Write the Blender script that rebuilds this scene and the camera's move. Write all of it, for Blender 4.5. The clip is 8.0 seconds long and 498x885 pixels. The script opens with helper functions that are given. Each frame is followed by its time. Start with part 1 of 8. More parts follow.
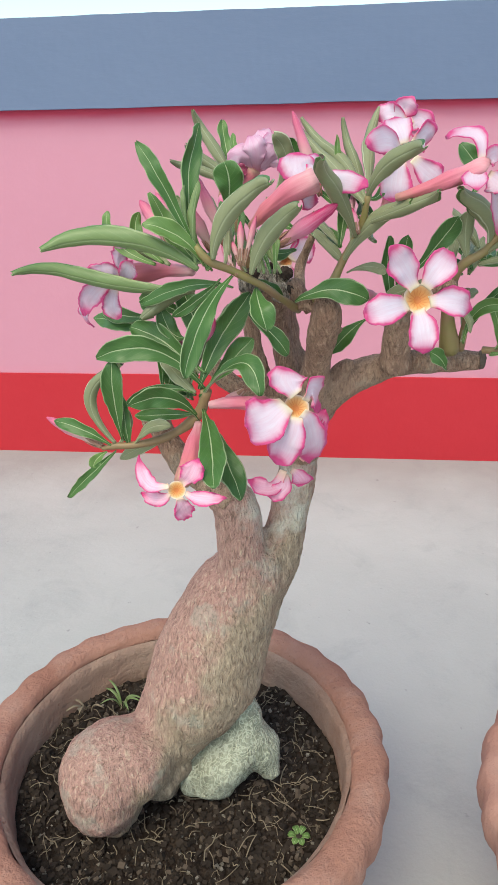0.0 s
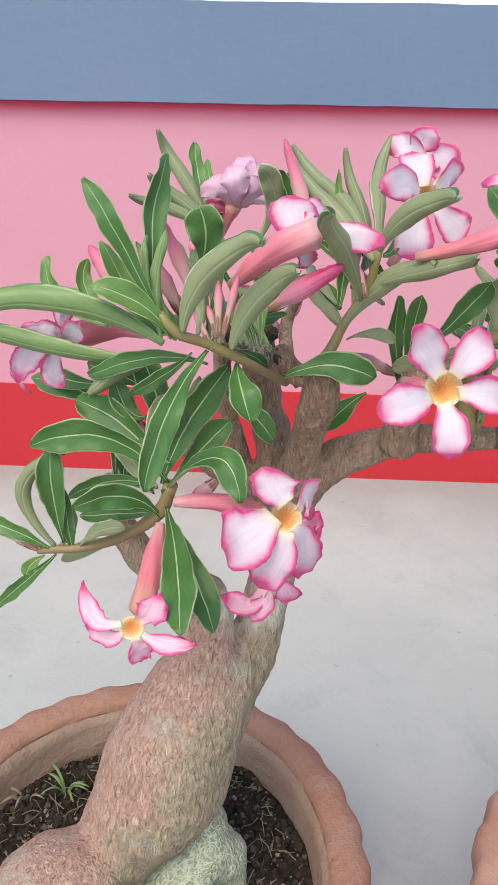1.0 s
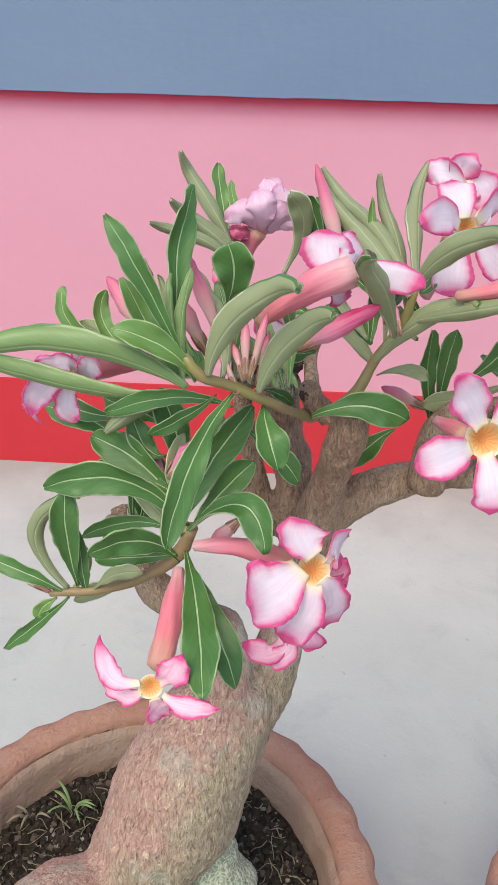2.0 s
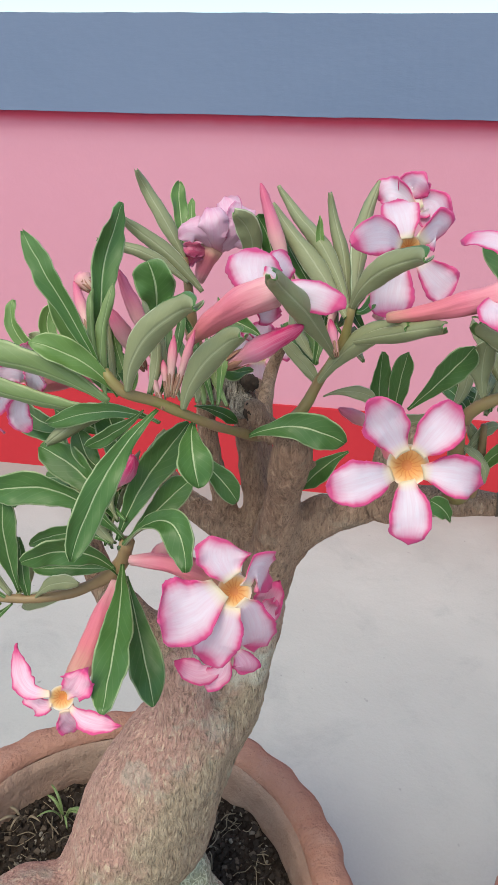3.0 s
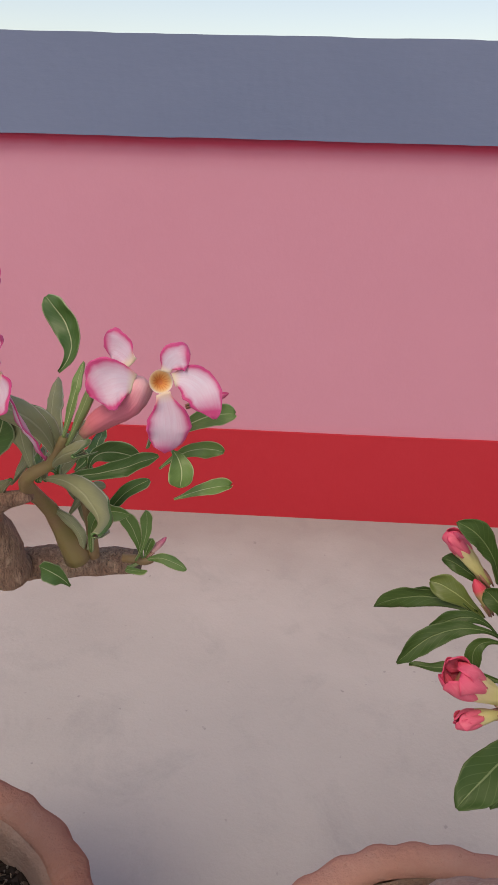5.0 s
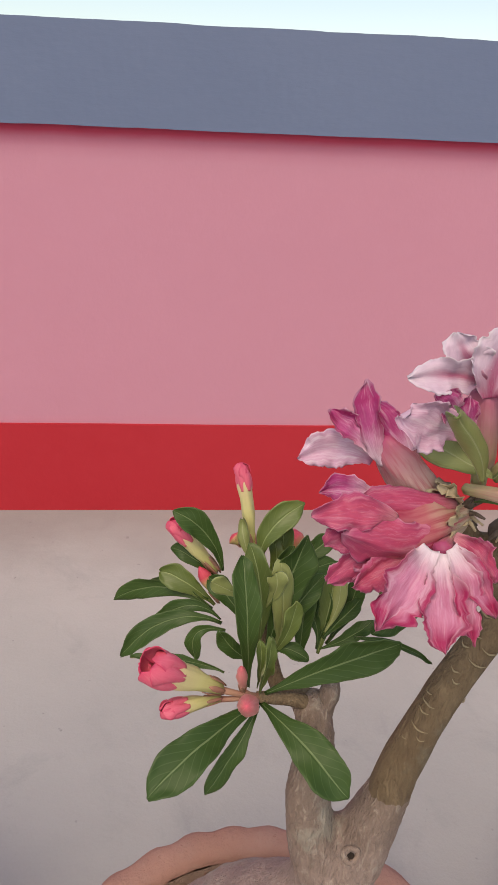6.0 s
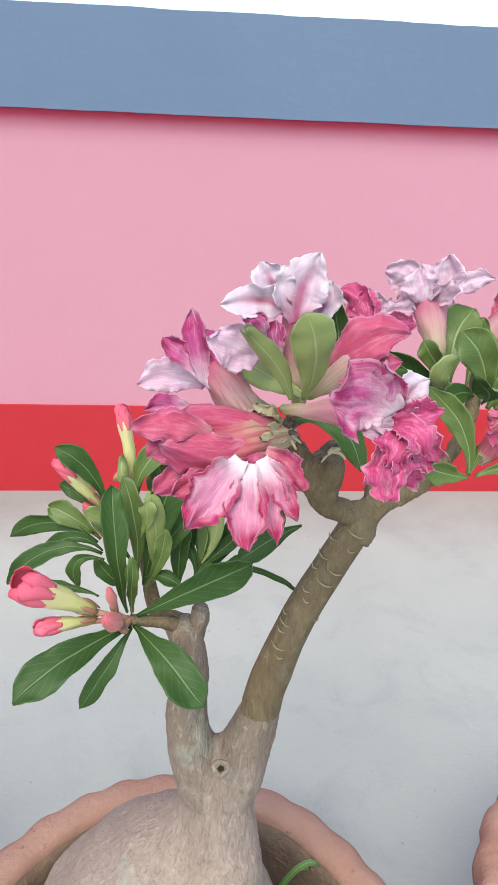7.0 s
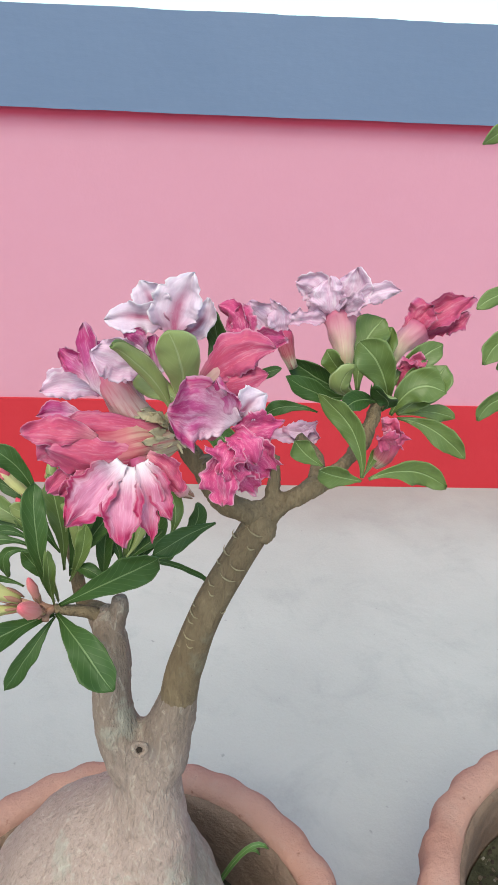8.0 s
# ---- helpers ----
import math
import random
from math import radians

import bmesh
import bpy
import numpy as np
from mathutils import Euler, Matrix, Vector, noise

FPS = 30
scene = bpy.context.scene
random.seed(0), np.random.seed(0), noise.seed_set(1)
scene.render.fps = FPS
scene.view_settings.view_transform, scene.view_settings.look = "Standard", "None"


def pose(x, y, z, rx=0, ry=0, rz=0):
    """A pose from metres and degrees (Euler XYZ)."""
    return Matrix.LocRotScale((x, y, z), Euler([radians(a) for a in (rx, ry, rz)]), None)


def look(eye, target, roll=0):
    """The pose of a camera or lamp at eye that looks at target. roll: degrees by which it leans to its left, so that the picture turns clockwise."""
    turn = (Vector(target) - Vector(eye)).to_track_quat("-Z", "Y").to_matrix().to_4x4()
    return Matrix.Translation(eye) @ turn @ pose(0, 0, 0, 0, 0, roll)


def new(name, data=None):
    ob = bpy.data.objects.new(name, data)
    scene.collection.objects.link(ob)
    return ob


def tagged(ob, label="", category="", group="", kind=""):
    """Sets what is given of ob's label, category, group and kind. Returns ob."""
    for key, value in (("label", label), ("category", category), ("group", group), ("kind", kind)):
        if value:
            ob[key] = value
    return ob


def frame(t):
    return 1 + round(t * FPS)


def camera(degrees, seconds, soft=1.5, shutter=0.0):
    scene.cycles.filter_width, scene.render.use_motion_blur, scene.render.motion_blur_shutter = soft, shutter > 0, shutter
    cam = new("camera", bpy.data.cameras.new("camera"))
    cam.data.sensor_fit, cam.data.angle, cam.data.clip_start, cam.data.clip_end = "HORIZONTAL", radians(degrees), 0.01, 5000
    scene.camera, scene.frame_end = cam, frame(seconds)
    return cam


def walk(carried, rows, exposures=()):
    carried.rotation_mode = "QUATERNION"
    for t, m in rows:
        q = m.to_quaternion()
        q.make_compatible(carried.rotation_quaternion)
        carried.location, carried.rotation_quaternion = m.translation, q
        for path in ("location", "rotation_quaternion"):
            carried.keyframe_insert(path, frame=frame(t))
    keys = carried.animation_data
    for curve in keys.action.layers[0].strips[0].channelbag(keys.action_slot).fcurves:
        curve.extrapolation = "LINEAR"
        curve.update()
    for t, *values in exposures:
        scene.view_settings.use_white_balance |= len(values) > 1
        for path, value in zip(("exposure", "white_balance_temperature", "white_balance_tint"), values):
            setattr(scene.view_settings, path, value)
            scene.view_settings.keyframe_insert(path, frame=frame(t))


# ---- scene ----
cam = camera(39.2, 8.0)
PATH = [
    (0, (0.518, 0.182, 0.756), (0.323, 2.0, -0.055), -1.3),
    (0.2, (0.516, 0.205, 0.757), (0.348, 2.024, -0.051), -0.8),
    (0.5, (0.512, 0.243, 0.769), (0.374, 2.057, -0.063), -0.9),
    (0.8, (0.506, 0.27, 0.774), (0.424, 2.087, -0.039), 0.3),
    (1, (0.499, 0.282, 0.773), (0.428, 2.101, -0.055), 1.1),
    (1.2, (0.49, 0.289, 0.778), (0.405, 2.109, -0.047), 1.2),
    (2.3, (0.487, 0.31, 0.789), (0.409, 2.109, -0.08), 1.9),
    (2.5, (0.509, 0.309, 0.784), (0.367, 2.11, -0.075), 2.1),
    (2.7, (0.527, 0.316, 0.785), (0.334, 2.113, -0.061), 1.8),
    (3, (0.547, 0.317, 0.79), (0.27, 2.118, -0.034), 1.4),
    (3.2, (0.564, 0.324, 0.795), (0.251, 2.12, -0.029), 1.2),
    (3.5, (0.577, 0.322, 0.797), (0.263, 2.13, 0.001), 1.4),
    (3.7, (0.584, 0.32, 0.799), (0.265, 2.125, -0.002), 0.8),
    (4, (0.594, 0.321, 0.797), (0.267, 2.116, -0.023), 0.5),
    (4.2, (0.603, 0.323, 0.796), (0.26, 2.115, -0.024), 0.5),
    (5.3, (0.741, 0.37, 0.817), (0.775, 2.207, 0.026), 2.1),
    (5.5, (0.762, 0.372, 0.819), (0.844, 2.206, 0.026), 2.4),
    (6, (0.802, 0.364, 0.811), (0.958, 2.185, -0.001), 2.4),
    (6.2, (0.819, 0.36, 0.802), (1.001, 2.164, -0.046), 2.2),
    (6.5, (0.845, 0.351, 0.793), (1.036, 2.137, -0.088), 2.3),
    (6.8, (0.859, 0.337, 0.794), (1.05, 2.136, -0.059), 2.5),
    (7, (0.865, 0.326, 0.798), (1.024, 2.139, -0.03), 2.5),
    (7.2, (0.876, 0.316, 0.804), (1.012, 2.123, -0.057), 2.5),
    (7.5, (0.882, 0.298, 0.809), (0.978, 2.112, -0.028), 2.9),
    (7.8, (0.903, 0.299, 0.811), (0.978, 2.112, -0.037), 2.2),
    (8, (0.921, 0.306, 0.814), (1.018, 2.113, -0.037), 2.3),
]
EXPOSURE = [(0.0, 1.04, 7100, -3), (0.5, 1.27, 7000, -5), (1.0, 1.14, 7100, -3), (2.5, 1.12, 7100, -3), (3.0, 0.94, 7150, -2), (3.5, 0.95, 7150, -2), (4.0, 0.86, 7200, 1), (5.3, 0.36, 8450, 17), (5.9, 0.47, 8350, 14), (6.5, 1.22, 6850, -7), (7.5, 1.18, 6850, -7), (8.0, 1.08, 6850, -7)]
walk(cam, [(t, look(eye, target, roll)) for t, eye, target, roll in PATH], EXPOSURE)

SKY, SUN = 0.15, 0.8
BEAM_Y = 1.778

# ---------------------------------------------------------------- light
world = bpy.data.worlds.new("overcast_sky")
scene.world = world
world.use_nodes = True
wn = world.node_tree
wbg = wn.nodes["Background"]
sky = wn.nodes.new("ShaderNodeTexSky")
sky.sky_type = "NISHITA"
sky.sun_disc = False
sky.sun_elevation = radians(57)
sky.sun_rotation = radians(200)
sky.air_density, sky.dust_density, sky.ozone_density = 1.0, 1.7, 1.0
wn.links.new(sky.outputs["Color"], wbg.inputs["Color"])
wbg.inputs["Strength"].default_value = SKY

sun = new("sun", bpy.data.lights.new("sun", "SUN"))
sun.data.energy, sun.data.angle, sun.data.color = SUN, radians(32), (1.0, 0.93, 0.84)
sun.matrix_world = look((-1.2, -2.6, 4.4), (0, 0, 0))


# ---------------------------------------------------------------- materials
def material(name, rough=0.6, spec=0.4):
    """A node material with its tree, shader and a texture-coordinate node."""
    m = bpy.data.materials.new(name)
    m.use_nodes = True
    t = m.node_tree
    b = t.nodes["Principled BSDF"]
    b.inputs["Roughness"].default_value = rough
    b.inputs["Specular IOR Level"].default_value = spec
    return m, t, b


def coords(t, kind="Object"):
    return t.nodes.new("ShaderNodeTexCoord").outputs[kind]


def noise_tex(t, vec, scale, detail=4.0, rough=0.55, distort=0.0):
    n = t.nodes.new("ShaderNodeTexNoise")
    n.inputs["Scale"].default_value = scale
    n.inputs["Detail"].default_value = detail
    n.inputs["Roughness"].default_value = rough
    n.inputs["Distortion"].default_value = distort
    t.links.new(vec, n.inputs["Vector"])
    return n.outputs["Fac"]


def ramp(t, fac, *stops):
    """A colour ramp; stops are (position, colour)."""
    r = t.nodes.new("ShaderNodeValToRGB")
    e = r.color_ramp.elements
    while len(e) < len(stops):
        e.new(0.5)
    for el, (p, c) in zip(e, stops):
        el.position = p
        el.color = (*c, 1.0) if not isinstance(c, (int, float)) else (c, c, c, 1.0)
    t.links.new(fac, r.inputs["Fac"])
    return r.outputs["Color"]


def mix(t, fac, a, b, how="MIX"):
    n = t.nodes.new("ShaderNodeMix")
    n.data_type, n.blend_type = "RGBA", how
    for sock, v in ((n.inputs["Factor"], fac), (n.inputs["A"], a), (n.inputs["B"], b)):
        if isinstance(v, bpy.types.NodeSocket):
            t.links.new(v, sock)
        elif isinstance(v, (int, float)):
            sock.default_value = v
        else:
            sock.default_value = (*v, 1.0)
    return n.outputs["Result"]


def maths(t, op, a, b=0.0, clamp=False):
    n = t.nodes.new("ShaderNodeMath")
    n.operation, n.use_clamp = op, clamp
    for sock, v in zip(n.inputs, (a, b)):
        if isinstance(v, bpy.types.NodeSocket):
            t.links.new(v, sock)
        else:
            sock.default_value = v
    return n.outputs["Value"]


def stretch(t, vec, sx, sy, sz):
    n = t.nodes.new("ShaderNodeMapping")
    n.inputs["Scale"].default_value = (sx, sy, sz)
    t.links.new(vec, n.inputs["Vector"])
    return n.outputs["Vector"]


def bump(t, b, height, strength=0.3, distance=0.002, under=None):
    n = t.nodes.new("ShaderNodeBump")
    n.inputs["Strength"].default_value = strength
    n.inputs["Distance"].default_value = distance
    t.links.new(height, n.inputs["Height"])
    if under is not None:
        t.links.new(under, n.inputs["Normal"])
    t.links.new(n.outputs["Normal"], b.inputs["Normal"])
    return n.outputs["Normal"]


def split_uv(t):
    s = t.nodes.new("ShaderNodeSeparateXYZ")
    t.links.new(coords(t, "UV"), s.inputs["Vector"])
    return s.outputs["X"], s.outputs["Y"]


def object_random(t):
    return t.nodes.new("ShaderNodeObjectInfo").outputs["Random"]


def paint_material(name, colour, worn, streak=False):
    """Exterior emulsion paint on plaster, mottled, with fine trowel relief."""
    m, t, b = material(name, 0.75, 0.25)
    v = coords(t)
    big = noise_tex(t, v, 1.6, 3.0)
    fine = noise_tex(t, stretch(t, v, 1, 1, 5) if streak else v, 26.0, 5.0, 0.65)
    c = mix(t, ramp(t, big, (0.3, 0.0), (0.75, 0.55)), colour, worn)
    c = mix(t, ramp(t, fine, (0.45, 0.0), (0.8, 0.2 if streak else 0.35)), c, worn)
    t.links.new(c, b.inputs["Base Color"])
    n1 = bump(t, b, noise_tex(t, v, 9.0, 3.0), 0.25, 0.01)
    bump(t, b, noise_tex(t, stretch(t, v, 0.5, 1, 2.2) if streak else v, 90.0, 4.0, 0.7), 0.12 if streak else 0.18, 0.003, n1)
    return m


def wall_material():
    """Pink emulsion; at the top, a crimson line whose downward fade also paints in the beam's shadow."""
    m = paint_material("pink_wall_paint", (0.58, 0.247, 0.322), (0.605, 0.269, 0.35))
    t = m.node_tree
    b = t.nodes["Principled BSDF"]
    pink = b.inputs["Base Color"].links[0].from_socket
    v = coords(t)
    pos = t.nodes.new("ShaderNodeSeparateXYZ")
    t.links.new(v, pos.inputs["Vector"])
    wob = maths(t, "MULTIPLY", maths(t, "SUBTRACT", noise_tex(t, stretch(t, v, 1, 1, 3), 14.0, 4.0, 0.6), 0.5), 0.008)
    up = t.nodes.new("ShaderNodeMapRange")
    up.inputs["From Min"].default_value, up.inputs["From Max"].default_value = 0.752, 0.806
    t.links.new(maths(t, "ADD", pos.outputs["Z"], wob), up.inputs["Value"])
    # one fade holds both crimson paint and the soft shadow below the beam
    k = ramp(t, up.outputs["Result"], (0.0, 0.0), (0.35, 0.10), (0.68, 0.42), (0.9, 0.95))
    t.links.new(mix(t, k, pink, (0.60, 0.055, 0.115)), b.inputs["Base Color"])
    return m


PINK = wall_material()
RED = paint_material("red_skirting_paint", (0.48, 0.023, 0.035), (0.52, 0.034, 0.048))
GREY = paint_material("blue_grey_beam_paint", (0.140, 0.180, 0.280), (0.182, 0.222, 0.326), True)


def concrete_material():
    m, t, b = material("pale_concrete", 0.8, 0.25)
    v = coords(t)
    base = mix(t, ramp(t, noise_tex(t, v, 2.2, 5.0, 0.6), (0.35, 0.0), (0.7, 1.0)), (0.372, 0.370, 0.360), (0.447, 0.443, 0.430))
    blot = ramp(t, noise_tex(t, v, 7.0, 6.0, 0.7, 0.6), (0.52, 0.0), (0.78, 0.6))
    base = mix(t, blot, base, (0.26, 0.265, 0.27))
    specks = ramp(t, noise_tex(t, v, 60.0, 2.0, 0.5), (0.72, 0.0), (0.78, 0.6))
    base = mix(t, specks, base, (0.17, 0.17, 0.17))
    grain = ramp(t, noise_tex(t, v, 240.0, 4.0, 0.7), (0.35, 0.0), (0.7, 0.25))
    base = mix(t, grain, base, (0.46, 0.46, 0.46))
    # brownish splash-back stain along the foot of the wall
    s = t.nodes.new("ShaderNodeSeparateXYZ")
    t.links.new(v, s.inputs["Vector"])
    edge = maths(t, "ADD", s.outputs["Y"], maths(t, "MULTIPLY", noise_tex(t, v, 5.0, 3.0), 0.35))
    dirty = t.nodes.new("ShaderNodeMapRange")
    dirty.inputs["From Min"].default_value, dirty.inputs["From Max"].default_value = 1.72, 1.90
    dirty.inputs["To Max"].default_value = 0.55
    t.links.new(edge, dirty.inputs["Value"])
    base = mix(t, dirty.outputs["Result"], base, (0.27, 0.245, 0.235))
    t.links.new(base, b.inputs["Base Color"])
    n1 = bump(t, b, noise_tex(t, v, 14.0, 5.0, 0.6), 0.3, 0.006)
    bump(t, b, noise_tex(t, v, 170.0, 4.0, 0.7), 0.3, 0.0015, n1)
    return m


CONCRETE = concrete_material()


def terracotta_material(name, deep, pale):
    m, t, b = material(name, 0.85, 0.2)
    v = coords(t)
    c = mix(t, ramp(t, noise_tex(t, v, 9.0, 5.0, 0.6), (0.3, 0.0), (0.7, 1.0)), deep, pale)
    dust = ramp(t, noise_tex(t, v, 30.0, 6.0, 0.7), (0.5, 0.0), (0.8, 0.45))
    c = mix(t, dust, c, (0.42, 0.29, 0.24))
    pits = ramp(t, noise_tex(t, v, 120.0, 3.0, 0.6), (0.66, 0.0), (0.74, 0.7))
    c = mix(t, pits, c, (0.20, 0.075, 0.045))
    t.links.new(c, b.inputs["Base Color"])
    n1 = bump(t, b, noise_tex(t, v, 38.0, 6.0, 0.7), 0.6 if name == "terracotta" else 1.0, 0.008)
    bump(t, b, noise_tex(t, v, 260.0, 3.0, 0.6), 0.35, 0.001, n1)
    return m


TERRACOTTA = terracotta_material("terracotta", (0.37, 0.185, 0.14), (0.45, 0.25, 0.20))
TERRACOTTA_OLD = terracotta_material("weathered_terracotta", (0.31, 0.142, 0.100), (0.40, 0.212, 0.160))
TERRACOTTA_PALE = terracotta_material("lime_crusted_terracotta", (0.27, 0.148, 0.108), (0.39, 0.275, 0.215))


# darkened pot clay: shade inside the deep pots is painted into this colour
TERRACOTTA_SHADED = terracotta_material("shaded_terracotta", (0.17, 0.105, 0.076), (0.25, 0.165, 0.12))


def soil_material(name, dark, light):
    m, t, b = material(name, 0.95, 0.15)
    v = coords(t)
    c = mix(t, ramp(t, noise_tex(t, v, 60.0, 6.0, 0.75), (0.35, 0.0), (0.75, 1.0)), dark, light)
    bits = ramp(t, noise_tex(t, v, 170.0, 2.0, 0.5), (0.68, 0.0), (0.74, 0.8))
    c = mix(t, bits, c, (0.26, 0.22, 0.18))
    t.links.new(c, b.inputs["Base Color"])
    bump(t, b, noise_tex(t, v, 130.0, 5.0, 0.75), 0.9, 0.006)
    return m


SOIL = soil_material("dark_potting_soil", (0.011, 0.007, 0.0055), (0.062, 0.042, 0.031))
SOIL_MOSSY = soil_material("mossy_potting_soil", (0.03, 0.03, 0.018), (0.09, 0.08, 0.05))


def plain_material(name, colour, vary, rough=0.7, scale=40.0):
    """A small natural thing whose pieces differ a little from one another."""
    m, t, b = material(name, rough, 0.3)
    c = mix(t, noise_tex(t, coords(t), scale, 4.0), colour, vary)
    t.links.new(c, b.inputs["Base Color"])
    bump(t, b, noise_tex(t, coords(t), scale * 4, 3.0), 0.3, 0.001)
    return m


STRAW = plain_material("dry_straw", (0.36, 0.29, 0.20), (0.10, 0.07, 0.05), 0.7, 25.0)
GRIT = plain_material("soil_grit", (0.07, 0.055, 0.045), (0.34, 0.30, 0.25), 0.9, 70.0)
CLOD = plain_material("brown_soil_clod", (0.05, 0.035, 0.026), (0.15, 0.112, 0.085), 0.95, 50.0)
CRUMB = plain_material("soil_crumb", (0.008, 0.006, 0.005), (0.055, 0.038, 0.028), 0.95, 60.0)


def bark_material(name, base, pale, crack, flush=None, fine=1.0, depth=1.0, lichen=0.0, net=0.0, patch=None, upper=None):
    """Wrinkled, papery succulent bark; flush: a rosy tint on the sunny flank; lichen: grey-green crust; net: pale mesh of old skin."""
    m, t, b = material(name, 0.75, 0.25)
    v = coords(t)
    c = mix(t, ramp(t, noise_tex(t, v, 18.0, 6.0, 0.65), (0.32, 0.0), (0.68, 1.0)), base, pale)
    if flush:
        s = t.nodes.new("ShaderNodeSeparateXYZ")
        t.links.new(v, s.inputs["Vector"])
        flank = maths(t, "SUBTRACT", maths(t, "MULTIPLY", s.outputs["Z"], 0.55), s.outputs["X"])
        k = maths(t, "ADD", maths(t, "MULTIPLY", flank, 7.0), noise_tex(t, v, 22.0, 5.0, 0.6))
        c = mix(t, ramp(t, k, (0.80, 0.0), (1.25, 0.72)), c, flush)
    if upper:
        tall = t.nodes.new("ShaderNodeSeparateXYZ")
        t.links.new(v, tall.inputs["Vector"])
        h = maths(t, "ADD", tall.outputs["Z"], maths(t, "MULTIPLY", noise_tex(t, v, 14.0, 4.0), 0.08))
        young = t.nodes.new("ShaderNodeMapRange")
        young.inputs["From Min"].default_value, young.inputs["From Max"].default_value = 0.29, 0.39
        t.links.new(h, young.inputs["Value"])
        c = mix(t, maths(t, "MULTIPLY", young.outputs["Result"], 0.75), c, upper)
    grain = stretch(t, v, 1.0, 1.0, 0.30)
    wr = noise_tex(t, grain, 210.0 * fine, 4.0, 0.6, 0.7)
    fib = noise_tex(t, stretch(t, v, 1.0, 1.0, 0.25), 520.0 * fine, 3.0, 0.6, 0.5)
    # short wriggling crinkles: thin lines where a coarser noise crosses its middle
    crink = maths(t, "ABSOLUTE", maths(t, "SUBTRACT", noise_tex(t, grain, 150.0 * fine, 2.0, 0.55, 0.8), 0.5))
    c = mix(t, ramp(t, wr, (0.30, 0.8 * depth), (0.48, 0.0)), c, crack)
    c = mix(t, ramp(t, crink, (0.0, 0.26 * depth), (0.03, 0.0)), c, crack)
    c = mix(t, ramp(t, fib, (0.32, 0.45 * depth), (0.47, 0.0)), c, crack)
    light = (min(0.8, pale[0] * 1.4), min(0.76, pale[1] * 1.4), min(0.7, pale[2] * 1.4))
    flakes = ramp(t, wr, (0.55, 0.0), (0.68, 0.75 * depth))
    c = mix(t, flakes, c, light)
    if lichen:
        spots = ramp(t, noise_tex(t, v, 26.0, 5.0, 0.65), (0.56, 0.0), (0.64, lichen))
        c = mix(t, spots, c, (0.40, 0.44, 0.36))
    if patch:
        # one whitish crust where old skin has peeled
        geo = t.nodes.new("ShaderNodeNewGeometry")
        away = t.nodes.new("ShaderNodeVectorMath")
        away.operation = "DISTANCE"
        t.links.new(geo.outputs["Position"], away.inputs[0])
        away.inputs[1].default_value = patch
        reach = maths(t, "ADD", maths(t, "MULTIPLY", away.outputs["Value"], 13.0), maths(t, "MULTIPLY", noise_tex(t, v, 55.0, 5.0, 0.65), 0.9))
        c = mix(t, ramp(t, reach, (0.72, 0.75), (1.05, 0.0)), c, (0.60, 0.58, 0.50))
    if net:
        vo = t.nodes.new("ShaderNodeTexVoronoi")
        vo.feature = "DISTANCE_TO_EDGE"
        vo.inputs["Scale"].default_value = 75.0
        warp = mix(t, 0.10, v, t.nodes.new("ShaderNodeTexNoise").outputs["Color"])
        t.links.new(warp, vo.inputs["Vector"])
        mesh = ramp(t, vo.outputs["Distance"], (0.03, net), (0.13, 0.0))
        c = mix(t, mesh, c, light)
    t.links.new(c, b.inputs["Base Color"])
    n0 = bump(t, b, noise_tex(t, grain, 60.0 * fine, 4.0, 0.6, 0.5), 0.6 * depth * depth, 0.007)
    n1 = bump(t, b, wr, 0.9 * depth, 0.004, n0)
    n2 = bump(t, b, ramp(t, crink, (0.0, 0.0), (0.10, 1.0)), 0.55 * depth, 0.002, n1)
    bump(t, b, fib, 0.4 * depth, 0.001, n2)
    return m


BARK_A = bark_material("caudex_bark", (0.325, 0.235, 0.165), (0.44, 0.345, 0.25), (0.115, 0.072, 0.050), flush=(0.48, 0.245, 0.215), fine=1.6, depth=0.84, lichen=0.3, patch=(0.502, 0.625, 0.499))
BARK_ROOT = bark_material("bleached_root_bark", (0.255, 0.262, 0.185), (0.40, 0.40, 0.305), (0.15, 0.14, 0.10), depth=0.9, net=0.75)
BARK_BRANCH = bark_material("grey_brown_branch_bark", (0.275, 0.155, 0.108), (0.42, 0.285, 0.205), (0.085, 0.046, 0.034), fine=2.1, depth=0.75, lichen=0.16)
BARK_B = bark_material("smooth_grey_bark", (0.262, 0.210, 0.168), (0.360, 0.305, 0.250), (0.135, 0.100, 0.076), (0.39, 0.265, 0.235), 1.5, 0.55, lichen=0.26, upper=(0.185, 0.135, 0.102))
STUMP = bark_material("weathered_stump_wood", (0.27, 0.215, 0.17), (0.44, 0.39, 0.335), (0.045, 0.03, 0.024), fine=2.0, depth=1.2, lichen=0.3)
STEM_B = bark_material("olive_brown_stem_bark", (0.140, 0.094, 0.054), (0.215, 0.155, 0.095), (0.07, 0.044, 0.030), None, 1.5, 0.5, lichen=0.12)
CUT = plain_material("dead_cut_wood", (0.05, 0.034, 0.027), (0.20, 0.15, 0.12), 0.9, 200.0)
ROT = plain_material("rotten_dark_wood", (0.018, 0.012, 0.010), (0.085, 0.06, 0.048), 0.95, 260.0)
HOLLOW = plain_material("rotten_hollow_wood", (0.012, 0.008, 0.006), (0.04, 0.027, 0.02), 0.95, 300.0)
SCAR = plain_material("pale_leaf_scar", (0.33, 0.27, 0.17), (0.25, 0.19, 0.11), 0.8, 200.0)


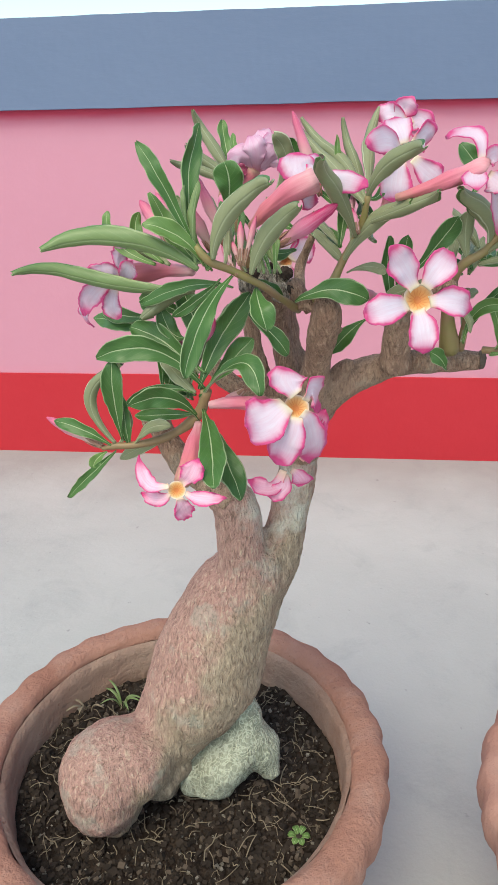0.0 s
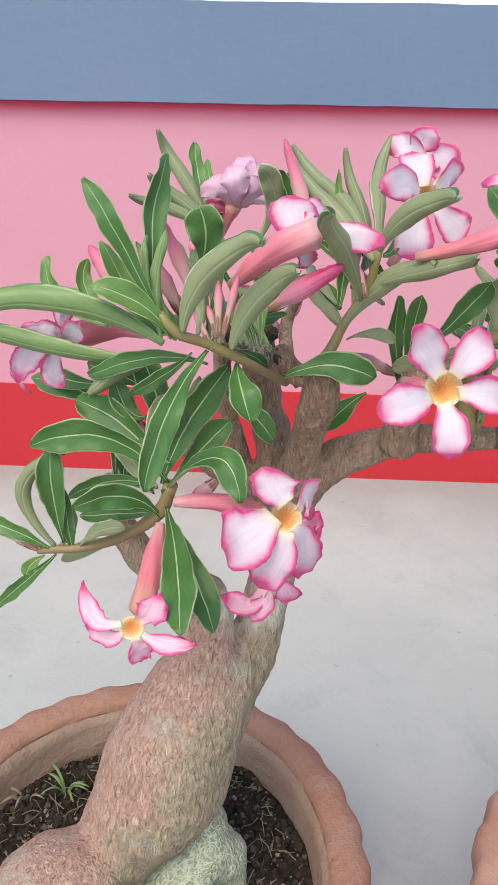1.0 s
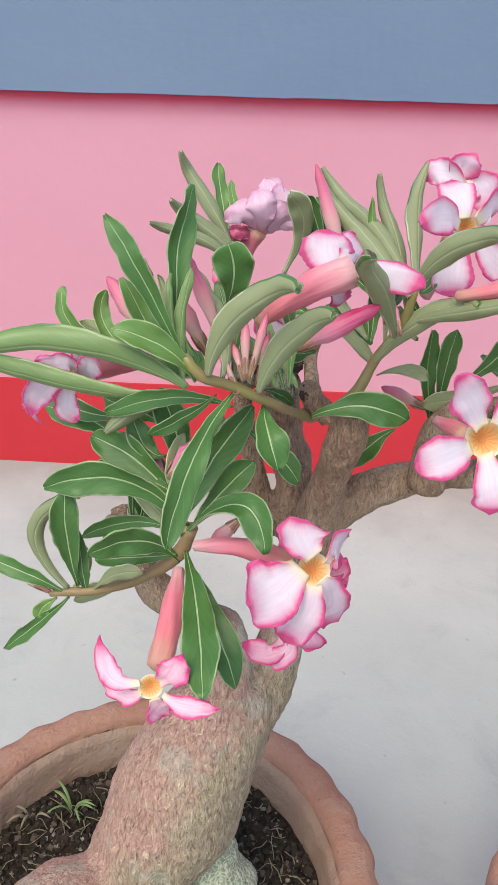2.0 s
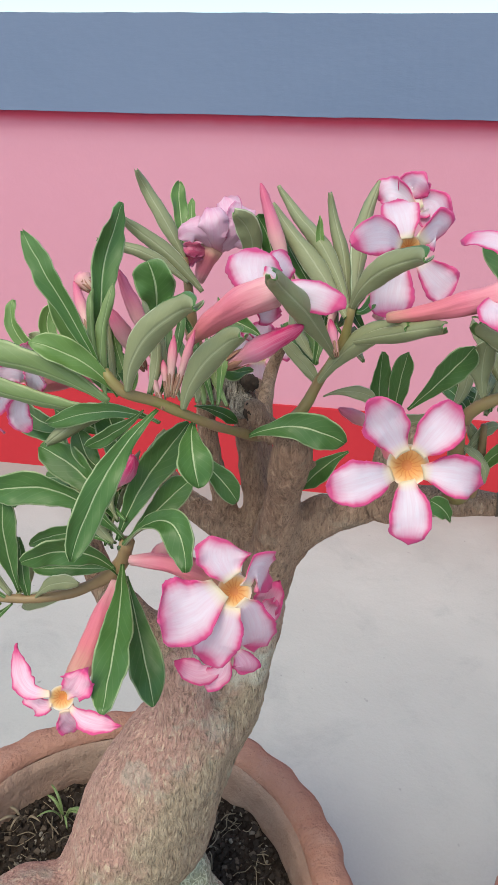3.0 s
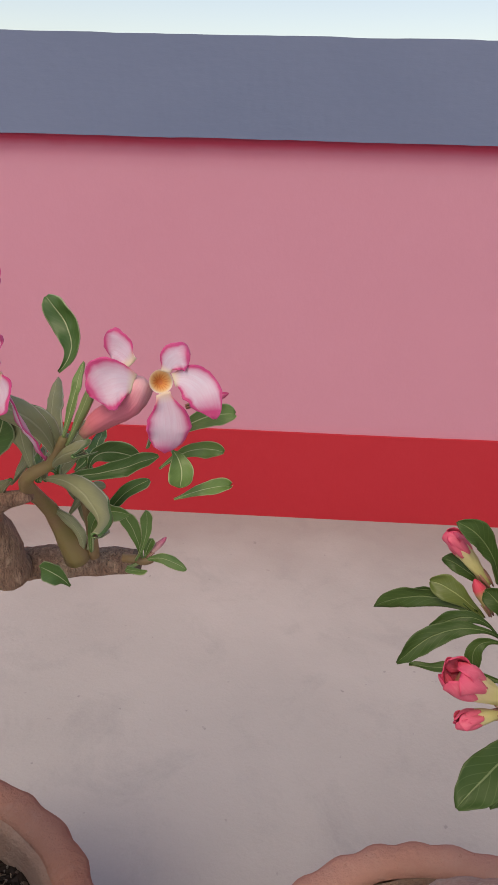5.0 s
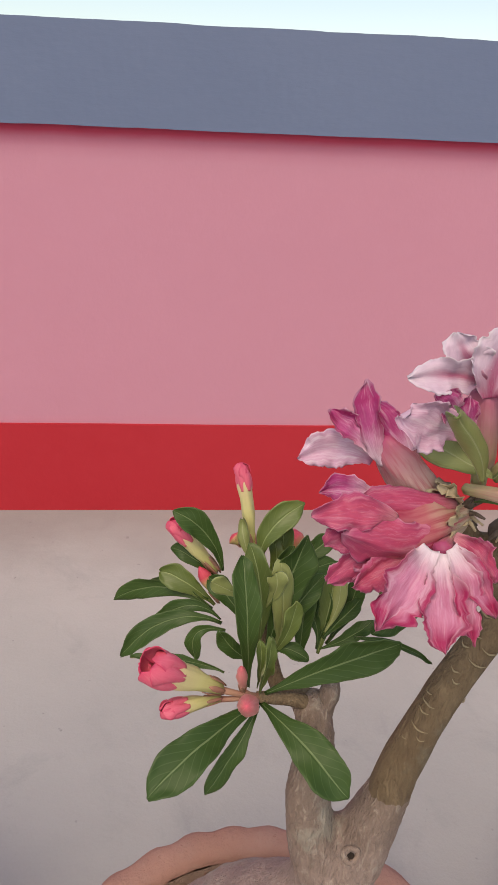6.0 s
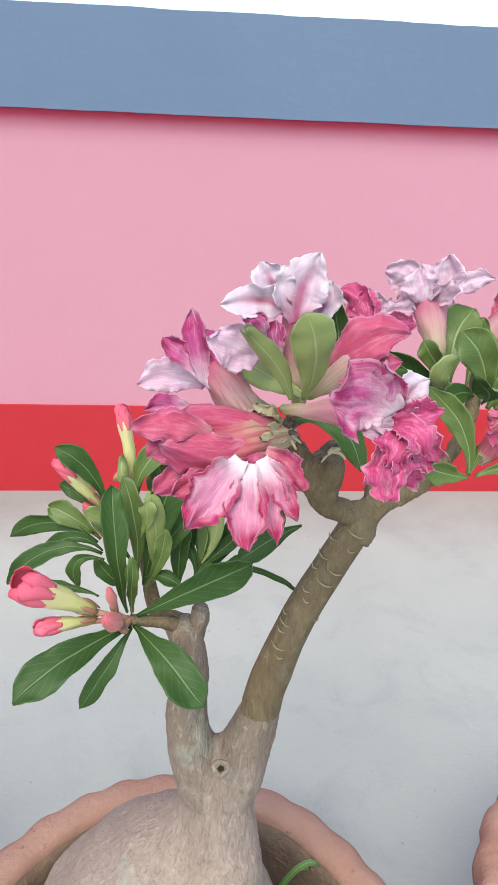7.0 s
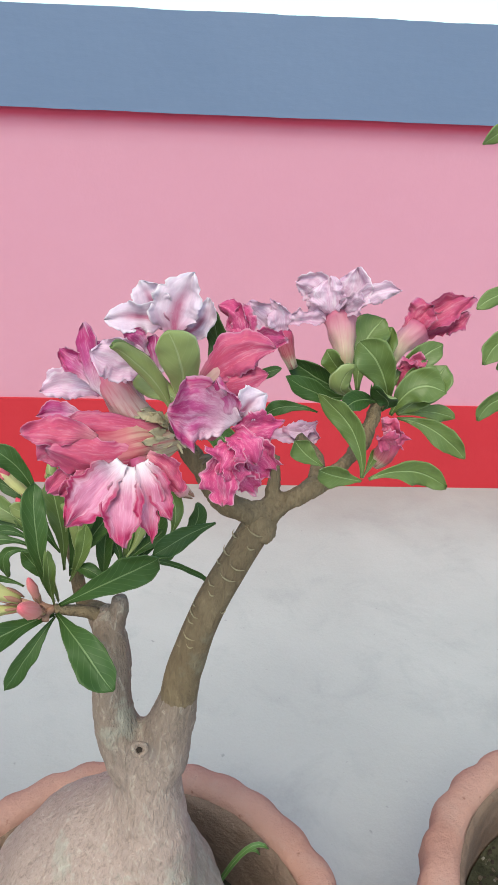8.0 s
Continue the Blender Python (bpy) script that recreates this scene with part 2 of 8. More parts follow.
def shoot_material(name, a, bcol):
    m, t, b = material(name, 0.45, 0.45)
    c = mix(t, ramp(t, noise_tex(t, coords(t), 45.0, 4.0), (0.3, 0.0), (0.7, 1.0)), a, bcol)
    t.links.new(c, b.inputs["Base Color"])
    bump(t, b, noise_tex(t, coords(t), 300.0, 3.0), 0.25, 0.001)
    return m


SHOOT = shoot_material("young_green_shoot", (0.22, 0.19, 0.06), (0.27, 0.16, 0.09))
SHOOT_BROWN = shoot_material("brownish_shoot", (0.20, 0.13, 0.06), (0.28, 0.18, 0.09))


def leaf_material(name, dark, light, rib, rough, spec, vein=0.5, ribs=0.6, edge=0.5):
    """Succulent leaf: pale midrib and margin, faint side veins, hue from leaf to leaf."""
    m, t, b = material(name, rough, spec)
    u, w = split_uv(t)
    off = maths(t, "ABSOLUTE", u)
    v = coords(t)
    c = mix(t, noise_tex(t, v, 30.0, 4.0), dark, light)
    c = mix(t, maths(t, "MULTIPLY", object_random(t), 0.55), c, light)
    # side veins run out from the midrib towards the tip
    phase = maths(t, "SUBTRACT", maths(t, "MULTIPLY", w, 60.0), maths(t, "MULTIPLY", off, 16.0))
    veins = ramp(t, maths(t, "SINE", phase), (0.9, 0.0), (1.0, 0.35 * vein))
    c = mix(t, veins, c, rib)
    ribw = maths(t, "SUBTRACT", 0.075, maths(t, "MULTIPLY", w, 0.050))
    midrib = maths(t, "LESS_THAN", off, ribw)
    c = mix(t, maths(t, "MULTIPLY", midrib, ribs), c, rib)
    worn = ramp(t, noise_tex(t, v, 90.0, 3.0), (0.35, 0.45), (0.65, 1.0))
    c = mix(t, maths(t, "MULTIPLY", ramp(t, off, (0.885, 0.0), (0.945, edge)), worn), c, rib)
    t.links.new(c, b.inputs["Base Color"])
    n1 = bump(t, b, ramp(t, off, (0.0, 0.0), (0.12, 1.0)), 0.3, 0.001)
    n2 = bump(t, b, noise_tex(t, v, 40.0, 2.0, 0.5), 0.16, 0.005, n1)
    bump(t, b, noise_tex(t, v, 160.0, 3.0), 0.2, 0.001, n2)
    return m


LEAF_TOP = leaf_material("leaf_upper_side", (0.022, 0.070, 0.018), (0.075, 0.160, 0.036), (0.50, 0.55, 0.33), 0.42, 0.36, 0.12, 0.6, 0.60)
LEAF_UNDER = leaf_material("leaf_lower_side", (0.155, 0.170, 0.085), (0.245, 0.255, 0.138), (0.58, 0.60, 0.44), 0.5, 0.4, 0.1, 0.2, 0.85)
LEAF_LIME = leaf_material("young_leaf_upper_side", (0.062, 0.140, 0.032), (0.135, 0.225, 0.058), (0.48, 0.53, 0.29), 0.42, 0.38, 0.12, 0.65, 0.7)
LEAF_FRESH = leaf_material("fresh_leaf_lower_side", (0.115, 0.175, 0.060), (0.18, 0.245, 0.092), (0.46, 0.50, 0.28), 0.45, 0.4, 0.2, 0.3, 0.7)


LEAF_B_TOP = leaf_material("broad_leaf_upper_side", (0.013, 0.038, 0.008), (0.050, 0.094, 0.020), (0.22, 0.28, 0.13), 0.46, 0.24, 0.35, 0.5, 0.2)
LEAF_B_UNDER = leaf_material("broad_leaf_lower_side", (0.155, 0.185, 0.058), (0.245, 0.275, 0.098), (0.44, 0.47, 0.27), 0.5, 0.4, 0.2, 0.3, 0.5)
LEAF_B_LIME = leaf_material("broad_young_leaf_upper_side", (0.048, 0.082, 0.017), (0.125, 0.165, 0.040), (0.34, 0.40, 0.18), 0.42, 0.38, 0.25, 0.5, 0.22)


def petal_material(name, heart, body, margin, edge=0.62, streak=0.0, blotch=0.0, rough=0.5, bleach=0.0, pale=(0.72, 0.58, 0.66), sheer=0.0, reach=0.19, fray=0.0, vein=0.0):
    """Petal: heart colour at its base, body colour, and a margin colour that bleeds in from the rim; fray: pale dry rim and mottling."""
    m, t, b = material(name, rough, 0.3)
    u, w = split_uv(t)
    v = coords(t)
    rim = maths(t, "MAXIMUM", maths(t, "ABSOLUTE", u), maths(t, "POWER", w, 1.6))
    wob = maths(t, "MULTIPLY", maths(t, "SUBTRACT", noise_tex(t, v, 55.0, 4.0), 0.5), 0.35)
    k = maths(t, "ADD", rim, wob)
    tint = ramp(t, k, (edge - 0.10, 0.0), (edge + 0.14, 0.16), (edge + 0.30, 0.5), (edge + 0.42, 1.0))
    c = mix(t, tint, body, margin)
    if streak:
        comb = t.nodes.new("ShaderNodeCombineXYZ")
        t.links.new(maths(t, "MULTIPLY", u, 5.0), comb.inputs["X"])
        t.links.new(w, comb.inputs["Y"])
        lines = ramp(t, noise_tex(t, comb.outputs["Vector"], 1.6, 4.0, 0.6), (0.42, 0.0), (0.68, streak))
        c = mix(t, lines, c, margin)
    if blotch:
        c = mix(t, ramp(t, noise_tex(t, v, 30.0, 5.0, 0.6), (0.45, 0.0), (0.66, blotch)), c, margin)
    if bleach:
        comb3 = t.nodes.new("ShaderNodeCombineXYZ")
        t.links.new(maths(t, "MULTIPLY", u, 2.6), comb3.inputs["X"])
        t.links.new(maths(t, "MULTIPLY", w, 1.3), comb3.inputs["Y"])
        t.links.new(maths(t, "MULTIPLY", object_random(t), 30.0), comb3.inputs["Z"])
        c = mix(t, ramp(t, noise_tex(t, comb3.outputs["Vector"], 1.5, 4.0, 0.6, 0.4), (0.50, 0.0), (0.68, bleach)), c, pale)
    c = mix(t, ramp(t, maths(t, "ADD", w, maths(t, "MULTIPLY", wob, 0.4)), (0.02, 1.0), (reach * 0.5, 0.45), (reach, 0.0)), c, heart)
    c = mix(t, maths(t, "MULTIPLY", object_random(t), 0.12), c, margin)
    if vein:
        mid = ramp(t, maths(t, "ADD", maths(t, "ABSOLUTE", u), maths(t, "MULTIPLY", wob, 0.8)), (0.06, vein), (0.30, 0.0))
        c = mix(t, maths(t, "MULTIPLY", mid, ramp(t, w, (0.55, 1.0), (0.9, 0.0))), c, heart)
    if fray:
        comb4 = t.nodes.new("ShaderNodeCombineXYZ")
        t.links.new(maths(t, "MULTIPLY", u, 7.0), comb4.inputs["X"])
        t.links.new(maths(t, "MULTIPLY", w, 4.5), comb4.inputs["Y"])
        t.links.new(maths(t, "MULTIPLY", object_random(t), 17.0), comb4.inputs["Z"])
        spots = noise_tex(t, comb4.outputs["Vector"], 1.3, 6.0, 0.7, 0.6)
        c = mix(t, ramp(t, spots, (0.47, 0.0), (0.62, fray)), c, (margin[0] * 0.62, margin[1] * 0.55, margin[2] * 0.62))
        c = mix(t, ramp(t, spots, (0.36, 0.55 * fray), (0.46, 0.0)), c, pale)
        c = mix(t, ramp(t, maths(t, "ADD", rim, maths(t, "MULTIPLY", wob, 0.25)), (0.90, 0.0), (0.985, fray)), c, pale)
    t.links.new(c, b.inputs["Base Color"])
    if sheer:
        # thin tissue lets light through
        b.inputs["Subsurface Weight"].default_value = sheer
        b.inputs["Subsurface Radius"].default_value = (1.0, 0.75, 0.8)
        b.inputs["Subsurface Scale"].default_value = 0.003
    comb2 = t.nodes.new("ShaderNodeCombineXYZ")
    t.links.new(maths(t, "MULTIPLY", u, 14.0), comb2.inputs["X"])
    t.links.new(maths(t, "MULTIPLY", w, 2.0), comb2.inputs["Y"])
    bump(t, b, noise_tex(t, comb2.outputs["Vector"], 1.5, 3.0), 0.14, 0.0012)
    return m


PETAL = petal_material("white_pink_edged_petal", (0.70, 0.60, 0.42), (0.61, 0.525, 0.605), (0.52, 0.045, 0.17), 0.46, 0.16, sheer=0.5)
PETAL_PINK = petal_material("pink_veined_petal", (0.76, 0.56, 0.42), (0.75, 0.46, 0.56), (0.58, 0.06, 0.20), 0.45, 0.35)
PETAL_BACK = petal_material("pink_petal_back", (0.72, 0.35, 0.30), (0.74, 0.45, 0.54), (0.60, 0.08, 0.22), 0.55, 0.4)
PETAL_FADED = petal_material("faded_rose_petal", (0.66, 0.24, 0.30), (0.66, 0.40, 0.52), (0.50, 0.08, 0.22), 0.66, 0.15, 0.05, bleach=0.45, pale=(0.68, 0.55, 0.63), sheer=0.4)
PETAL_ROSE = petal_material("magenta_streaked_petal", (0.482, 0.190, 0.219), (0.453, 0.051, 0.110), (0.409, 0.062, 0.161), 0.60, 0.40, 0.2, bleach=0.28, pale=(0.628, 0.365, 0.438), reach=0.3, fray=0.32)
PETAL_HOT = petal_material("hot_pink_crumpled_petal", (0.380, 0.022, 0.095), (0.526, 0.062, 0.190), (0.438, 0.033, 0.131), 0.60, 0.30, 0.15, bleach=0.3, pale=(0.715, 0.482, 0.569), fray=0.45)
PETAL_DRAINED = petal_material("lilac_petal_with_crimson_heart", (0.320, 0.026, 0.102), (0.550, 0.371, 0.474), (0.640, 0.550, 0.608), 0.62, 0.25, 0.2, bleach=0.25, pale=(0.691, 0.614, 0.659), reach=0.40, fray=0.25, vein=0.8)
PETAL_STAR = petal_material("white_hearted_magenta_petal", (0.730, 0.628, 0.686), (0.584, 0.234, 0.365), (0.365, 0.022, 0.095), 0.36, 0.35, 0.25, bleach=0.35, pale=(0.701, 0.526, 0.613), reach=0.36, fray=0.14)
PETAL_VEINED = petal_material("purple_veined_petal", (0.730, 0.584, 0.657), (0.482, 0.095, 0.263), (0.350, 0.022, 0.124), 0.34, 0.55, 0.35, bleach=0.42, pale=(0.730, 0.584, 0.664), reach=0.55, fray=0.28)
PETAL_LILAC = petal_material("bleached_lilac_petal", (0.512, 0.192, 0.294), (0.614, 0.422, 0.525), (0.461, 0.128, 0.269), 0.80, 0.40, 0.25, bleach=0.5, pale=(0.704, 0.627, 0.672), fray=0.2)


PETAL_CORAL = petal_material("coral_red_petal", (0.66, 0.14, 0.18), (0.70, 0.13, 0.20), (0.60, 0.05, 0.12), 0.60, 0.25, 0.15, bleach=0.2, pale=(0.74, 0.30, 0.34))


def gradient_material(name, *stops, rough=0.45, streak=None, amount=0.35):
    """Colour along the length of a tube or bud."""
    m, t, b = material(name, rough, 0.35)
    u, w = split_uv(t)
    k = maths(t, "ADD", w, maths(t, "MULTIPLY", maths(t, "SUBTRACT", noise_tex(t, coords(t), 70.0, 3.0), 0.5), 0.22))
    c = ramp(t, k, *stops)
    comb = t.nodes.new("ShaderNodeCombineXYZ")
    t.links.new(maths(t, "MULTIPLY", u, 22.0), comb.inputs["X"])
    t.links.new(maths(t, "MULTIPLY", w, 1.5), comb.inputs["Y"])
    n = noise_tex(t, comb.outputs["Vector"], 1.4, 3.0)
    if streak:
        c = mix(t, ramp(t, n, (0.46, 0.0), (0.68, amount)), c, streak)
    t.links.new(c, b.inputs["Base Color"])
    bump(t, b, n, 0.2, 0.0015)
    return m


TUBE_PINK = gradient_material("pink_flower_tube", (0.0, (0.50, 0.27, 0.20)), (0.25, (0.62, 0.17, 0.20)), (0.65, (0.64, 0.17, 0.235)), (1.0, (0.66, 0.36, 0.38)), streak=(0.56, 0.12, 0.18), amount=0.35)
TUBE_ROSE = gradient_material("rose_flower_tube", (0.0, (0.46, 0.39, 0.27)), (0.24, (0.47, 0.35, 0.26)), (0.42, (0.44, 0.13, 0.14)), (1.0, (0.38, 0.042, 0.11)), streak=(0.32, 0.022, 0.06), amount=0.9)
TUBE_PALE = gradient_material("drained_rose_flower_tube", (0.0, (0.40, 0.07, 0.09)), (0.15, (0.56, 0.42, 0.37)), (0.5, (0.52, 0.30, 0.28)), (1.0, (0.38, 0.06, 0.15)), streak=(0.40, 0.08, 0.11), amount=0.75)
TUBE_FRESH = gradient_material("green_footed_pink_tube", (0.0, (0.30, 0.31, 0.12)), (0.35, (0.48, 0.34, 0.25)), (0.75, (0.50, 0.21, 0.25)), (1.0, (0.46, 0.11, 0.19)), streak=(0.44, 0.10, 0.16))
TUBE_CREAM = gradient_material("cream_flower_tube", (0.0, (0.36, 0.36, 0.13)), (0.5, (0.58, 0.54, 0.24)), (1.0, (0.66, 0.50, 0.30)))
BUD_PINK = gradient_material("pink_bud", (0.0, (0.48, 0.40, 0.27)), (0.35, (0.66, 0.38, 0.36)), (0.7, (0.62, 0.15, 0.25)), (1.0, (0.50, 0.06, 0.15)), streak=(0.66, 0.26, 0.32))
BUD_DEEP = gradient_material("deep_pink_bud", (0.0, (0.6, 0.33, 0.32)), (0.4, (0.66, 0.22, 0.34)), (0.75, (0.52, 0.02, 0.13)), (1.0, (0.45, 0.02, 0.10)), streak=(0.66, 0.35, 0.45))
BUD_RED = gradient_material("coral_bud", (0.0, (0.32, 0.34, 0.10)), (0.42, (0.45, 0.36, 0.15)), (0.6, (0.62, 0.07, 0.10)), (1.0, (0.60, 0.035, 0.09)), streak=(0.68, 0.12, 0.18))
BUD_CORAL = gradient_material("round_coral_bud", (0.0, (0.46, 0.38, 0.18)), (0.35, (0.66, 0.28, 0.24)), (0.7, (0.68, 0.20, 0.21)), (1.0, (0.64, 0.10, 0.14)), streak=(0.70, 0.34, 0.32))
CALYX = plain_material("reddish_calyx", (0.32, 0.22, 0.13), (0.38, 0.14, 0.12), 0.6, 120.0)


SEPAL = plain_material("dried_sepal", (0.60, 0.51, 0.35), (0.36, 0.27, 0.16), 0.8, 200.0)


def throat_material():
    """Funnel of the flower: yellow, with red guide lines running in."""
    m, t, b = material("yellow_flower_throat", 0.5, 0.3)
    u, w = split_uv(t)
    c = ramp(t, w, (0.0, (0.60, 0.24, 0.07)), (0.4, (0.66, 0.33, 0.12)), (0.7, (0.70, 0.44, 0.20)), (0.88, (0.70, 0.55, 0.38)), (1.0, (0.66, 0.57, 0.53)))
    v = coords(t)
    blur = maths(t, "MULTIPLY", noise_tex(t, v, 180.0, 3.0), 9.0)
    s = maths(t, "SINE", maths(t, "ADD", maths(t, "MULTIPLY", u, 94.0), blur))
    lines = maths(t, "MULTIPLY", ramp(t, s, (0.2, 0.0), (0.95, 0.5)), ramp(t, w, (0.35, 1.0), (0.85, 0.0)))
    c = mix(t, lines, c, (0.48, 0.11, 0.03))
    c = mix(t, ramp(t, noise_tex(t, v, 120.0, 4.0), (0.45, 0.0), (0.65, 0.45)), c, (0.62, 0.24, 0.07))
    t.links.new(c, b.inputs["Base Color"])
    return m


THROAT = throat_material()


# ---------------------------------------------------------------- mesh helpers
def part(name, bm, mats, parent=None, label="", smooth=True):
    """Links a bmesh as one mesh object, under a thing or a part."""
    me = bpy.data.meshes.new(name)
    bm.to_mesh(me)
    bm.free()
    for m in mats if isinstance(mats, (list, tuple)) else (mats,):
        me.materials.append(m)
    if smooth:
        me.polygons.foreach_set("use_smooth", [True] * len(me.polygons))
    ob = new(name, me)
    if parent is not None:
        ob.parent = parent
    if label:
        ob["label"] = label
    return ob


def thing(name, place, label, category, group="", kind=""):
    """An Empty at the foot of a thing, which parents its parts."""
    ob = new(name)
    ob.empty_display_size = 0.05
    ob.location = place
    return tagged(ob, label, category, group, kind)


def under(ob, bm):
    """Moves world geometry into the frame of the thing that will own it."""
    bmesh.ops.translate(bm, verts=bm.verts, vec=-Vector(ob.location))
    return bm


def smooth_path(points, radii, step):
    """Catmull-Rom resampling of a line with its radii."""
    P = [Vector(p) for p in points]
    R = list(radii)
    if len(P) == 2:
        n = max(2, int((P[1] - P[0]).length / step))
        return [P[0].lerp(P[1], i / n) for i in range(n + 1)], [R[0] + (R[1] - R[0]) * i / n for i in range(n + 1)]
    ext = [P[0] * 2 - P[1]] + P + [P[-1] * 2 - P[-2]]
    out, rad = [], []
    for i in range(len(P) - 1):
        a, b, c, d = ext[i : i + 4]
        n = max(2, int((c - b).length / step))
        for k in range(n):
            s = k / n
            out.append(0.5 * ((2 * b) + (c - a) * s + (2 * a - 5 * b + 4 * c - d) * s * s + (3 * b - a - 3 * c + d) * s**3))
            e = s * s * (3 - 2 * s)
            rad.append(R[i] * (1 - e) + R[i + 1] * e)
    out.append(P[-1])
    rad.append(R[-1])
    return out, rad


def tube(bm, points, radii, segs=12, step=0.006, lump=0.0, freq=60.0, caps=True, slot=0):
    """A tapering, slightly lumpy round tube along a line; u runs round it, v along it."""
    C, R = smooth_path(points, radii, step)
    uv = bm.loops.layers.uv.verify()
    tan = [(C[min(i + 1, len(C) - 1)] - C[max(i - 1, 0)]).normalized() for i in range(len(C))]
    side = tan[0].orthogonal().normalized()
    rings = []
    for i, (c, r) in enumerate(zip(C, R)):
        side = (side - tan[i] * side.dot(tan[i])).normalized()
        other = tan[i].cross(side)
        ring = []
        for k in range(segs):
            a = 2 * math.pi * k / segs
            d = side * math.cos(a) + other * math.sin(a)
            rr = r * (1 + lump * noise.noise((c + d * r) * freq)) if lump else r
            ring.append(bm.verts.new(c + d * rr))
        rings.append(ring)
    n = len(rings) - 1
    for i in range(n):
        for k in range(segs):
            j = (k + 1) % segs
            f = bm.faces.new((rings[i][k], rings[i][j], rings[i + 1][j], rings[i + 1][k]))
            f.material_index = slot
            for lp, (p, q) in zip(f.loops, ((k, i), (k + 1, i), (k + 1, i + 1), (k, i + 1))):
                lp[uv].uv = (p / segs, q / n)
    if caps:
        for ring, c, t, flip, v in ((rings[0], C[0], -tan[0], True, 0.0), (rings[-1], C[-1], tan[-1], False, 1.0)):
            top = bm.verts.new(c + t * (sum((x.co - c).length for x in ring) / segs) * 0.35)
            for k in range(segs):
                j = (k + 1) % segs
                f = bm.faces.new((ring[j], ring[k], top) if flip else (ring[k], ring[j], top))
                f.material_index = slot
                for lp in f.loops:
                    lp[uv].uv = (0.5, v)
    return bm


def fused(name, parent, mats, strands, voxel=0.003, lump=0.0016, freq=90.0, label="", soften=12):
    """Several fat strands grown together into one skin, with a wrinkled surface."""
    bm = bmesh.new()
    for pts, rad in strands:
        tube(bm, pts, rad, 20, 0.006)
    ob = part(name, bm, mats, None, label)
    mod = ob.modifiers.new("grow", "REMESH")
    mod.mode, mod.voxel_size, mod.use_smooth_shade = "VOXEL", voxel, True
    sm = ob.modifiers.new("soften", "SMOOTH")
    sm.factor, sm.iterations = 0.5, soften
    dg = bpy.context.evaluated_depsgraph_get()
    me = bpy.data.meshes.new_from_object(ob.evaluated_get(dg))
    ob.modifiers.clear()
    bm = bmesh.new()
    bm.from_mesh(me)
    bm.normal_update()
    for v in bm.verts:
        p = v.co
        h = noise.noise(Vector((p.x * freq, p.y * freq, p.z * freq * 0.5))) + 0.6 * noise.noise(p * freq * 2.7)
        h += 1.6 * noise.noise(p * freq * 0.25)
        v.co = p + v.normal * h * lump
    bpy.data.objects.remove(ob)
    if parent is not None:
        under(parent, bm)
    return part(name, bm, mats, parent, label)


def outline(kind, s):
    """Half width, 0 to 1, of a blade at s along its length."""
    if kind == "leaf":  # spatulate: narrow foot, widest past the middle, bluntly pointed tip
        return (0.13 + 0.87 * math.sin(min(1.0, s / 0.72) * math.pi / 2) ** 1.5) * (1.0 if s < 0.72 else max(0.0, 1 - ((s - 0.72) / 0.28) ** 2.2) ** 0.58)
    if kind == "acute":  # narrow foot, widest past the middle, pointed tip
        return (0.12 + 0.88 * math.sin(min(1.0, s / 0.73) * math.pi / 2) ** 1.5) * (1.0 if s < 0.73 else max(0.0, 1 - ((s - 0.73) / 0.27) ** 1.9) ** 0.70)
    if kind == "roll":  # rolled blade: soon wide, even, ending bluntly
        return (0.20 + 0.80 * math.sin(min(1.0, s / 0.74) * math.pi / 2) ** 1.2) * (1.0 if s < 0.80 else 1 - 0.68 * ((s - 0.80) / 0.20) ** 2)
    if kind == "wilt":  # limp petal with a pointed end
        return (0.30 + 0.70 * math.sin(min(1.0, s / 0.55) * math.pi / 2) ** 1.3) * (1.0 if s < 0.55 else max(0.0, 1 - ((s - 0.55) / 0.45) ** 1.7) ** 0.8)
    if kind == "strap":  # long and narrow, nearly parallel
        return (0.25 + 0.75 * min(1.0, s / 0.35)) * (1.0 if s < 0.65 else math.sqrt(max(0.0, 1 - ((s - 0.65) / 0.35) ** 2.0)))
    return (0.36 + 0.64 * math.sin(min(1.0, s / 0.60) * math.pi / 2) ** 1.4) * (1.0 if s < 0.60 else max(0.0, 1 - ((s - 0.60) / 0.40) ** 2.2) ** 0.62)


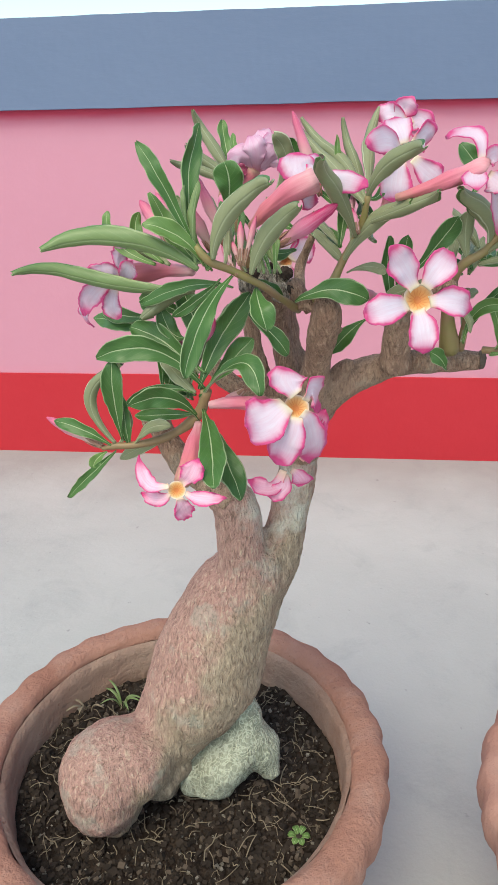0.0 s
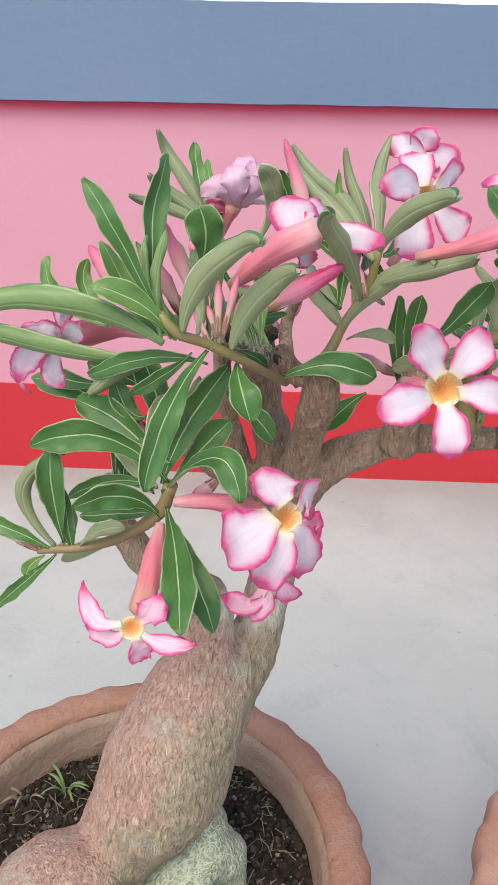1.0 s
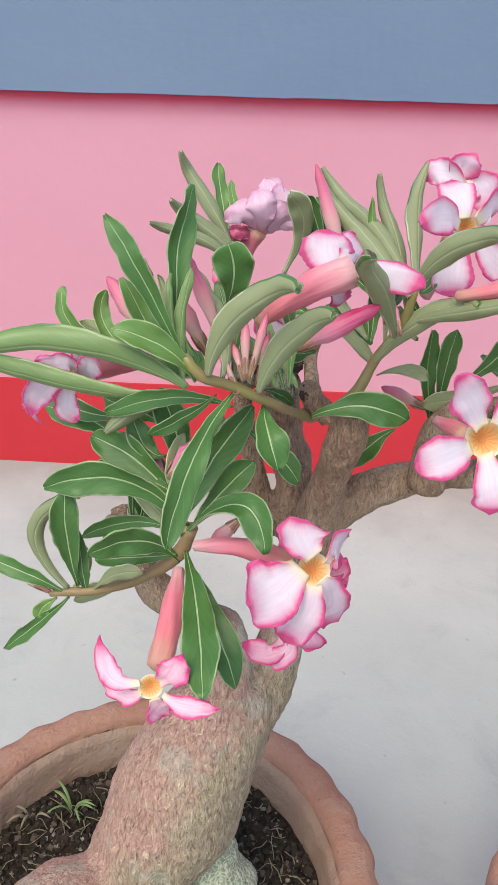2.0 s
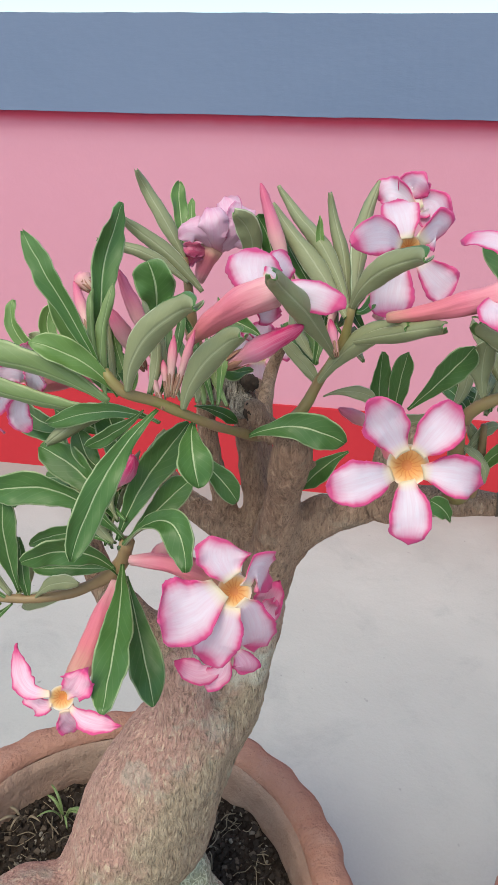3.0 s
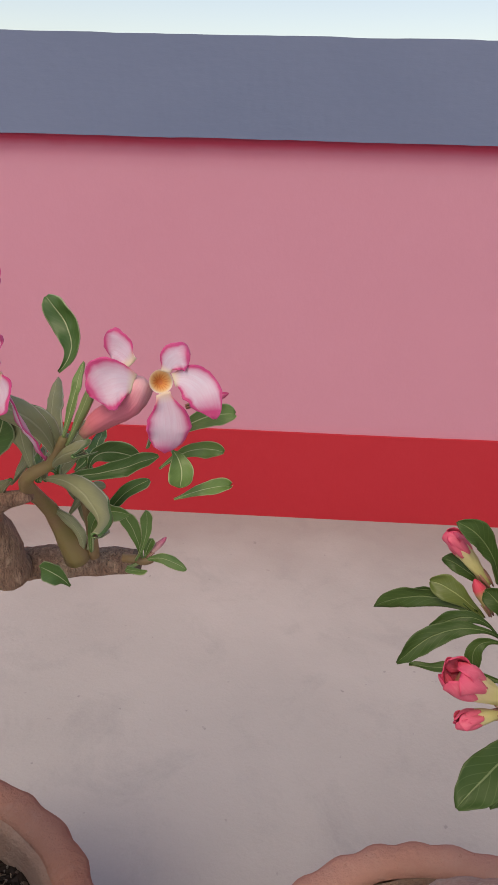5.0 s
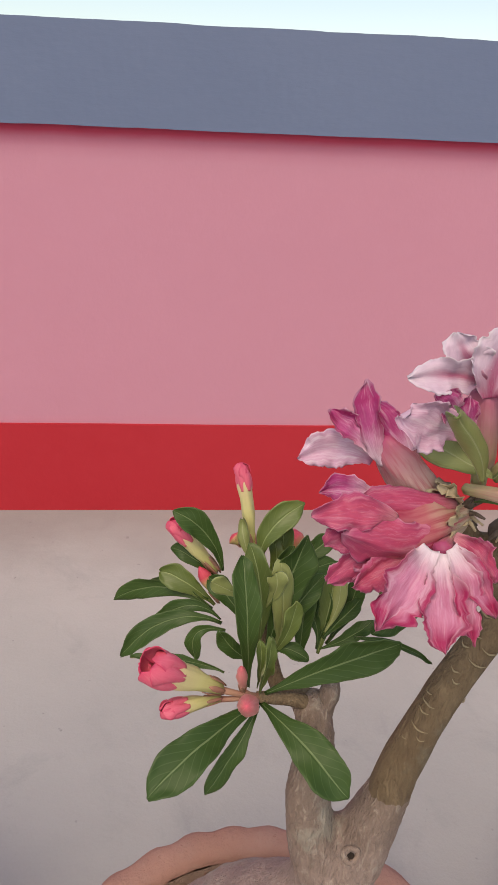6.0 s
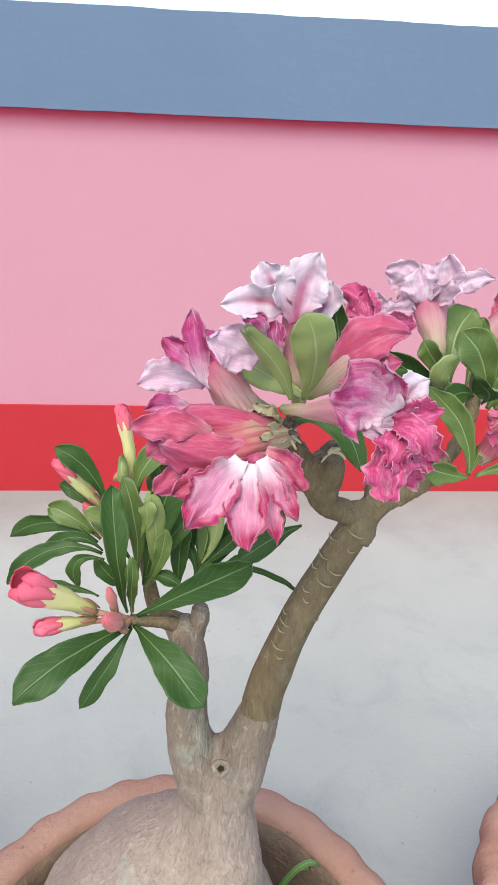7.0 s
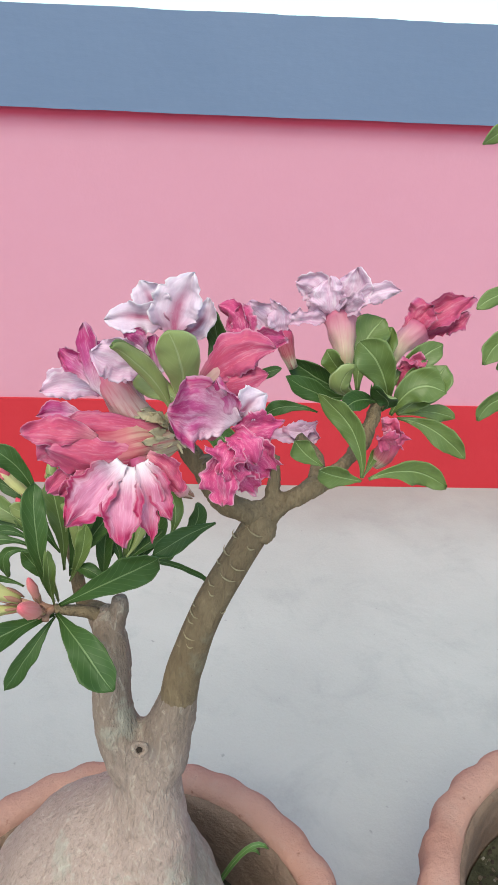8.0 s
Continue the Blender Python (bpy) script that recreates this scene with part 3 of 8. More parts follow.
def blade(bm, base, mid, tip, width, facing, fold=0.3, kind="leaf", thick=0.0009, ruffle=0.0, wave=0.0, twist=0.0, curl=0.0, nl=14, nw=6, seed=0.0, ragged=0.0, pleat=0.0, arc=False):
    """A leaf or petal through three points. facing: where its upper side looks; fold: radians by which the halves bend up;
    ruffle: crumpling in metres; wave: rippled margin; curl: rolls the tip over to the lower side."""
    uv = bm.loops.layers.uv.verify()
    B, M, T, F = Vector(base), Vector(mid), Vector(tip), Vector(facing)
    ctrl = 2 * M - 0.5 * (B + T)
    tops, lows, sv = [], [], []
    length = (M - B).length + (T - M).length
    bend, start = (0.70 if kind == "roll" else 0.72), None
    for i in range(nl + 1):
        s = i / nl
        c = B * (1 - s) ** 2 + ctrl * 2 * s * (1 - s) + T * s * s
        d = ((ctrl - B) * (1 - s) + (T - ctrl) * s).normalized()
        n = (F - d * F.dot(d)).normalized()
        if curl and s > bend:
            if start is None:
                start = (B * (1 - bend) ** 2 + ctrl * 2 * bend * (1 - bend) + T * bend * bend, ((ctrl - B) * (1 - bend) + (T - ctrl) * bend).normalized())
            c0, d0 = start
            n0 = (F - d0 * F.dot(d0)).normalized()
            turn = 19.0 * curl
            ph = turn * (s - bend) / (1 - bend)
            rad = (1 - bend) * length / turn * 1.1
            c = c0 + d0 * rad * math.sin(ph) - n0 * rad * (1 - math.cos(ph))
            d, n = d0 * math.cos(ph) - n0 * math.sin(ph), n0 * math.cos(ph) + d0 * math.sin(ph)
        x = d.cross(n)
        if twist:
            q = Matrix.Rotation(twist * (s - 0.3), 3, d)
            x, n = q @ x, q @ n
        h = width * 0.5 * outline(kind, s if i < nl else 0.995)
        row_t, row_l = [], []
        hs = [h * (1 + ragged * (noise.noise(Vector((s * 7, seed, sd))) + 0.7 * noise.noise(Vector((s * 26, seed, sd))) + (0.5 * noise.noise(Vector((s * 60, seed, sd))) if pleat else 0.0))) for sd in (1.5, 6.5)]
        for k in range(nw + 1):
            u = 2 * k / nw - 1
            h = hs[0] if u < 0 else hs[1]
            a = fold * abs(u) * (0.35 + 0.65 * math.sin(math.pi * min(1, s + 0.15))) * (1 - (0.7 * max(0.0, s - 0.6) / 0.4 if curl else 0))
            if arc:
                # halves curve up like a gutter; a rolled blade closes towards its end
                q = (fold * 0.95 + (2.5 - fold * 0.95) * min(1.0, max(0.0, s - 0.35) / 0.55) ** 1.3 if kind == "roll" else fold * (0.56 + 0.69 * math.sin(math.pi * min(1.0, 0.2 + 0.75 * s))))
                q = max(q, 0.05)
                p = c + x * (h * math.sin(q * u) / q) + n * (h * (1 - math.cos(q * u)) / q)
            else:
                p = c + x * (u * h * math.cos(a)) + n * (abs(u) * h * math.sin(a))
            if wave:
                p = p + n * wave * width * u * u * math.sin(s * 15 + seed * 7 + (1.7 if u > 0 else 0))
            if pleat:
                p = p + n * pleat * width * (abs(math.sin(u * 2.6 + seed + 1.4 * s)) - 0.5) * min(1.0, s * 1.6)
            if pleat:
                p = p + n * 0.06 * width * u**4 * math.sin(s * 24 + seed * 5 + 3 * noise.noise(Vector((s * 6, seed, u))))
            if ruffle:
                g = Vector((seed * 3.1, seed * 1.7, seed))
                edge = (0.25 + s) * (0.45 + 0.75 * u * u)
                for fq, am in ((60, 1.0), (150, 0.55), (330, 0.30 if pleat else 0.12)):
                    q = p * fq + g
                    p = p + (n * noise.noise(q) * 1.2 + x * noise.noise(q + Vector((9, 0, 0))) * 0.5 + d * noise.noise(q + Vector((0, 9, 0))) * 0.5) * ruffle * am * edge
            e = thick * (0.5 if abs(u) > 0.9 else 1.0) * (1.6 - 0.9 * s)
            row_t.append(bm.verts.new(p + n * e * 0.5))
            row_l.append(bm.verts.new(p - n * e * 0.5))
        tops.append(row_t)
        lows.append(row_l)

    def face(vs, uvs, slot):
        f = bm.faces.new(vs)
        f.material_index = slot
        for lp, c in zip(f.loops, uvs):
            lp[uv].uv = c

    for i in range(nl):
        for k in range(nw):
            cs = [(2 * k / nw - 1, i / nl), (2 * (k + 1) / nw - 1, i / nl), (2 * (k + 1) / nw - 1, (i + 1) / nl), (2 * k / nw - 1, (i + 1) / nl)]
            face((tops[i][k], tops[i][k + 1], tops[i + 1][k + 1], tops[i + 1][k]), cs, 0)
            face((lows[i][k + 1], lows[i][k], lows[i + 1][k], lows[i + 1][k + 1]), [cs[1], cs[0], cs[3], cs[2]], 1)
        for k in (0, nw):
            a, b, c, d = tops[i][k], tops[i + 1][k], lows[i + 1][k], lows[i][k]
            cs = [(2 * k / nw - 1, j / nl) for j in (i, i + 1, i + 1, i)]
            face((a, b, c, d) if k == 0 else (d, c, b, a), cs if k == 0 else cs[::-1], 0)
    for i in (0, nl):
        for k in range(nw):
            a, b, c, d = tops[i][k], tops[i][k + 1], lows[i][k + 1], lows[i][k]
            cs = [(2 * j / nw - 1, i / nl) for j in (k, k + 1, k + 1, k)]
            face((d, c, b, a) if i == 0 else (a, b, c, d), cs[::-1] if i == 0 else cs, 0)
    return bm


COUNT = [0]


def leaf(plant, base, mid, tip, width, facing, fold=0.35, curl=0.0, young=False, wave=0.07, label="", kind="leaf"):
    COUNT[0] += 1
    if kind == "leaf":
        kind, width = ("leaf", width * 0.92) if plant is adenium_a else ("acute", width * (0.84 if width < 0.0184 else 1.0))
    if kind == "roll":
        width *= 1.25
    bm = blade(bmesh.new(), base, mid, tip, width, facing, fold, kind, 0.0011, 0.0012 if kind == "roll" else 0.0022, wave * (0.4 if kind == "roll" else 0.8), (0.2 if kind == "roll" else 0.7 if kind == "acute" else 0.45) * math.sin(COUNT[0] * 2.4), curl if kind != "roll" else max(0.5 * curl, 0.044) + 0.010 * math.sin(COUNT[0] * 1.7), 48 if kind == "roll" else 26, 16 if kind == "roll" else 12, COUNT[0], 0.03, arc=True)
    if plant is adenium_a:
        mats = (LEAF_LIME, LEAF_FRESH) if young else (LEAF_TOP, LEAF_UNDER)
    else:
        mats = (LEAF_B_LIME if young else LEAF_B_TOP, LEAF_B_UNDER)
        fold = fold * (1.5 if young else 1.2)
    return part("leaf", under(plant, bm), mats, plant, label)


def petal(owner, plant, base, mid, tip, width, facing, fold=0.15, mats=None, ruffle=0.002, curl=0.0, wave=0.04, twist=0.0, pleat=0.0, arc=False):
    COUNT[0] += 1
    bm = blade(bmesh.new(), base, mid, tip, width, facing, fold, "wilt" if pleat and not arc else "petal", 0.0005, ruffle, wave, twist, curl, 34 if pleat else 24, 20, COUNT[0], min(0.22, 0.04 + 1.3 * pleat) if pleat else 0.05 + ruffle * 9, pleat, arc)
    return part("petal", under(plant, bm), mats or (PETAL, PETAL_BACK), owner)


def flower(plant, label):
    f = new("flower")
    f.empty_display_size = 0.02
    f.parent = plant
    f["label"] = label
    return f


def flower_tube(owner, plant, points, radii, mat=None, ridged=0.055):
    """The tube of a flower, with shallow ridges running along it."""
    bm = tube(bmesh.new(), points, radii, 30, 0.003, 0.14, 110.0)
    C, R = smooth_path(points, radii, 0.003)
    bm.verts.ensure_lookup_table()
    for i in range(len(C)):
        for k in range(30):
            v = bm.verts[i * 30 + k]
            a = 2 * math.pi * k / 30
            v.co = C[i] + (v.co - C[i]) * (1 + ridged * math.sin(5 * a + 9 * i / len(C)) + 0.5 * ridged * math.sin(11 * a + 4))
    return part("flower_tube", under(plant, bm), mat or TUBE_PINK, owner)


def throat(owner, plant, centre, axis, radius, depth):
    """The funnel inside a flower, with its yellow guide-lined wall."""
    bm = bmesh.new()
    uv = bm.loops.layers.uv.verify()
    C, A = Vector(centre), Vector(axis).normalized()
    X = A.orthogonal().normalized()
    Y = A.cross(X)
    rings = []
    for i in range(7):
        s = i / 6
        r = radius * (0.26 + 0.76 * s)
        rings.append([bm.verts.new(C + A * (-0.28 * depth * (1 - s) ** 1.5 - 0.0006) + (X * math.cos(2 * math.pi * k / 20) + Y * math.sin(2 * math.pi * k / 20)) * r) for k in range(20)])
    for i in range(6):
        for k in range(20):
            j = (k + 1) % 20
            f = bm.faces.new((rings[i][k], rings[i][j], rings[i + 1][j], rings[i + 1][k]))
            for lp, c in zip(f.loops, ((k, i), (k + 1, i), (k + 1, i + 1), (k, i + 1))):
                lp[uv].uv = (c[0] / 20, c[1] / 6)
    f = bm.faces.new(rings[0][::-1])
    for lp in f.loops:
        lp[uv].uv = (0.5, 0)
    return part("throat", under(plant, bm), THROAT, owner, "yellow throat with red guide lines")


def bud(plant, base, tip, radius, mat=None, fat=0.62, label="closed pink flower bud"):
    """A closed flower bud: slim foot, swollen upper half, pointed twisted tip, small calyx lobes at its foot."""
    B, T = Vector(base), Vector(tip)
    d = (T - B).normalized()
    L = (T - B).length
    pts = [B, B.lerp(T, 0.22), B.lerp(T, fat), B.lerp(T, 0.88), T]
    bm = tube(bmesh.new(), pts, [radius * 0.45, radius * 0.62, radius, radius * 0.6, radius * 0.12], 14, 0.003)
    C = B.lerp(T, 0.5)
    side = d.orthogonal().normalized()
    other = d.cross(side)
    for v in bm.verts:
        h = (v.co - B).dot(d)
        axis = B + d * h
        r = v.co - axis
        a = math.atan2(r.dot(other), r.dot(side)) + 5.0 * h / L
        v.co = axis + r * (1 + 0.10 * math.sin(5 * a) * max(0.0, h / L))
    ob = part("bud", under(plant, bm), mat or BUD_PINK, plant, label)
    for k in range(5):
        a = 2 * math.pi * k / 5
        o = side * math.cos(a) + other * math.sin(a)
        cb = bmesh.new()
        blade(cb, B + o * radius * 0.3 - d * 0.002, B + o * radius * 0.62 + d * 0.004, B + o * radius * 0.75 + d * min(0.011, L * 0.3), radius * 0.6, o, 0.2, "petal", 0.0006, 0, 0, 0, 0, 4, 2)
        part("calyx_lobe", under(plant, cb), (CALYX, CALYX), ob)
    return ob


def leaf_scars(owner, plant, points, radius, count, face, seed):
    """Pale crescent leaf scars on the side of a stem that looks to face."""
    rnd = random.Random(seed)
    C, _ = smooth_path(points, [1.0] * len(points), 0.004)
    F = Vector(face)
    for i in range(count):
        k = int((i + 0.5 + rnd.uniform(-0.25, 0.25)) / count * (len(C) - 2))
        d = (C[k + 1] - C[k]).normalized()
        n = (F - d * F.dot(d)).normalized()
        n = (Matrix.Rotation(rnd.uniform(-1.1, 1.1), 3, d) @ n).normalized()
        x = d.cross(n)
        w = radius * rnd.uniform(0.22, 0.55)
        pts = []
        for j in range(5):
            a = (j - 2) / 2 * w / radius
            pts.append(C[k] + n * math.cos(a) * radius * 1.0 + x * math.sin(a) * radius * 1.0 - d * 0.0011 * (1 - (j - 2) ** 2 / 4) * rnd.uniform(0.7, 1.2))
        part("leaf_scar", under(plant, tube(bmesh.new(), pts, [0.0001, 0.0003, 0.0005, 0.0004, 0.0001], 6, 0.002)), SCAR, owner)


def knot_hole(plant, place, face, radius, bark):
    """A healed pruning wound: a swollen lip round a dark hollow."""
    C, F = Vector(place), Vector(face).normalized()
    X = F.orthogonal().normalized()
    Y = F.cross(X)
    pts = [C + (X * math.cos(a) + Y * math.sin(a)) * radius * (1 + 0.12 * math.sin(3 * a)) for a in [2 * math.pi * k / 12 for k in range(13)]]
    lip = part("knot", under(plant, tube(bmesh.new(), pts, [radius * 0.38] * 13, 10, 0.002, 0.25, 300.0)), bark, plant, "healed pruning scar")
    bm = bmesh.new()
    mid = bm.verts.new(C - F * 0.001)
    ring = [bm.verts.new(C + F * 0.0008 + (X * math.cos(2 * math.pi * k / 14) + Y * math.sin(2 * math.pi * k / 14)) * radius * 0.48 * (1 + 0.08 * math.sin(2.3 * k))) for k in range(14)]
    for k in range(14):
        bm.faces.new((ring[k], ring[(k + 1) % 14], mid))
    part("hollow", under(plant, bm), HOLLOW, lip, "dark hollow")


def goblet(plant, base, tip, radius, label, spread=0.3, head=0.60):
    """A bud just opening: cream tube and a head of overlapping coral petals."""
    f = flower(plant, label)
    B, T = Vector(base), Vector(tip)
    d = (T - B).normalized()
    M = B.lerp(T, head)
    flower_tube(f, plant, [B, B.lerp(T, 0.2), B.lerp(T, 0.42), M, M.lerp(T, 0.3)], [radius * 0.38, radius * 0.5, radius * 0.74, radius * 0.86, radius * 0.8], TUBE_CREAM)
    side = d.orthogonal().normalized()
    for k in range(6):
        o = (Matrix.Rotation(2 * math.pi * k / 6 + 0.3, 3, d) @ side).normalized()
        far = T + o * radius * (spread if k % 2 else spread * 0.6) - d * radius * 0.2 * (k % 3)
        petal(f, plant, M.lerp(B, 0.06) + o * radius * 0.80, M.lerp(T, 0.5) + o * radius * (0.82 + 0.4 * spread), far, radius * 2.0, o, -0.75, (PETAL_CORAL, PETAL_CORAL), 0.001, 0.0, 0.02, 0.4)
    for k in range(5):
        o = (Matrix.Rotation(2 * math.pi * k / 5, 3, d) @ side).normalized()
        cb = blade(bmesh.new(), B + o * radius * 0.3 - d * 0.002, B + o * radius * 0.5 + d * 0.004, B + o * radius * 0.55 + d * 0.010, radius * 0.4, o, 0.2, "petal", 0.0006, 0, 0, 0, 0, 4, 2)
        part("calyx_lobe", under(plant, cb), (CALYX, CALYX), f)
    return f


def branch(plant, points, radii, mat=None, label="", lump=0.2, name="branch"):
    if mat in (SHOOT, SHOOT_BROWN):
        name = "shoot"
    return part(name, under(plant, tube(bmesh.new(), points, radii, 16, 0.004, lump, 90.0)), mat or BARK_BRANCH, plant, label)


# ---------------------------------------------------------------- ground and wall
def grid_box(name, lo, hi, mat, cells, rough=0.0, label=""):
    """A cast or plastered slab: a box in cells, its faces very slightly uneven."""
    bm = bmesh.new()
    bmesh.ops.create_cube(bm, size=1.0)
    for v in bm.verts:
        v.co = Vector([lo[i] if v.co[i] < 0 else hi[i] for i in range(3)])
    bmesh.ops.subdivide_edges(bm, edges=[e for e in bm.edges if abs(e.verts[0].co.x - e.verts[1].co.x) > 0.1], cuts=cells, use_grid_fill=True)
    if rough:
        for v in bm.verts:
            n = noise.noise(Vector((v.co.x * 9, v.co.z * 7, 3.3))) + 0.6 * noise.noise(Vector((v.co.x * 41, v.co.z * 5, 8.1)))
            v.co.z += n * rough if v.co.z > lo[2] + 0.01 else n * rough * 0.7
            v.co.y += noise.noise(Vector((v.co.x * 3, v.co.z * 4, 1.0))) * rough
    return part(name, bm, mat, None, label, False)


def build_setting():
    bm = bmesh.new()
    bmesh.ops.create_grid(bm, x_segments=40, y_segments=40, size=60.0)
    tagged(part("ground", bm, CONCRETE), "pale stained concrete terrace floor", "floor", kind="structure")
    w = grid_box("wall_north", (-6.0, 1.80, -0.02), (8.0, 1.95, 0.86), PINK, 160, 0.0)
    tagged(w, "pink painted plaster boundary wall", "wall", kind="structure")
    r = grid_box("baseboard", (-6.0, 1.794, -0.02), (8.0, 1.80, 0.214), RED, 260, 0.0012)
    tagged(r, "bright red painted band along the wall foot", "baseboard", kind="structure")
    g = grid_box("coping_beam", (-6.0, BEAM_Y, 0.809), (8.0, 1.98, 0.978), GREY, 620, 0.0017)
    tagged(g, "blue-grey painted overhanging parapet beam on the pink wall", "parapet", kind="structure")


build_setting()


# ---------------------------------------------------------------- pots
def revolve(bm, profile, lobes=0, depth=0.0, segs=144, phase=0.0, seed=0.0):
    """A turned vessel; profile rows are (radius, height, how strongly the pinched scallops show)."""
    rings = []
    for r, z, k in profile:
        ring = []
        for i in range(segs):
            a = 2 * math.pi * i / segs
            e = math.sin(lobes * a + phase + 0.9 * math.sin(3 * a + seed))
            p = Vector((math.cos(a), math.sin(a), 0))
            rr = r + k * depth * (e if e < 0 else e * 0.6) + 0.0014 * noise.noise(p * 4 + Vector((seed, 0, z * 30))) + 0.0009 * noise.noise(p * 17 + Vector((seed, z * 90, 0)))
            zz = z + k * depth * 0.35 * math.cos(lobes * a + phase) + 0.001 * noise.noise(p * 5 + Vector((0, seed, 0)))
            ring.append(bm.verts.new((p.x * rr, p.y * rr, zz)))
        rings.append(ring)
    for a, b in zip(rings, rings[1:]):
        for i in range(segs):
            j = (i + 1) % segs
            bm.faces.new((a[i], a[j], b[j], b[i]))
    bm.faces.new(rings[0][::-1])
    return rings


def flower_pot(place, rim, height, label, turn, inner_drop, clay, lobes=30, pinch=0.0036, inner=None):
    """Hand-thrown terracotta bowl with a thick finger-pinched rim and a worn inner ledge."""
    pot = thing("flower_pot", place, label, "pot", "terracotta pots in a row")
    bm = bmesh.new()
    h, R = height, rim
    revolve(bm, [(R * 0.60, 0.0, 0), (R * 0.64, 0.004, 0), (R * 0.74, h * 0.30, 0), (R * 0.83, h * 0.60, 0), (R * 0.87, h * 0.74, 0),
                 (R * 0.885, h * 0.765, 0.1), (R * 0.95, h * 0.785, 0.7), (R * 0.985, h * 0.82, 1.0), (R * 1.0, h * 0.88, 1.0), (R * 1.0, h * 0.94, 0.9),
                 (R * 0.985, h * 0.975, 0.7), (R * 0.955, h * 0.995, 0.4), (R * 0.91, h * 1.0, 0.12), (R * 0.868, h * 0.994, 0.05), (R * 0.838, h * 0.982, 0),
                 (R * 0.828, h * 0.955, 0)], lobes, pinch, 180, turn, turn)
    part("pot_body", bm, clay, pot)
    bm = bmesh.new()
    revolve(bm, [(R * 0.828, h * 0.955, 0), (R * 0.809, h * 0.943, 0), (R * 0.797, h * 0.92, 0), (R * 0.785, h * 0.80, 0), (R * 0.77, h * (0.80 - inner_drop), 0)], 0, 0, 120, 0, turn + 4)
    for f in [f for f in bm.faces if len(f.verts) > 8]:
        bm.faces.remove(f)
    part("inner_wall", bm, inner or clay, pot, "pale lime-crusted inner wall" if inner_drop < 0.1 else "inner wall with shade painted into its clay colour")
    return pot


def soil_bed(place, radius, mat, label, seed, crumbs, straws, pebbles):
    """Loose soil: a lumpy disc strewn with crumbs, grit and dry bits of root."""
    rnd = random.Random(seed)
    bed = thing("soil_bed", place, label, "soil", kind="stuff")

    def height(x, y):
        p = Vector((x, y, seed))
        return 0.007 * noise.noise(p * 18) + 0.0045 * noise.noise(p * 60) + 0.0026 * noise.noise(p * 150)

    bm = bmesh.new()
    rings = []
    for i in range(1, 56):
        r = radius * i / 55
        n = 110
        rings.append([bm.verts.new((r * math.cos(2 * math.pi * k / n), r * math.sin(2 * math.pi * k / n), height(r * math.cos(2 * math.pi * k / n), r * math.sin(2 * math.pi * k / n)))) for k in range(n)])
    for a, b in zip(rings, rings[1:]):
        for k in range(len(a)):
            j = (k + 1) % len(a)
            bm.faces.new((a[k], a[j], b[j], b[k]))
    bm.faces.new(rings[0])
    part("soil_surface", bm, mat, bed)

    def scatter(name, count, lo, hi, m, flat):
        verts, faces = [], []
        cube = [(-1, -1, -1), (1, -1, -1), (1, 1, -1), (-1, 1, -1), (-1, -1, 1), (1, -1, 1), (1, 1, 1), (-1, 1, 1)]
        quads = [(0, 3, 2, 1), (4, 5, 6, 7), (0, 1, 5, 4), (1, 2, 6, 5), (2, 3, 7, 6), (3, 0, 4, 7)]
        for _ in range(count):
            a, r = rnd.uniform(0, 6.28), radius * 0.98 * math.sqrt(rnd.random())
            s = rnd.uniform(lo, hi) * rnd.uniform(0.5, 1)
            x, y = r * math.cos(a), r * math.sin(a)
            q = Euler((rnd.uniform(0, 3), rnd.uniform(0, 3), rnd.uniform(0, 3))).to_matrix()
            k = len(verts)
            dims = Vector((s, s * rnd.uniform(0.5, 1), s * flat))
            for c in cube:
                o = q @ Vector([c[i] * dims[i] * rnd.uniform(0.6, 1) for i in range(3)])
                verts.append((x + o.x, y + o.y, height(x, y) + s * 0.4 + o.z))
            faces += [tuple(k + i for i in f) for f in quads]
        me = bpy.data.meshes.new(name)
        me.from_pydata(verts, [], faces)
        me.materials.append(m)
        ob = new(name, me)
        ob.parent = bed

    scatter("soil_crumbs", crumbs, 0.0006, 0.0042, CRUMB, 0.8)
    scatter("soil_clods", crumbs // 7, 0.0012, 0.0040, CLOD, 0.8)
    scatter("soil_grit", pebbles, 0.0005, 0.0026, GRIT, 0.7)
    bm = bmesh.new()
    for _ in range(straws):
        a, r = rnd.uniform(0, 6.28), radius * 0.95 * math.sqrt(rnd.random())
        x, y = r * math.cos(a), r * math.sin(a)
        b, L = rnd.uniform(0, 6.28), rnd.uniform(0.004, 0.026)
        pts = []
        for i in range(4):
            x2, y2 = x + math.cos(b) * L * i / 3, y + math.sin(b) * L * i / 3
            if x2 * x2 + y2 * y2 > (radius * 0.97) ** 2:
                break
            pts.append((x2, y2, height(x2, y2) + 0.003 + rnd.uniform(0, 0.004)))
            b += rnd.uniform(-0.3, 0.3)
        if len(pts) > 1:
            tube(bm, pts, [rnd.uniform(0.0002, 0.00055)] * len(pts), 5, 0.006)
    part("dry_rootlets", bm, STRAW, bed)
    return bed


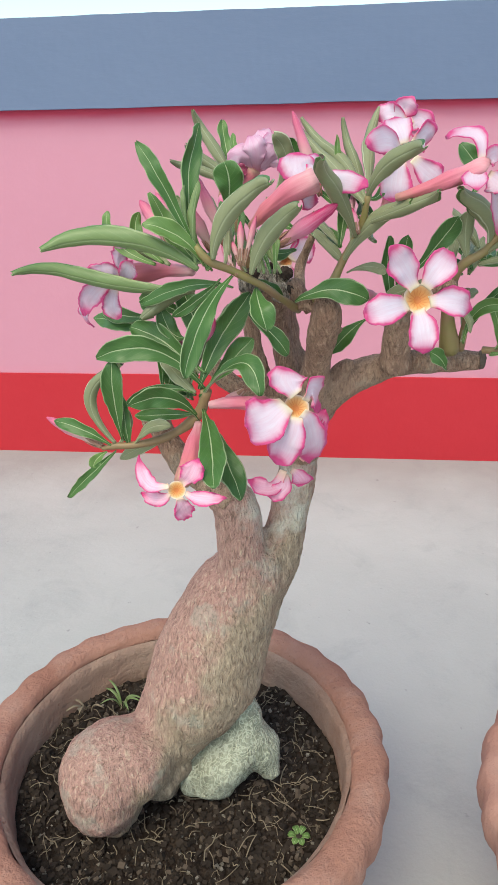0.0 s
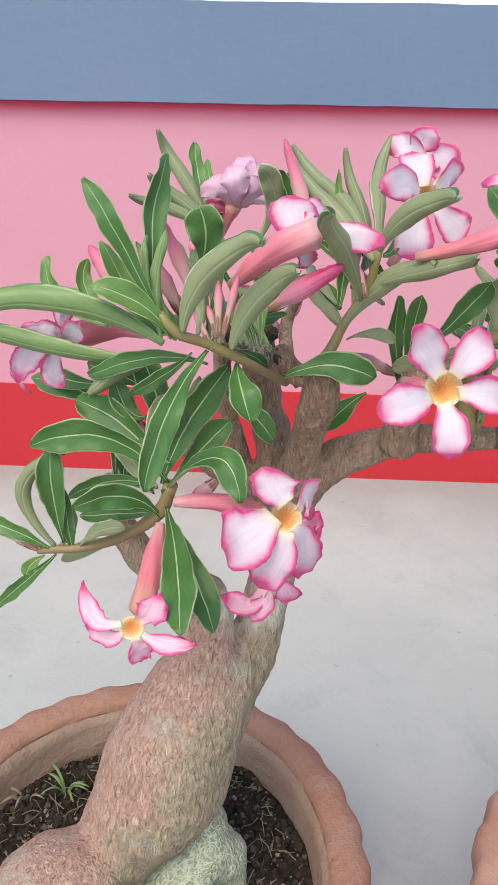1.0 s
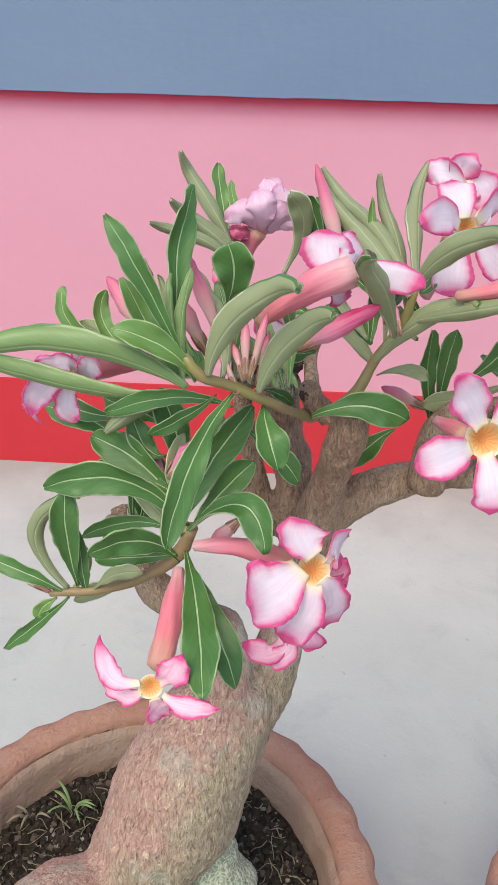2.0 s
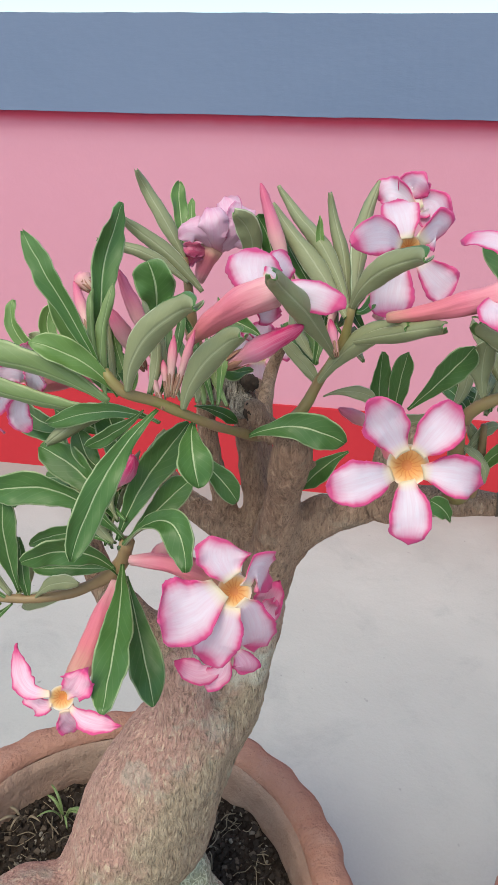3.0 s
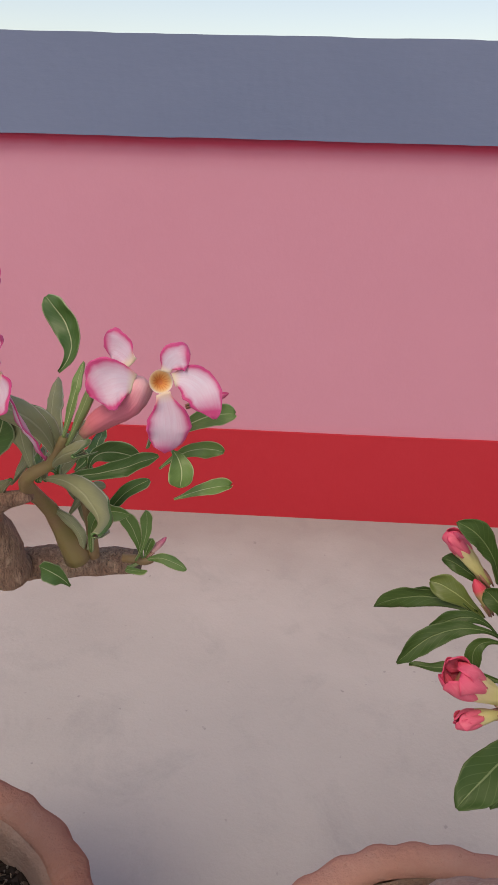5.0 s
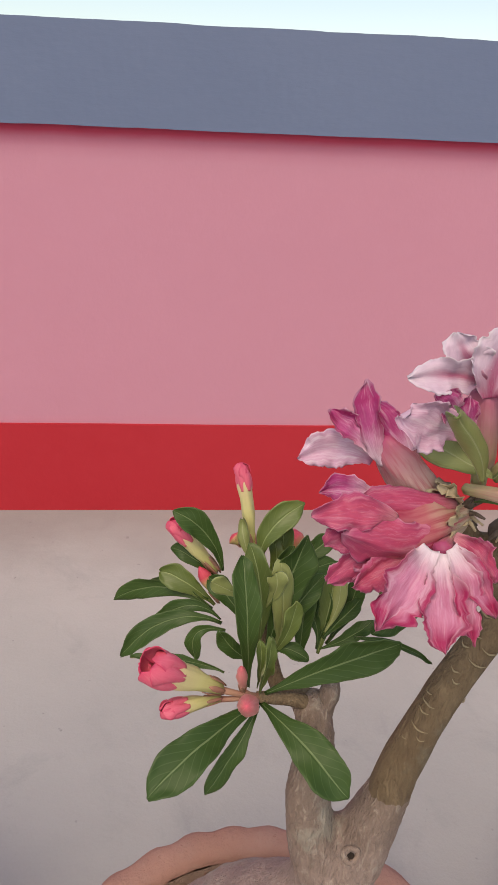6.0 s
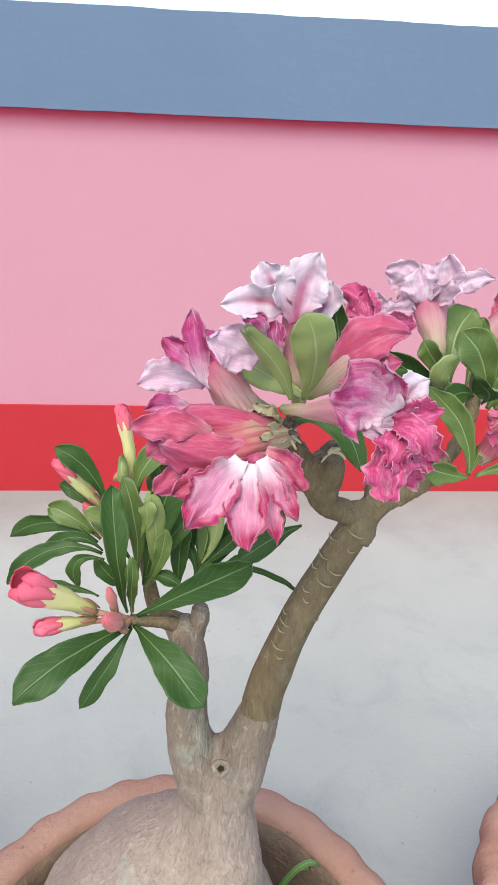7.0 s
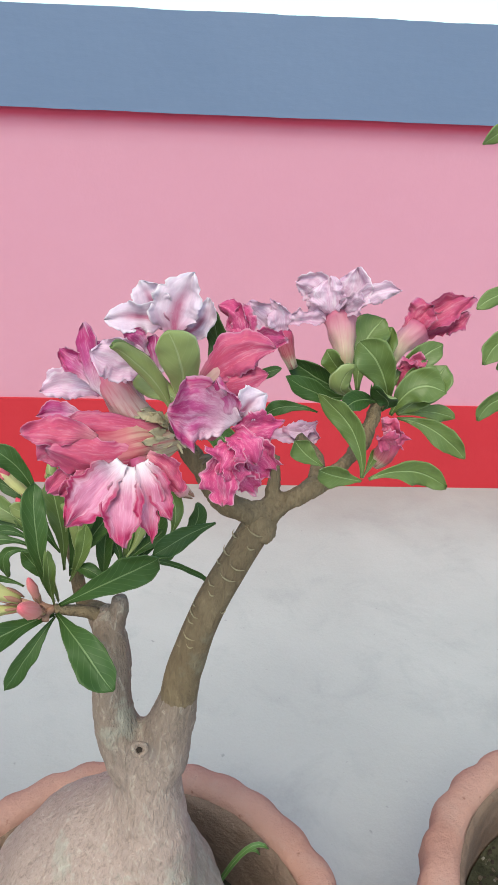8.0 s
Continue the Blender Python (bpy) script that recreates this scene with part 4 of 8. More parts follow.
def grass_tuft(place, blades, length, label, mat, seed):
    """A few thin bent blades that come up from the soil."""
    rnd = random.Random(seed)
    tuft = thing("grass_tuft", place, label, "grass")
    for _ in range(blades):
        a, L = rnd.uniform(0, 6.28), length * rnd.uniform(0.6, 1.0)
        o = Vector((math.cos(a), math.sin(a), 0))
        b = o * rnd.uniform(0, 0.004)
        bm = blade(bmesh.new(), b - Vector((0, 0, 0.004)), b + o * L * 0.25 + Vector((0, 0, L * 0.5)), b + o * L * 0.75 + Vector((0, 0, L * 0.55)), rnd.uniform(0.0018, 0.003), Vector((0, -0.3, 1)), 0.3, "strap", 0.0004, 0, 0, 0.4, 0, 8, 2)
        part("grass_blade", bm, (mat, mat), tuft)
    return tuft


def seedling(place, size, label, seed):
    """A tiny weed: short stalk and a rosette of round leaves."""
    rnd = random.Random(seed)
    weed = thing("weed_seedling", place, label, "weed")
    for k in range(6):
        a = 1.05 * k + rnd.uniform(-0.2, 0.2)
        o = Vector((math.cos(a), math.sin(a), 0))
        bm = blade(bmesh.new(), (0, 0, -0.002), o * size * 0.5 + Vector((0, 0, size * 0.4)), o * size + Vector((0, 0, size * 0.3)), size * 0.6, (0, 0, 1), 0.2, "leaf", 0.0004, 0, 0, 0, 0, 6, 4)
        part("leaf", bm, (LEAF_LIME, LEAF_FRESH), weed)
    return weed


# ---------------------------------------------------------------- first pot and its plant
pot_a = flower_pot((0.395, 0.652, 0.0), 0.193, 0.243, "weathered terracotta pot with a finger-pinched rim on concrete", 0.4, 0.06, TERRACOTTA_OLD, 30, 0.0024, TERRACOTTA_PALE)
soil_bed((0.395, 0.652, 0.192), 0.152, SOIL, "dark crumbly potting soil strewn with straw bits", 3, 6500, 420, 900)
adenium_a = thing("desert_rose_plant", (0.395, 0.64, 0.19), "bonsai desert rose with pink-edged white flowers in a terracotta pot", "plant", "potted desert roses")

fused("trunk", adenium_a, BARK_A, [
    ([(0.379, 0.630, 0.207), (0.383, 0.637, 0.242), (0.397, 0.645, 0.278), (0.413, 0.650, 0.304), (0.427, 0.655, 0.333), (0.437, 0.655, 0.365), (0.451, 0.655, 0.398), (0.467, 0.655, 0.435), (0.473, 0.657, 0.455)], [0.0187, 0.0277, 0.0374, 0.0450, 0.0483, 0.0458, 0.0395, 0.0301, 0.0225]),
    ([(0.387, 0.628, 0.245), (0.367, 0.612, 0.261), (0.344, 0.603, 0.258), (0.343, 0.600, 0.230), (0.352, 0.600, 0.203)], [0.0227, 0.0382, 0.0408, 0.0374, 0.0210]),
    ([(0.394, 0.630, 0.240), (0.391, 0.615, 0.236), (0.389, 0.610, 0.225)], [0.0228, 0.0129, 0.0080]),
    ([(0.462, 0.650, 0.425), (0.460, 0.645, 0.460), (0.457, 0.641, 0.502), (0.452, 0.634, 0.507), (0.438, 0.635, 0.523)], [0.0232, 0.0188, 0.0160, 0.0122, 0.0103]),
    ([(0.450, 0.656, 0.365), (0.465, 0.658, 0.398), (0.480, 0.660, 0.428), (0.492, 0.663, 0.460), (0.500, 0.666, 0.492), (0.504, 0.667, 0.518), (0.505, 0.667, 0.545)], [0.0250, 0.0256, 0.0214, 0.0174, 0.0156, 0.0152, 0.0150]),
], label="thick leaning rosy-brown caudex trunk", soften=6, lump=0.0014)
fused("branch", adenium_a, BARK_BRANCH, [
    ([(0.505, 0.667, 0.530), (0.508, 0.660, 0.556), (0.512, 0.648, 0.585), (0.516, 0.634, 0.614), (0.520, 0.621, 0.639), (0.522, 0.615, 0.654), (0.520, 0.612, 0.662)], [0.0150, 0.0160, 0.0124, 0.0098, 0.0094, 0.0092, 0.0060]),
    ([(0.508, 0.662, 0.556), (0.526, 0.659, 0.584), (0.551, 0.658, 0.600), (0.581, 0.660, 0.607), (0.600, 0.662, 0.607)], [0.0140, 0.0122, 0.0104, 0.0086, 0.0075]),
    ([(0.502, 0.670, 0.560), (0.482, 0.675, 0.567), (0.463, 0.679, 0.575), (0.446, 0.682, 0.587), (0.436, 0.686, 0.600)], [0.0110, 0.0094, 0.0086, 0.0080, 0.0062]),
    ([(0.501, 0.675, 0.560), (0.496, 0.683, 0.590), (0.491, 0.686, 0.622), (0.488, 0.680, 0.645), (0.489, 0.674, 0.656)], [0.0104, 0.0088, 0.0078, 0.0082, 0.0080]),
    ([(0.488, 0.674, 0.652), (0.480, 0.672, 0.657), (0.470, 0.674, 0.660), (0.463, 0.677, 0.662)], [0.0080, 0.0094, 0.0088, 0.0066]),
    ([(0.466, 0.676, 0.655), (0.468, 0.674, 0.630), (0.474, 0.678, 0.600), (0.480, 0.680, 0.572)], [0.0060, 0.0058, 0.0062, 0.0070]),
    ([(0.522, 0.634, 0.636), (0.529, 0.631, 0.637), (0.532, 0.630, 0.639)], [0.0052, 0.0032, 0.0020]),
    ([(0.527, 0.652, 0.594), (0.533, 0.648, 0.606), (0.541, 0.645, 0.610)], [0.0066, 0.0042, 0.0030]),
], voxel=0.0022, lump=0.0011, label="dark grey-brown main branches with a knobbly stump", soften=7)
fused("root", adenium_a, BARK_ROOT, [
    ([(0.458, 0.660, 0.297), (0.456, 0.657, 0.276), (0.448, 0.650, 0.247), (0.433, 0.640, 0.225), (0.430, 0.628, 0.207)], [0.0081, 0.0184, 0.0278, 0.0289, 0.0175]),
    ([(0.457, 0.655, 0.275), (0.470, 0.655, 0.237), (0.482, 0.650, 0.208)], [0.0122, 0.0198, 0.0095]),
    ([(0.433, 0.648, 0.252), (0.413, 0.634, 0.227), (0.410, 0.626, 0.211)], [0.0154, 0.0154, 0.0103]),
], label="bleached grey-green swollen root")
branch(adenium_a, [(0.578, 0.660, 0.607), (0.612, 0.664, 0.607), (0.627, 0.666, 0.607), (0.631, 0.667, 0.607)], [0.0089, 0.0073, 0.0064, 0.0058], BARK_BRANCH, "pruned stub branch")
branch(adenium_a, [(0.629, 0.664, 0.609), (0.632, 0.664, 0.609), (0.633, 0.664, 0.609)], [0.0058, 0.0052, 0.0024], CUT, "dry cut end of the branch", 0.6, "dead_stub")
branch(adenium_a, [(0.512, 0.626, 0.652), (0.505, 0.625, 0.660), (0.502, 0.623, 0.667), (0.501, 0.622, 0.671)], [0.0062, 0.0060, 0.0054, 0.0032], BARK_BRANCH, "", 0.6)
fused("stump", adenium_a, STUMP, [
    ([(0.463, 0.668, 0.661), (0.474, 0.664, 0.662), (0.484, 0.662, 0.663), (0.492, 0.658, 0.659)], [0.0062, 0.0082, 0.0084, 0.0074]),
    ([(0.486, 0.660, 0.664), (0.486, 0.658, 0.671), (0.485, 0.657, 0.675)], [0.0060, 0.0052, 0.0036]),
    ([(0.491, 0.658, 0.658), (0.4915, 0.652, 0.657), (0.492, 0.649, 0.6565)], [0.0068, 0.0062, 0.0048]),
], voxel=0.0012, lump=0.0013, freq=260.0, label="weathered pale stump of old cuts", soften=2)
for c, r in (((0.495, 0.653, 0.671), 0.0046), ((0.472, 0.655, 0.669), 0.0042), ((0.486, 0.652, 0.676), 0.0024), ((0.501, 0.622, 0.668), 0.0040)):
    c = Vector(c)
    fused("rotten_cut", adenium_a, ROT, [([c + Vector((-0.0006, 0.002, -0.003)), c, c + Vector((0.0004, -0.0012, 0.0018))], [r, r, r * 0.8])], voxel=0.0008, lump=0.0011, freq=520.0, label="dark rotten cut in the stump", soften=1)
branch(adenium_a, [(0.520, 0.618, 0.652), (0.510, 0.622, 0.655), (0.500, 0.628, 0.653)], [0.0044, 0.0036, 0.0034], BARK_BRANCH, "")
branch(adenium_a, [(0.570, 0.648, 0.607), (0.569, 0.640, 0.633), (0.571, 0.630, 0.654), (0.598, 0.612, 0.672)], [0.0108, 0.0093, 0.0064, 0.0028], BARK_BRANCH, "")
branch(adenium_a, [(0.503, 0.685, 0.572), (0.494, 0.695, 0.605), (0.489, 0.695, 0.635), (0.488, 0.690, 0.655)], [0.0116, 0.0116, 0.0105, 0.0090], BARK_BRANCH, "")
branch(adenium_a, [(0.456, 0.632, 0.511), (0.422, 0.638, 0.533), (0.405, 0.645, 0.559), (0.401, 0.650, 0.580)], [0.0118, 0.0103, 0.0085, 0.0068], BARK_BRANCH, "side limb with a dried cut end")
knot_hole(adenium_a, (0.399, 0.638, 0.572), (-0.5, -0.8, 0.4), 0.007, BARK_BRANCH)
branch(adenium_a, [(0.449, 0.585, 0.611), (0.443, 0.588, 0.594), (0.423, 0.586, 0.579), (0.402, 0.580, 0.575), (0.390, 0.578, 0.575), (0.381, 0.578, 0.573)], [0.0035, 0.0036, 0.0029, 0.0022, 0.0022, 0.0014], SHOOT_BROWN, "")
branch(adenium_a, [(0.504, 0.628, 0.651), (0.495, 0.608, 0.662), (0.485, 0.588, 0.674), (0.468, 0.578, 0.685), (0.456, 0.570, 0.692), (0.449, 0.570, 0.700)], [0.0028, 0.0023, 0.0022, 0.0023, 0.0025, 0.0019], SHOOT, "")
branch(adenium_a, [(0.514, 0.618, 0.659), (0.525, 0.622, 0.670), (0.532, 0.625, 0.684), (0.541, 0.617, 0.703), (0.544, 0.612, 0.721)], [0.0034, 0.0027, 0.0024, 0.0023, 0.0017], SHOOT, "")
branch(adenium_a, [(0.506, 0.630, 0.656), (0.504, 0.650, 0.663), (0.504, 0.670, 0.672), (0.512, 0.660, 0.693)], [0.0042, 0.0038, 0.0033, 0.0023], BARK_BRANCH, "")
branch(adenium_a, [(0.605, 0.648, 0.619), (0.599, 0.635, 0.651), (0.598, 0.610, 0.679), (0.612, 0.605, 0.691), (0.619, 0.600, 0.704)], [0.0065, 0.0036, 0.0030, 0.0026, 0.0018], SHOOT, "")
branch(adenium_a, [(0.612, 0.650, 0.619), (0.613, 0.645, 0.641), (0.611, 0.640, 0.662)], [0.0029, 0.0023, 0.0016], SHOOT_BROWN, "")
branch(adenium_a, [(0.627, 0.650, 0.619), (0.638, 0.648, 0.619), (0.642, 0.648, 0.620)], [0.0026, 0.0023, 0.0014], SHOOT_BROWN, "")
branch(adenium_a, [(0.472, 0.668, 0.655), (0.465, 0.655, 0.691), (0.463, 0.655, 0.714), (0.460, 0.660, 0.730)], [0.0062, 0.0038, 0.0026, 0.0017], SHOOT_BROWN, "")


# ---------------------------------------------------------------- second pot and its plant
pot_b = flower_pot((0.853, 0.615, 0.0), 0.187, 0.243, "terracotta pot with a scalloped pinched rim, soil sunk low", 1.7, 0.25, TERRACOTTA, 30, 0.0026, TERRACOTTA_SHADED)
soil_bed((0.853, 0.615, 0.150), 0.146, SOIL_MOSSY, "damp mossy soil low inside the pot", 5, 1800, 40, 500)
adenium_b = thing("desert_rose_plant", (0.85, 0.62, 0.15), "young desert rose with crumpled magenta flowers and coral buds", "plant", "potted desert roses")

fused("trunk", adenium_b, BARK_B, [
    ([(0.839, 0.640, 0.162), (0.841, 0.636, 0.226), (0.845, 0.633, 0.279), (0.853, 0.631, 0.324), (0.865, 0.629, 0.361), (0.875, 0.628, 0.389), (0.880, 0.626, 0.416), (0.882, 0.622, 0.446)], [0.0935, 0.1028, 0.0913, 0.0708, 0.0490, 0.0305, 0.0232, 0.0205]),
    ([(0.882, 0.622, 0.441), (0.883, 0.618, 0.410), (0.884, 0.612, 0.380), (0.882, 0.606, 0.349), (0.879, 0.604, 0.303)], [0.0205, 0.0226, 0.0255, 0.0310, 0.0363]),
    ([(0.875, 0.620, 0.439), (0.865, 0.618, 0.472), (0.863, 0.620, 0.500), (0.865, 0.622, 0.528), (0.862, 0.624, 0.549), (0.858, 0.625, 0.558)], [0.0173, 0.0139, 0.0122, 0.0109, 0.0098, 0.0084]),
    ([(0.890, 0.620, 0.444), (0.897, 0.615, 0.480), (0.903, 0.612, 0.506), (0.905, 0.612, 0.515)], [0.0180, 0.0146, 0.0119, 0.0094]),
], label="smooth bulbous grey-brown caudex with forked arms", lump=0.0009)
branch(adenium_b, [(0.900, 0.613, 0.495), (0.903, 0.612, 0.510), (0.906, 0.611, 0.528), (0.918, 0.609, 0.570), (0.935, 0.610, 0.607), (0.947, 0.612, 0.630)], [0.0088, 0.0108, 0.0104, 0.0089, 0.0082, 0.0080], STEM_B, "olive-brown branch ringed with pale leaf scars", 0.03)
fused("branch", adenium_b, STEM_B, [
    ([(0.944, 0.611, 0.618), (0.947, 0.612, 0.630), (0.938, 0.610, 0.632), (0.928, 0.608, 0.637), (0.920, 0.606, 0.648), (0.915, 0.603, 0.661), (0.907, 0.600, 0.674), (0.902, 0.600, 0.680)], [0.0084, 0.0074, 0.0060, 0.0060, 0.0060, 0.0056, 0.0046, 0.0030]),
    ([(0.924, 0.607, 0.643), (0.926, 0.602, 0.655), (0.926, 0.600, 0.663), (0.926, 0.600, 0.667)], [0.0064, 0.0066, 0.0062, 0.0048]),
    ([(0.947, 0.612, 0.628), (0.957, 0.613, 0.636), (0.972, 0.614, 0.645), (0.992, 0.628, 0.656), (1.005, 0.645, 0.670), (1.009, 0.655, 0.688)], [0.0070, 0.0052, 0.0045, 0.0042, 0.0038, 0.0034]),
    ([(0.949, 0.613, 0.632), (0.951, 0.616, 0.645), (0.952, 0.620, 0.660)], [0.0036, 0.0034, 0.0030]),
], voxel=0.0015, lump=0.0011, freq=170.0, label="knobbly forked branch end", soften=3)
branch(adenium_b, [(0.925, 0.597, 0.667), (0.925, 0.597, 0.671), (0.925, 0.597, 0.673), (0.925, 0.597, 0.675)], [0.0046, 0.0051, 0.0040, 0.0021], CUT, "dead dark cut top of a stub", 0.7, "dead_stub")
branch(adenium_b, [(0.864, 0.624, 0.545), (0.869, 0.624, 0.559), (0.869, 0.624, 0.567)], [0.0065, 0.0052, 0.0042], BARK_B, "")
branch(adenium_b, [(0.858, 0.625, 0.555), (0.845, 0.640, 0.553), (0.840, 0.650, 0.572), (0.831, 0.660, 0.597)], [0.0062, 0.0044, 0.0034, 0.0026], STEM_B, "")
branch(adenium_b, [(0.862, 0.625, 0.547), (0.855, 0.622, 0.558), (0.841, 0.622, 0.560), (0.833, 0.621, 0.562)], [0.0054, 0.0040, 0.0030, 0.0026], STEM_B, "")
branch(adenium_b, [(0.833, 0.621, 0.562), (0.824, 0.618, 0.567), (0.815, 0.620, 0.568)], [0.0019, 0.0014, 0.0018], CALYX, "", 0.1, "flower_stalk")
branch(adenium_b, [(0.833, 0.621, 0.562), (0.824, 0.618, 0.564), (0.815, 0.620, 0.562)], [0.0016, 0.0012, 0.0015], CALYX, "", 0.1, "flower_stalk")
branch(adenium_b, [(0.833, 0.621, 0.562), (0.831, 0.615, 0.563), (0.831, 0.611, 0.562)], [0.0022, 0.0017, 0.0021], CALYX, "", 0.1, "flower_stalk")
branch(adenium_b, [(0.833, 0.621, 0.562), (0.829, 0.620, 0.565), (0.826, 0.620, 0.567)], [0.0016, 0.0012, 0.0015], CALYX, "", 0.1, "flower_stalk")
branch(adenium_b, [(0.972, 0.615, 0.645), (0.974, 0.630, 0.653), (0.965, 0.640, 0.661)], [0.0047, 0.0036, 0.0027], STEM_B, "")
leaf_scars(adenium_b, adenium_b, [(0.902, 0.612, 0.505), (0.906, 0.611, 0.528), (0.918, 0.609, 0.570), (0.935, 0.610, 0.607), (0.947, 0.612, 0.630)], 0.0092, 24, (-0.1, -0.85, 0.5), 4)
knot_hole(adenium_b, (0.881, 0.594, 0.484), (0.0, -0.9, 0.35), 0.0038, BARK_B)


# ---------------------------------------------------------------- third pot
pot_c = flower_pot((1.286, 0.635, 0.0), 0.190, 0.243, "terracotta pot with a scalloped rim at the end of the row", 2.9, 0.25, TERRACOTTA, 30, 0.0028, TERRACOTTA_SHADED)
soil_bed((1.286, 0.635, 0.168), 0.146, SOIL_MOSSY, "greyish mossy soil in the pot", 8, 1200, 40, 400)

adenium_c = thing("desert_rose_plant", (1.30, 0.635, 0.168), "leafy desert rose at the end of the pot row", "plant", "potted desert roses")

fused("trunk", adenium_c, BARK_B, [
    ([(1.300, 0.635, 0.140), (1.302, 0.635, 0.200), (1.300, 0.637, 0.280), (1.295, 0.640, 0.360)], [0.062, 0.058, 0.034, 0.026]),
    ([(1.298, 0.638, 0.330), (1.262, 0.645, 0.430), (1.225, 0.655, 0.530)], [0.022, 0.016, 0.012]),
    ([(1.298, 0.638, 0.330), (1.312, 0.640, 0.450), (1.270, 0.650, 0.600), (1.215, 0.655, 0.710)], [0.022, 0.017, 0.012, 0.007]),
], label="bulbous grey-brown caudex with two arms")


# ---- leaves of the first plant

leaf(adenium_a, (0.459, 0.568, 0.693), (0.470, 0.562, 0.718), (0.498, 0.556, 0.736), 0.0137, (0.037, 0.972, 0.233), 1.1, 0.1, kind="roll")
leaf(adenium_a, (0.479, 0.578, 0.683), (0.489, 0.572, 0.705), (0.508, 0.566, 0.721), 0.0135, (0.106, 0.968, 0.226), 1.1, 0.1, kind="roll")
leaf(adenium_a, (0.450, 0.572, 0.698), (0.444, 0.585, 0.729), (0.450, 0.600, 0.761), 0.0144, (0.592, -0.733, 0.335), 0.75, 0)
leaf(adenium_a, (0.447, 0.570, 0.700), (0.444, 0.572, 0.716), (0.443, 0.578, 0.731), 0.0042, (-0.452, 0.848, -0.277), 1.1, 0, True, kind="strap")
leaf(adenium_a, (0.450, 0.570, 0.695), (0.437, 0.565, 0.727), (0.425, 0.562, 0.750), 0.0101, (0.356, -0.934, 0.024), 0.55, 0.05)
leaf(adenium_a, (0.449, 0.570, 0.689), (0.448, 0.572, 0.710), (0.451, 0.580, 0.733), 0.0062, (-0.181, 0.960, -0.212), 1.1, 0, True, kind="strap")
leaf(adenium_a, (0.450, 0.569, 0.687), (0.413, 0.563, 0.703), (0.365, 0.566, 0.700), 0.0150, (0.10, 0.93, 0.35), 1.15, 0.08, True, kind="roll")
leaf(adenium_a, (0.437, 0.600, 0.669), (0.384, 0.605, 0.673), (0.335, 0.600, 0.689), 0.0125, (0.08, 0.95, 0.28), 1.0, 0, True, kind="roll")
leaf(adenium_a, (0.442, 0.600, 0.668), (0.426, 0.600, 0.666), (0.407, 0.600, 0.648), 0.0127, (0.040, 0.997, -0.072), 1.1, 0, kind="roll")
leaf(adenium_a, (0.468, 0.577, 0.682), (0.455, 0.550, 0.665), (0.447, 0.527, 0.638), 0.0146, (0.470, -0.687, 0.554), 0.5, 0)
leaf(adenium_a, (0.445, 0.584, 0.612), (0.456, 0.592, 0.639), (0.476, 0.600, 0.668), 0.0182, (0.202, -0.965, 0.168), 0.5, 0)
leaf(adenium_a, (0.451, 0.586, 0.614), (0.462, 0.594, 0.625), (0.477, 0.600, 0.640), 0.0148, (0.162, -0.927, 0.337), 0.6, 0)
leaf(adenium_a, (0.445, 0.584, 0.607), (0.473, 0.570, 0.633), (0.485, 0.556, 0.618), 0.0155, (-0.487, -0.388, 0.783), 0.5, 0)
leaf(adenium_a, (0.447, 0.582, 0.599), (0.457, 0.545, 0.593), (0.464, 0.506, 0.585), 0.0180, (0.10, -0.45, 0.88), 0.35, 0)
leaf(adenium_a, (0.449, 0.582, 0.593), (0.463, 0.556, 0.579), (0.475, 0.535, 0.562), 0.0161, (0.204, -0.458, 0.865), 0.5, 0)
leaf(adenium_a, (0.448, 0.585, 0.612), (0.421, 0.578, 0.638), (0.385, 0.575, 0.634), 0.0178, (0.166, -0.986, 0.030), 0.7, 0)
leaf(adenium_a, (0.443, 0.592, 0.617), (0.424, 0.600, 0.635), (0.398, 0.610, 0.644), 0.0193, (-0.076, -0.882, 0.466), 0.55, 0)
leaf(adenium_a, (0.443, 0.586, 0.591), (0.428, 0.575, 0.609), (0.407, 0.562, 0.609), 0.0159, (0.610, -0.768, 0.196), 0.5, 0)
leaf(adenium_a, (0.390, 0.578, 0.577), (0.377, 0.580, 0.609), (0.406, 0.585, 0.628), 0.0100, (-0.243, 0.968, -0.058), 1.1, 0, kind="roll")
leaf(adenium_a, (0.395, 0.578, 0.580), (0.393, 0.575, 0.607), (0.394, 0.575, 0.632), 0.0146, (0.317, -0.947, -0.048), 0.55, 0)
leaf(adenium_a, (0.388, 0.578, 0.575), (0.372, 0.576, 0.586), (0.351, 0.580, 0.591), 0.0111, (0.143, -0.877, 0.459), 0.7, 0)
leaf(adenium_a, (0.390, 0.578, 0.572), (0.376, 0.575, 0.559), (0.354, 0.578, 0.537), 0.0087, (-0.072, -0.995, 0.074), 0.7, 0)
leaf(adenium_a, (0.384, 0.578, 0.571), (0.378, 0.576, 0.567), (0.375, 0.575, 0.561), 0.0096, (0.105, -0.975, 0.195), 0.6, 0, True)
leaf(adenium_a, (0.392, 0.580, 0.576), (0.399, 0.580, 0.588), (0.395, 0.582, 0.599), 0.0069, (-0.233, 0.971, -0.054), 0.6, 0, kind="strap")
leaf(adenium_a, (0.398, 0.580, 0.576), (0.397, 0.580, 0.590), (0.396, 0.582, 0.608), 0.0068, (0.304, -0.949, 0.081), 0.6, 0, kind="strap")
leaf(adenium_a, (0.401, 0.580, 0.574), (0.414, 0.575, 0.589), (0.428, 0.575, 0.592), 0.0091, (0.243, 0.965, -0.103), 0.6, 0)
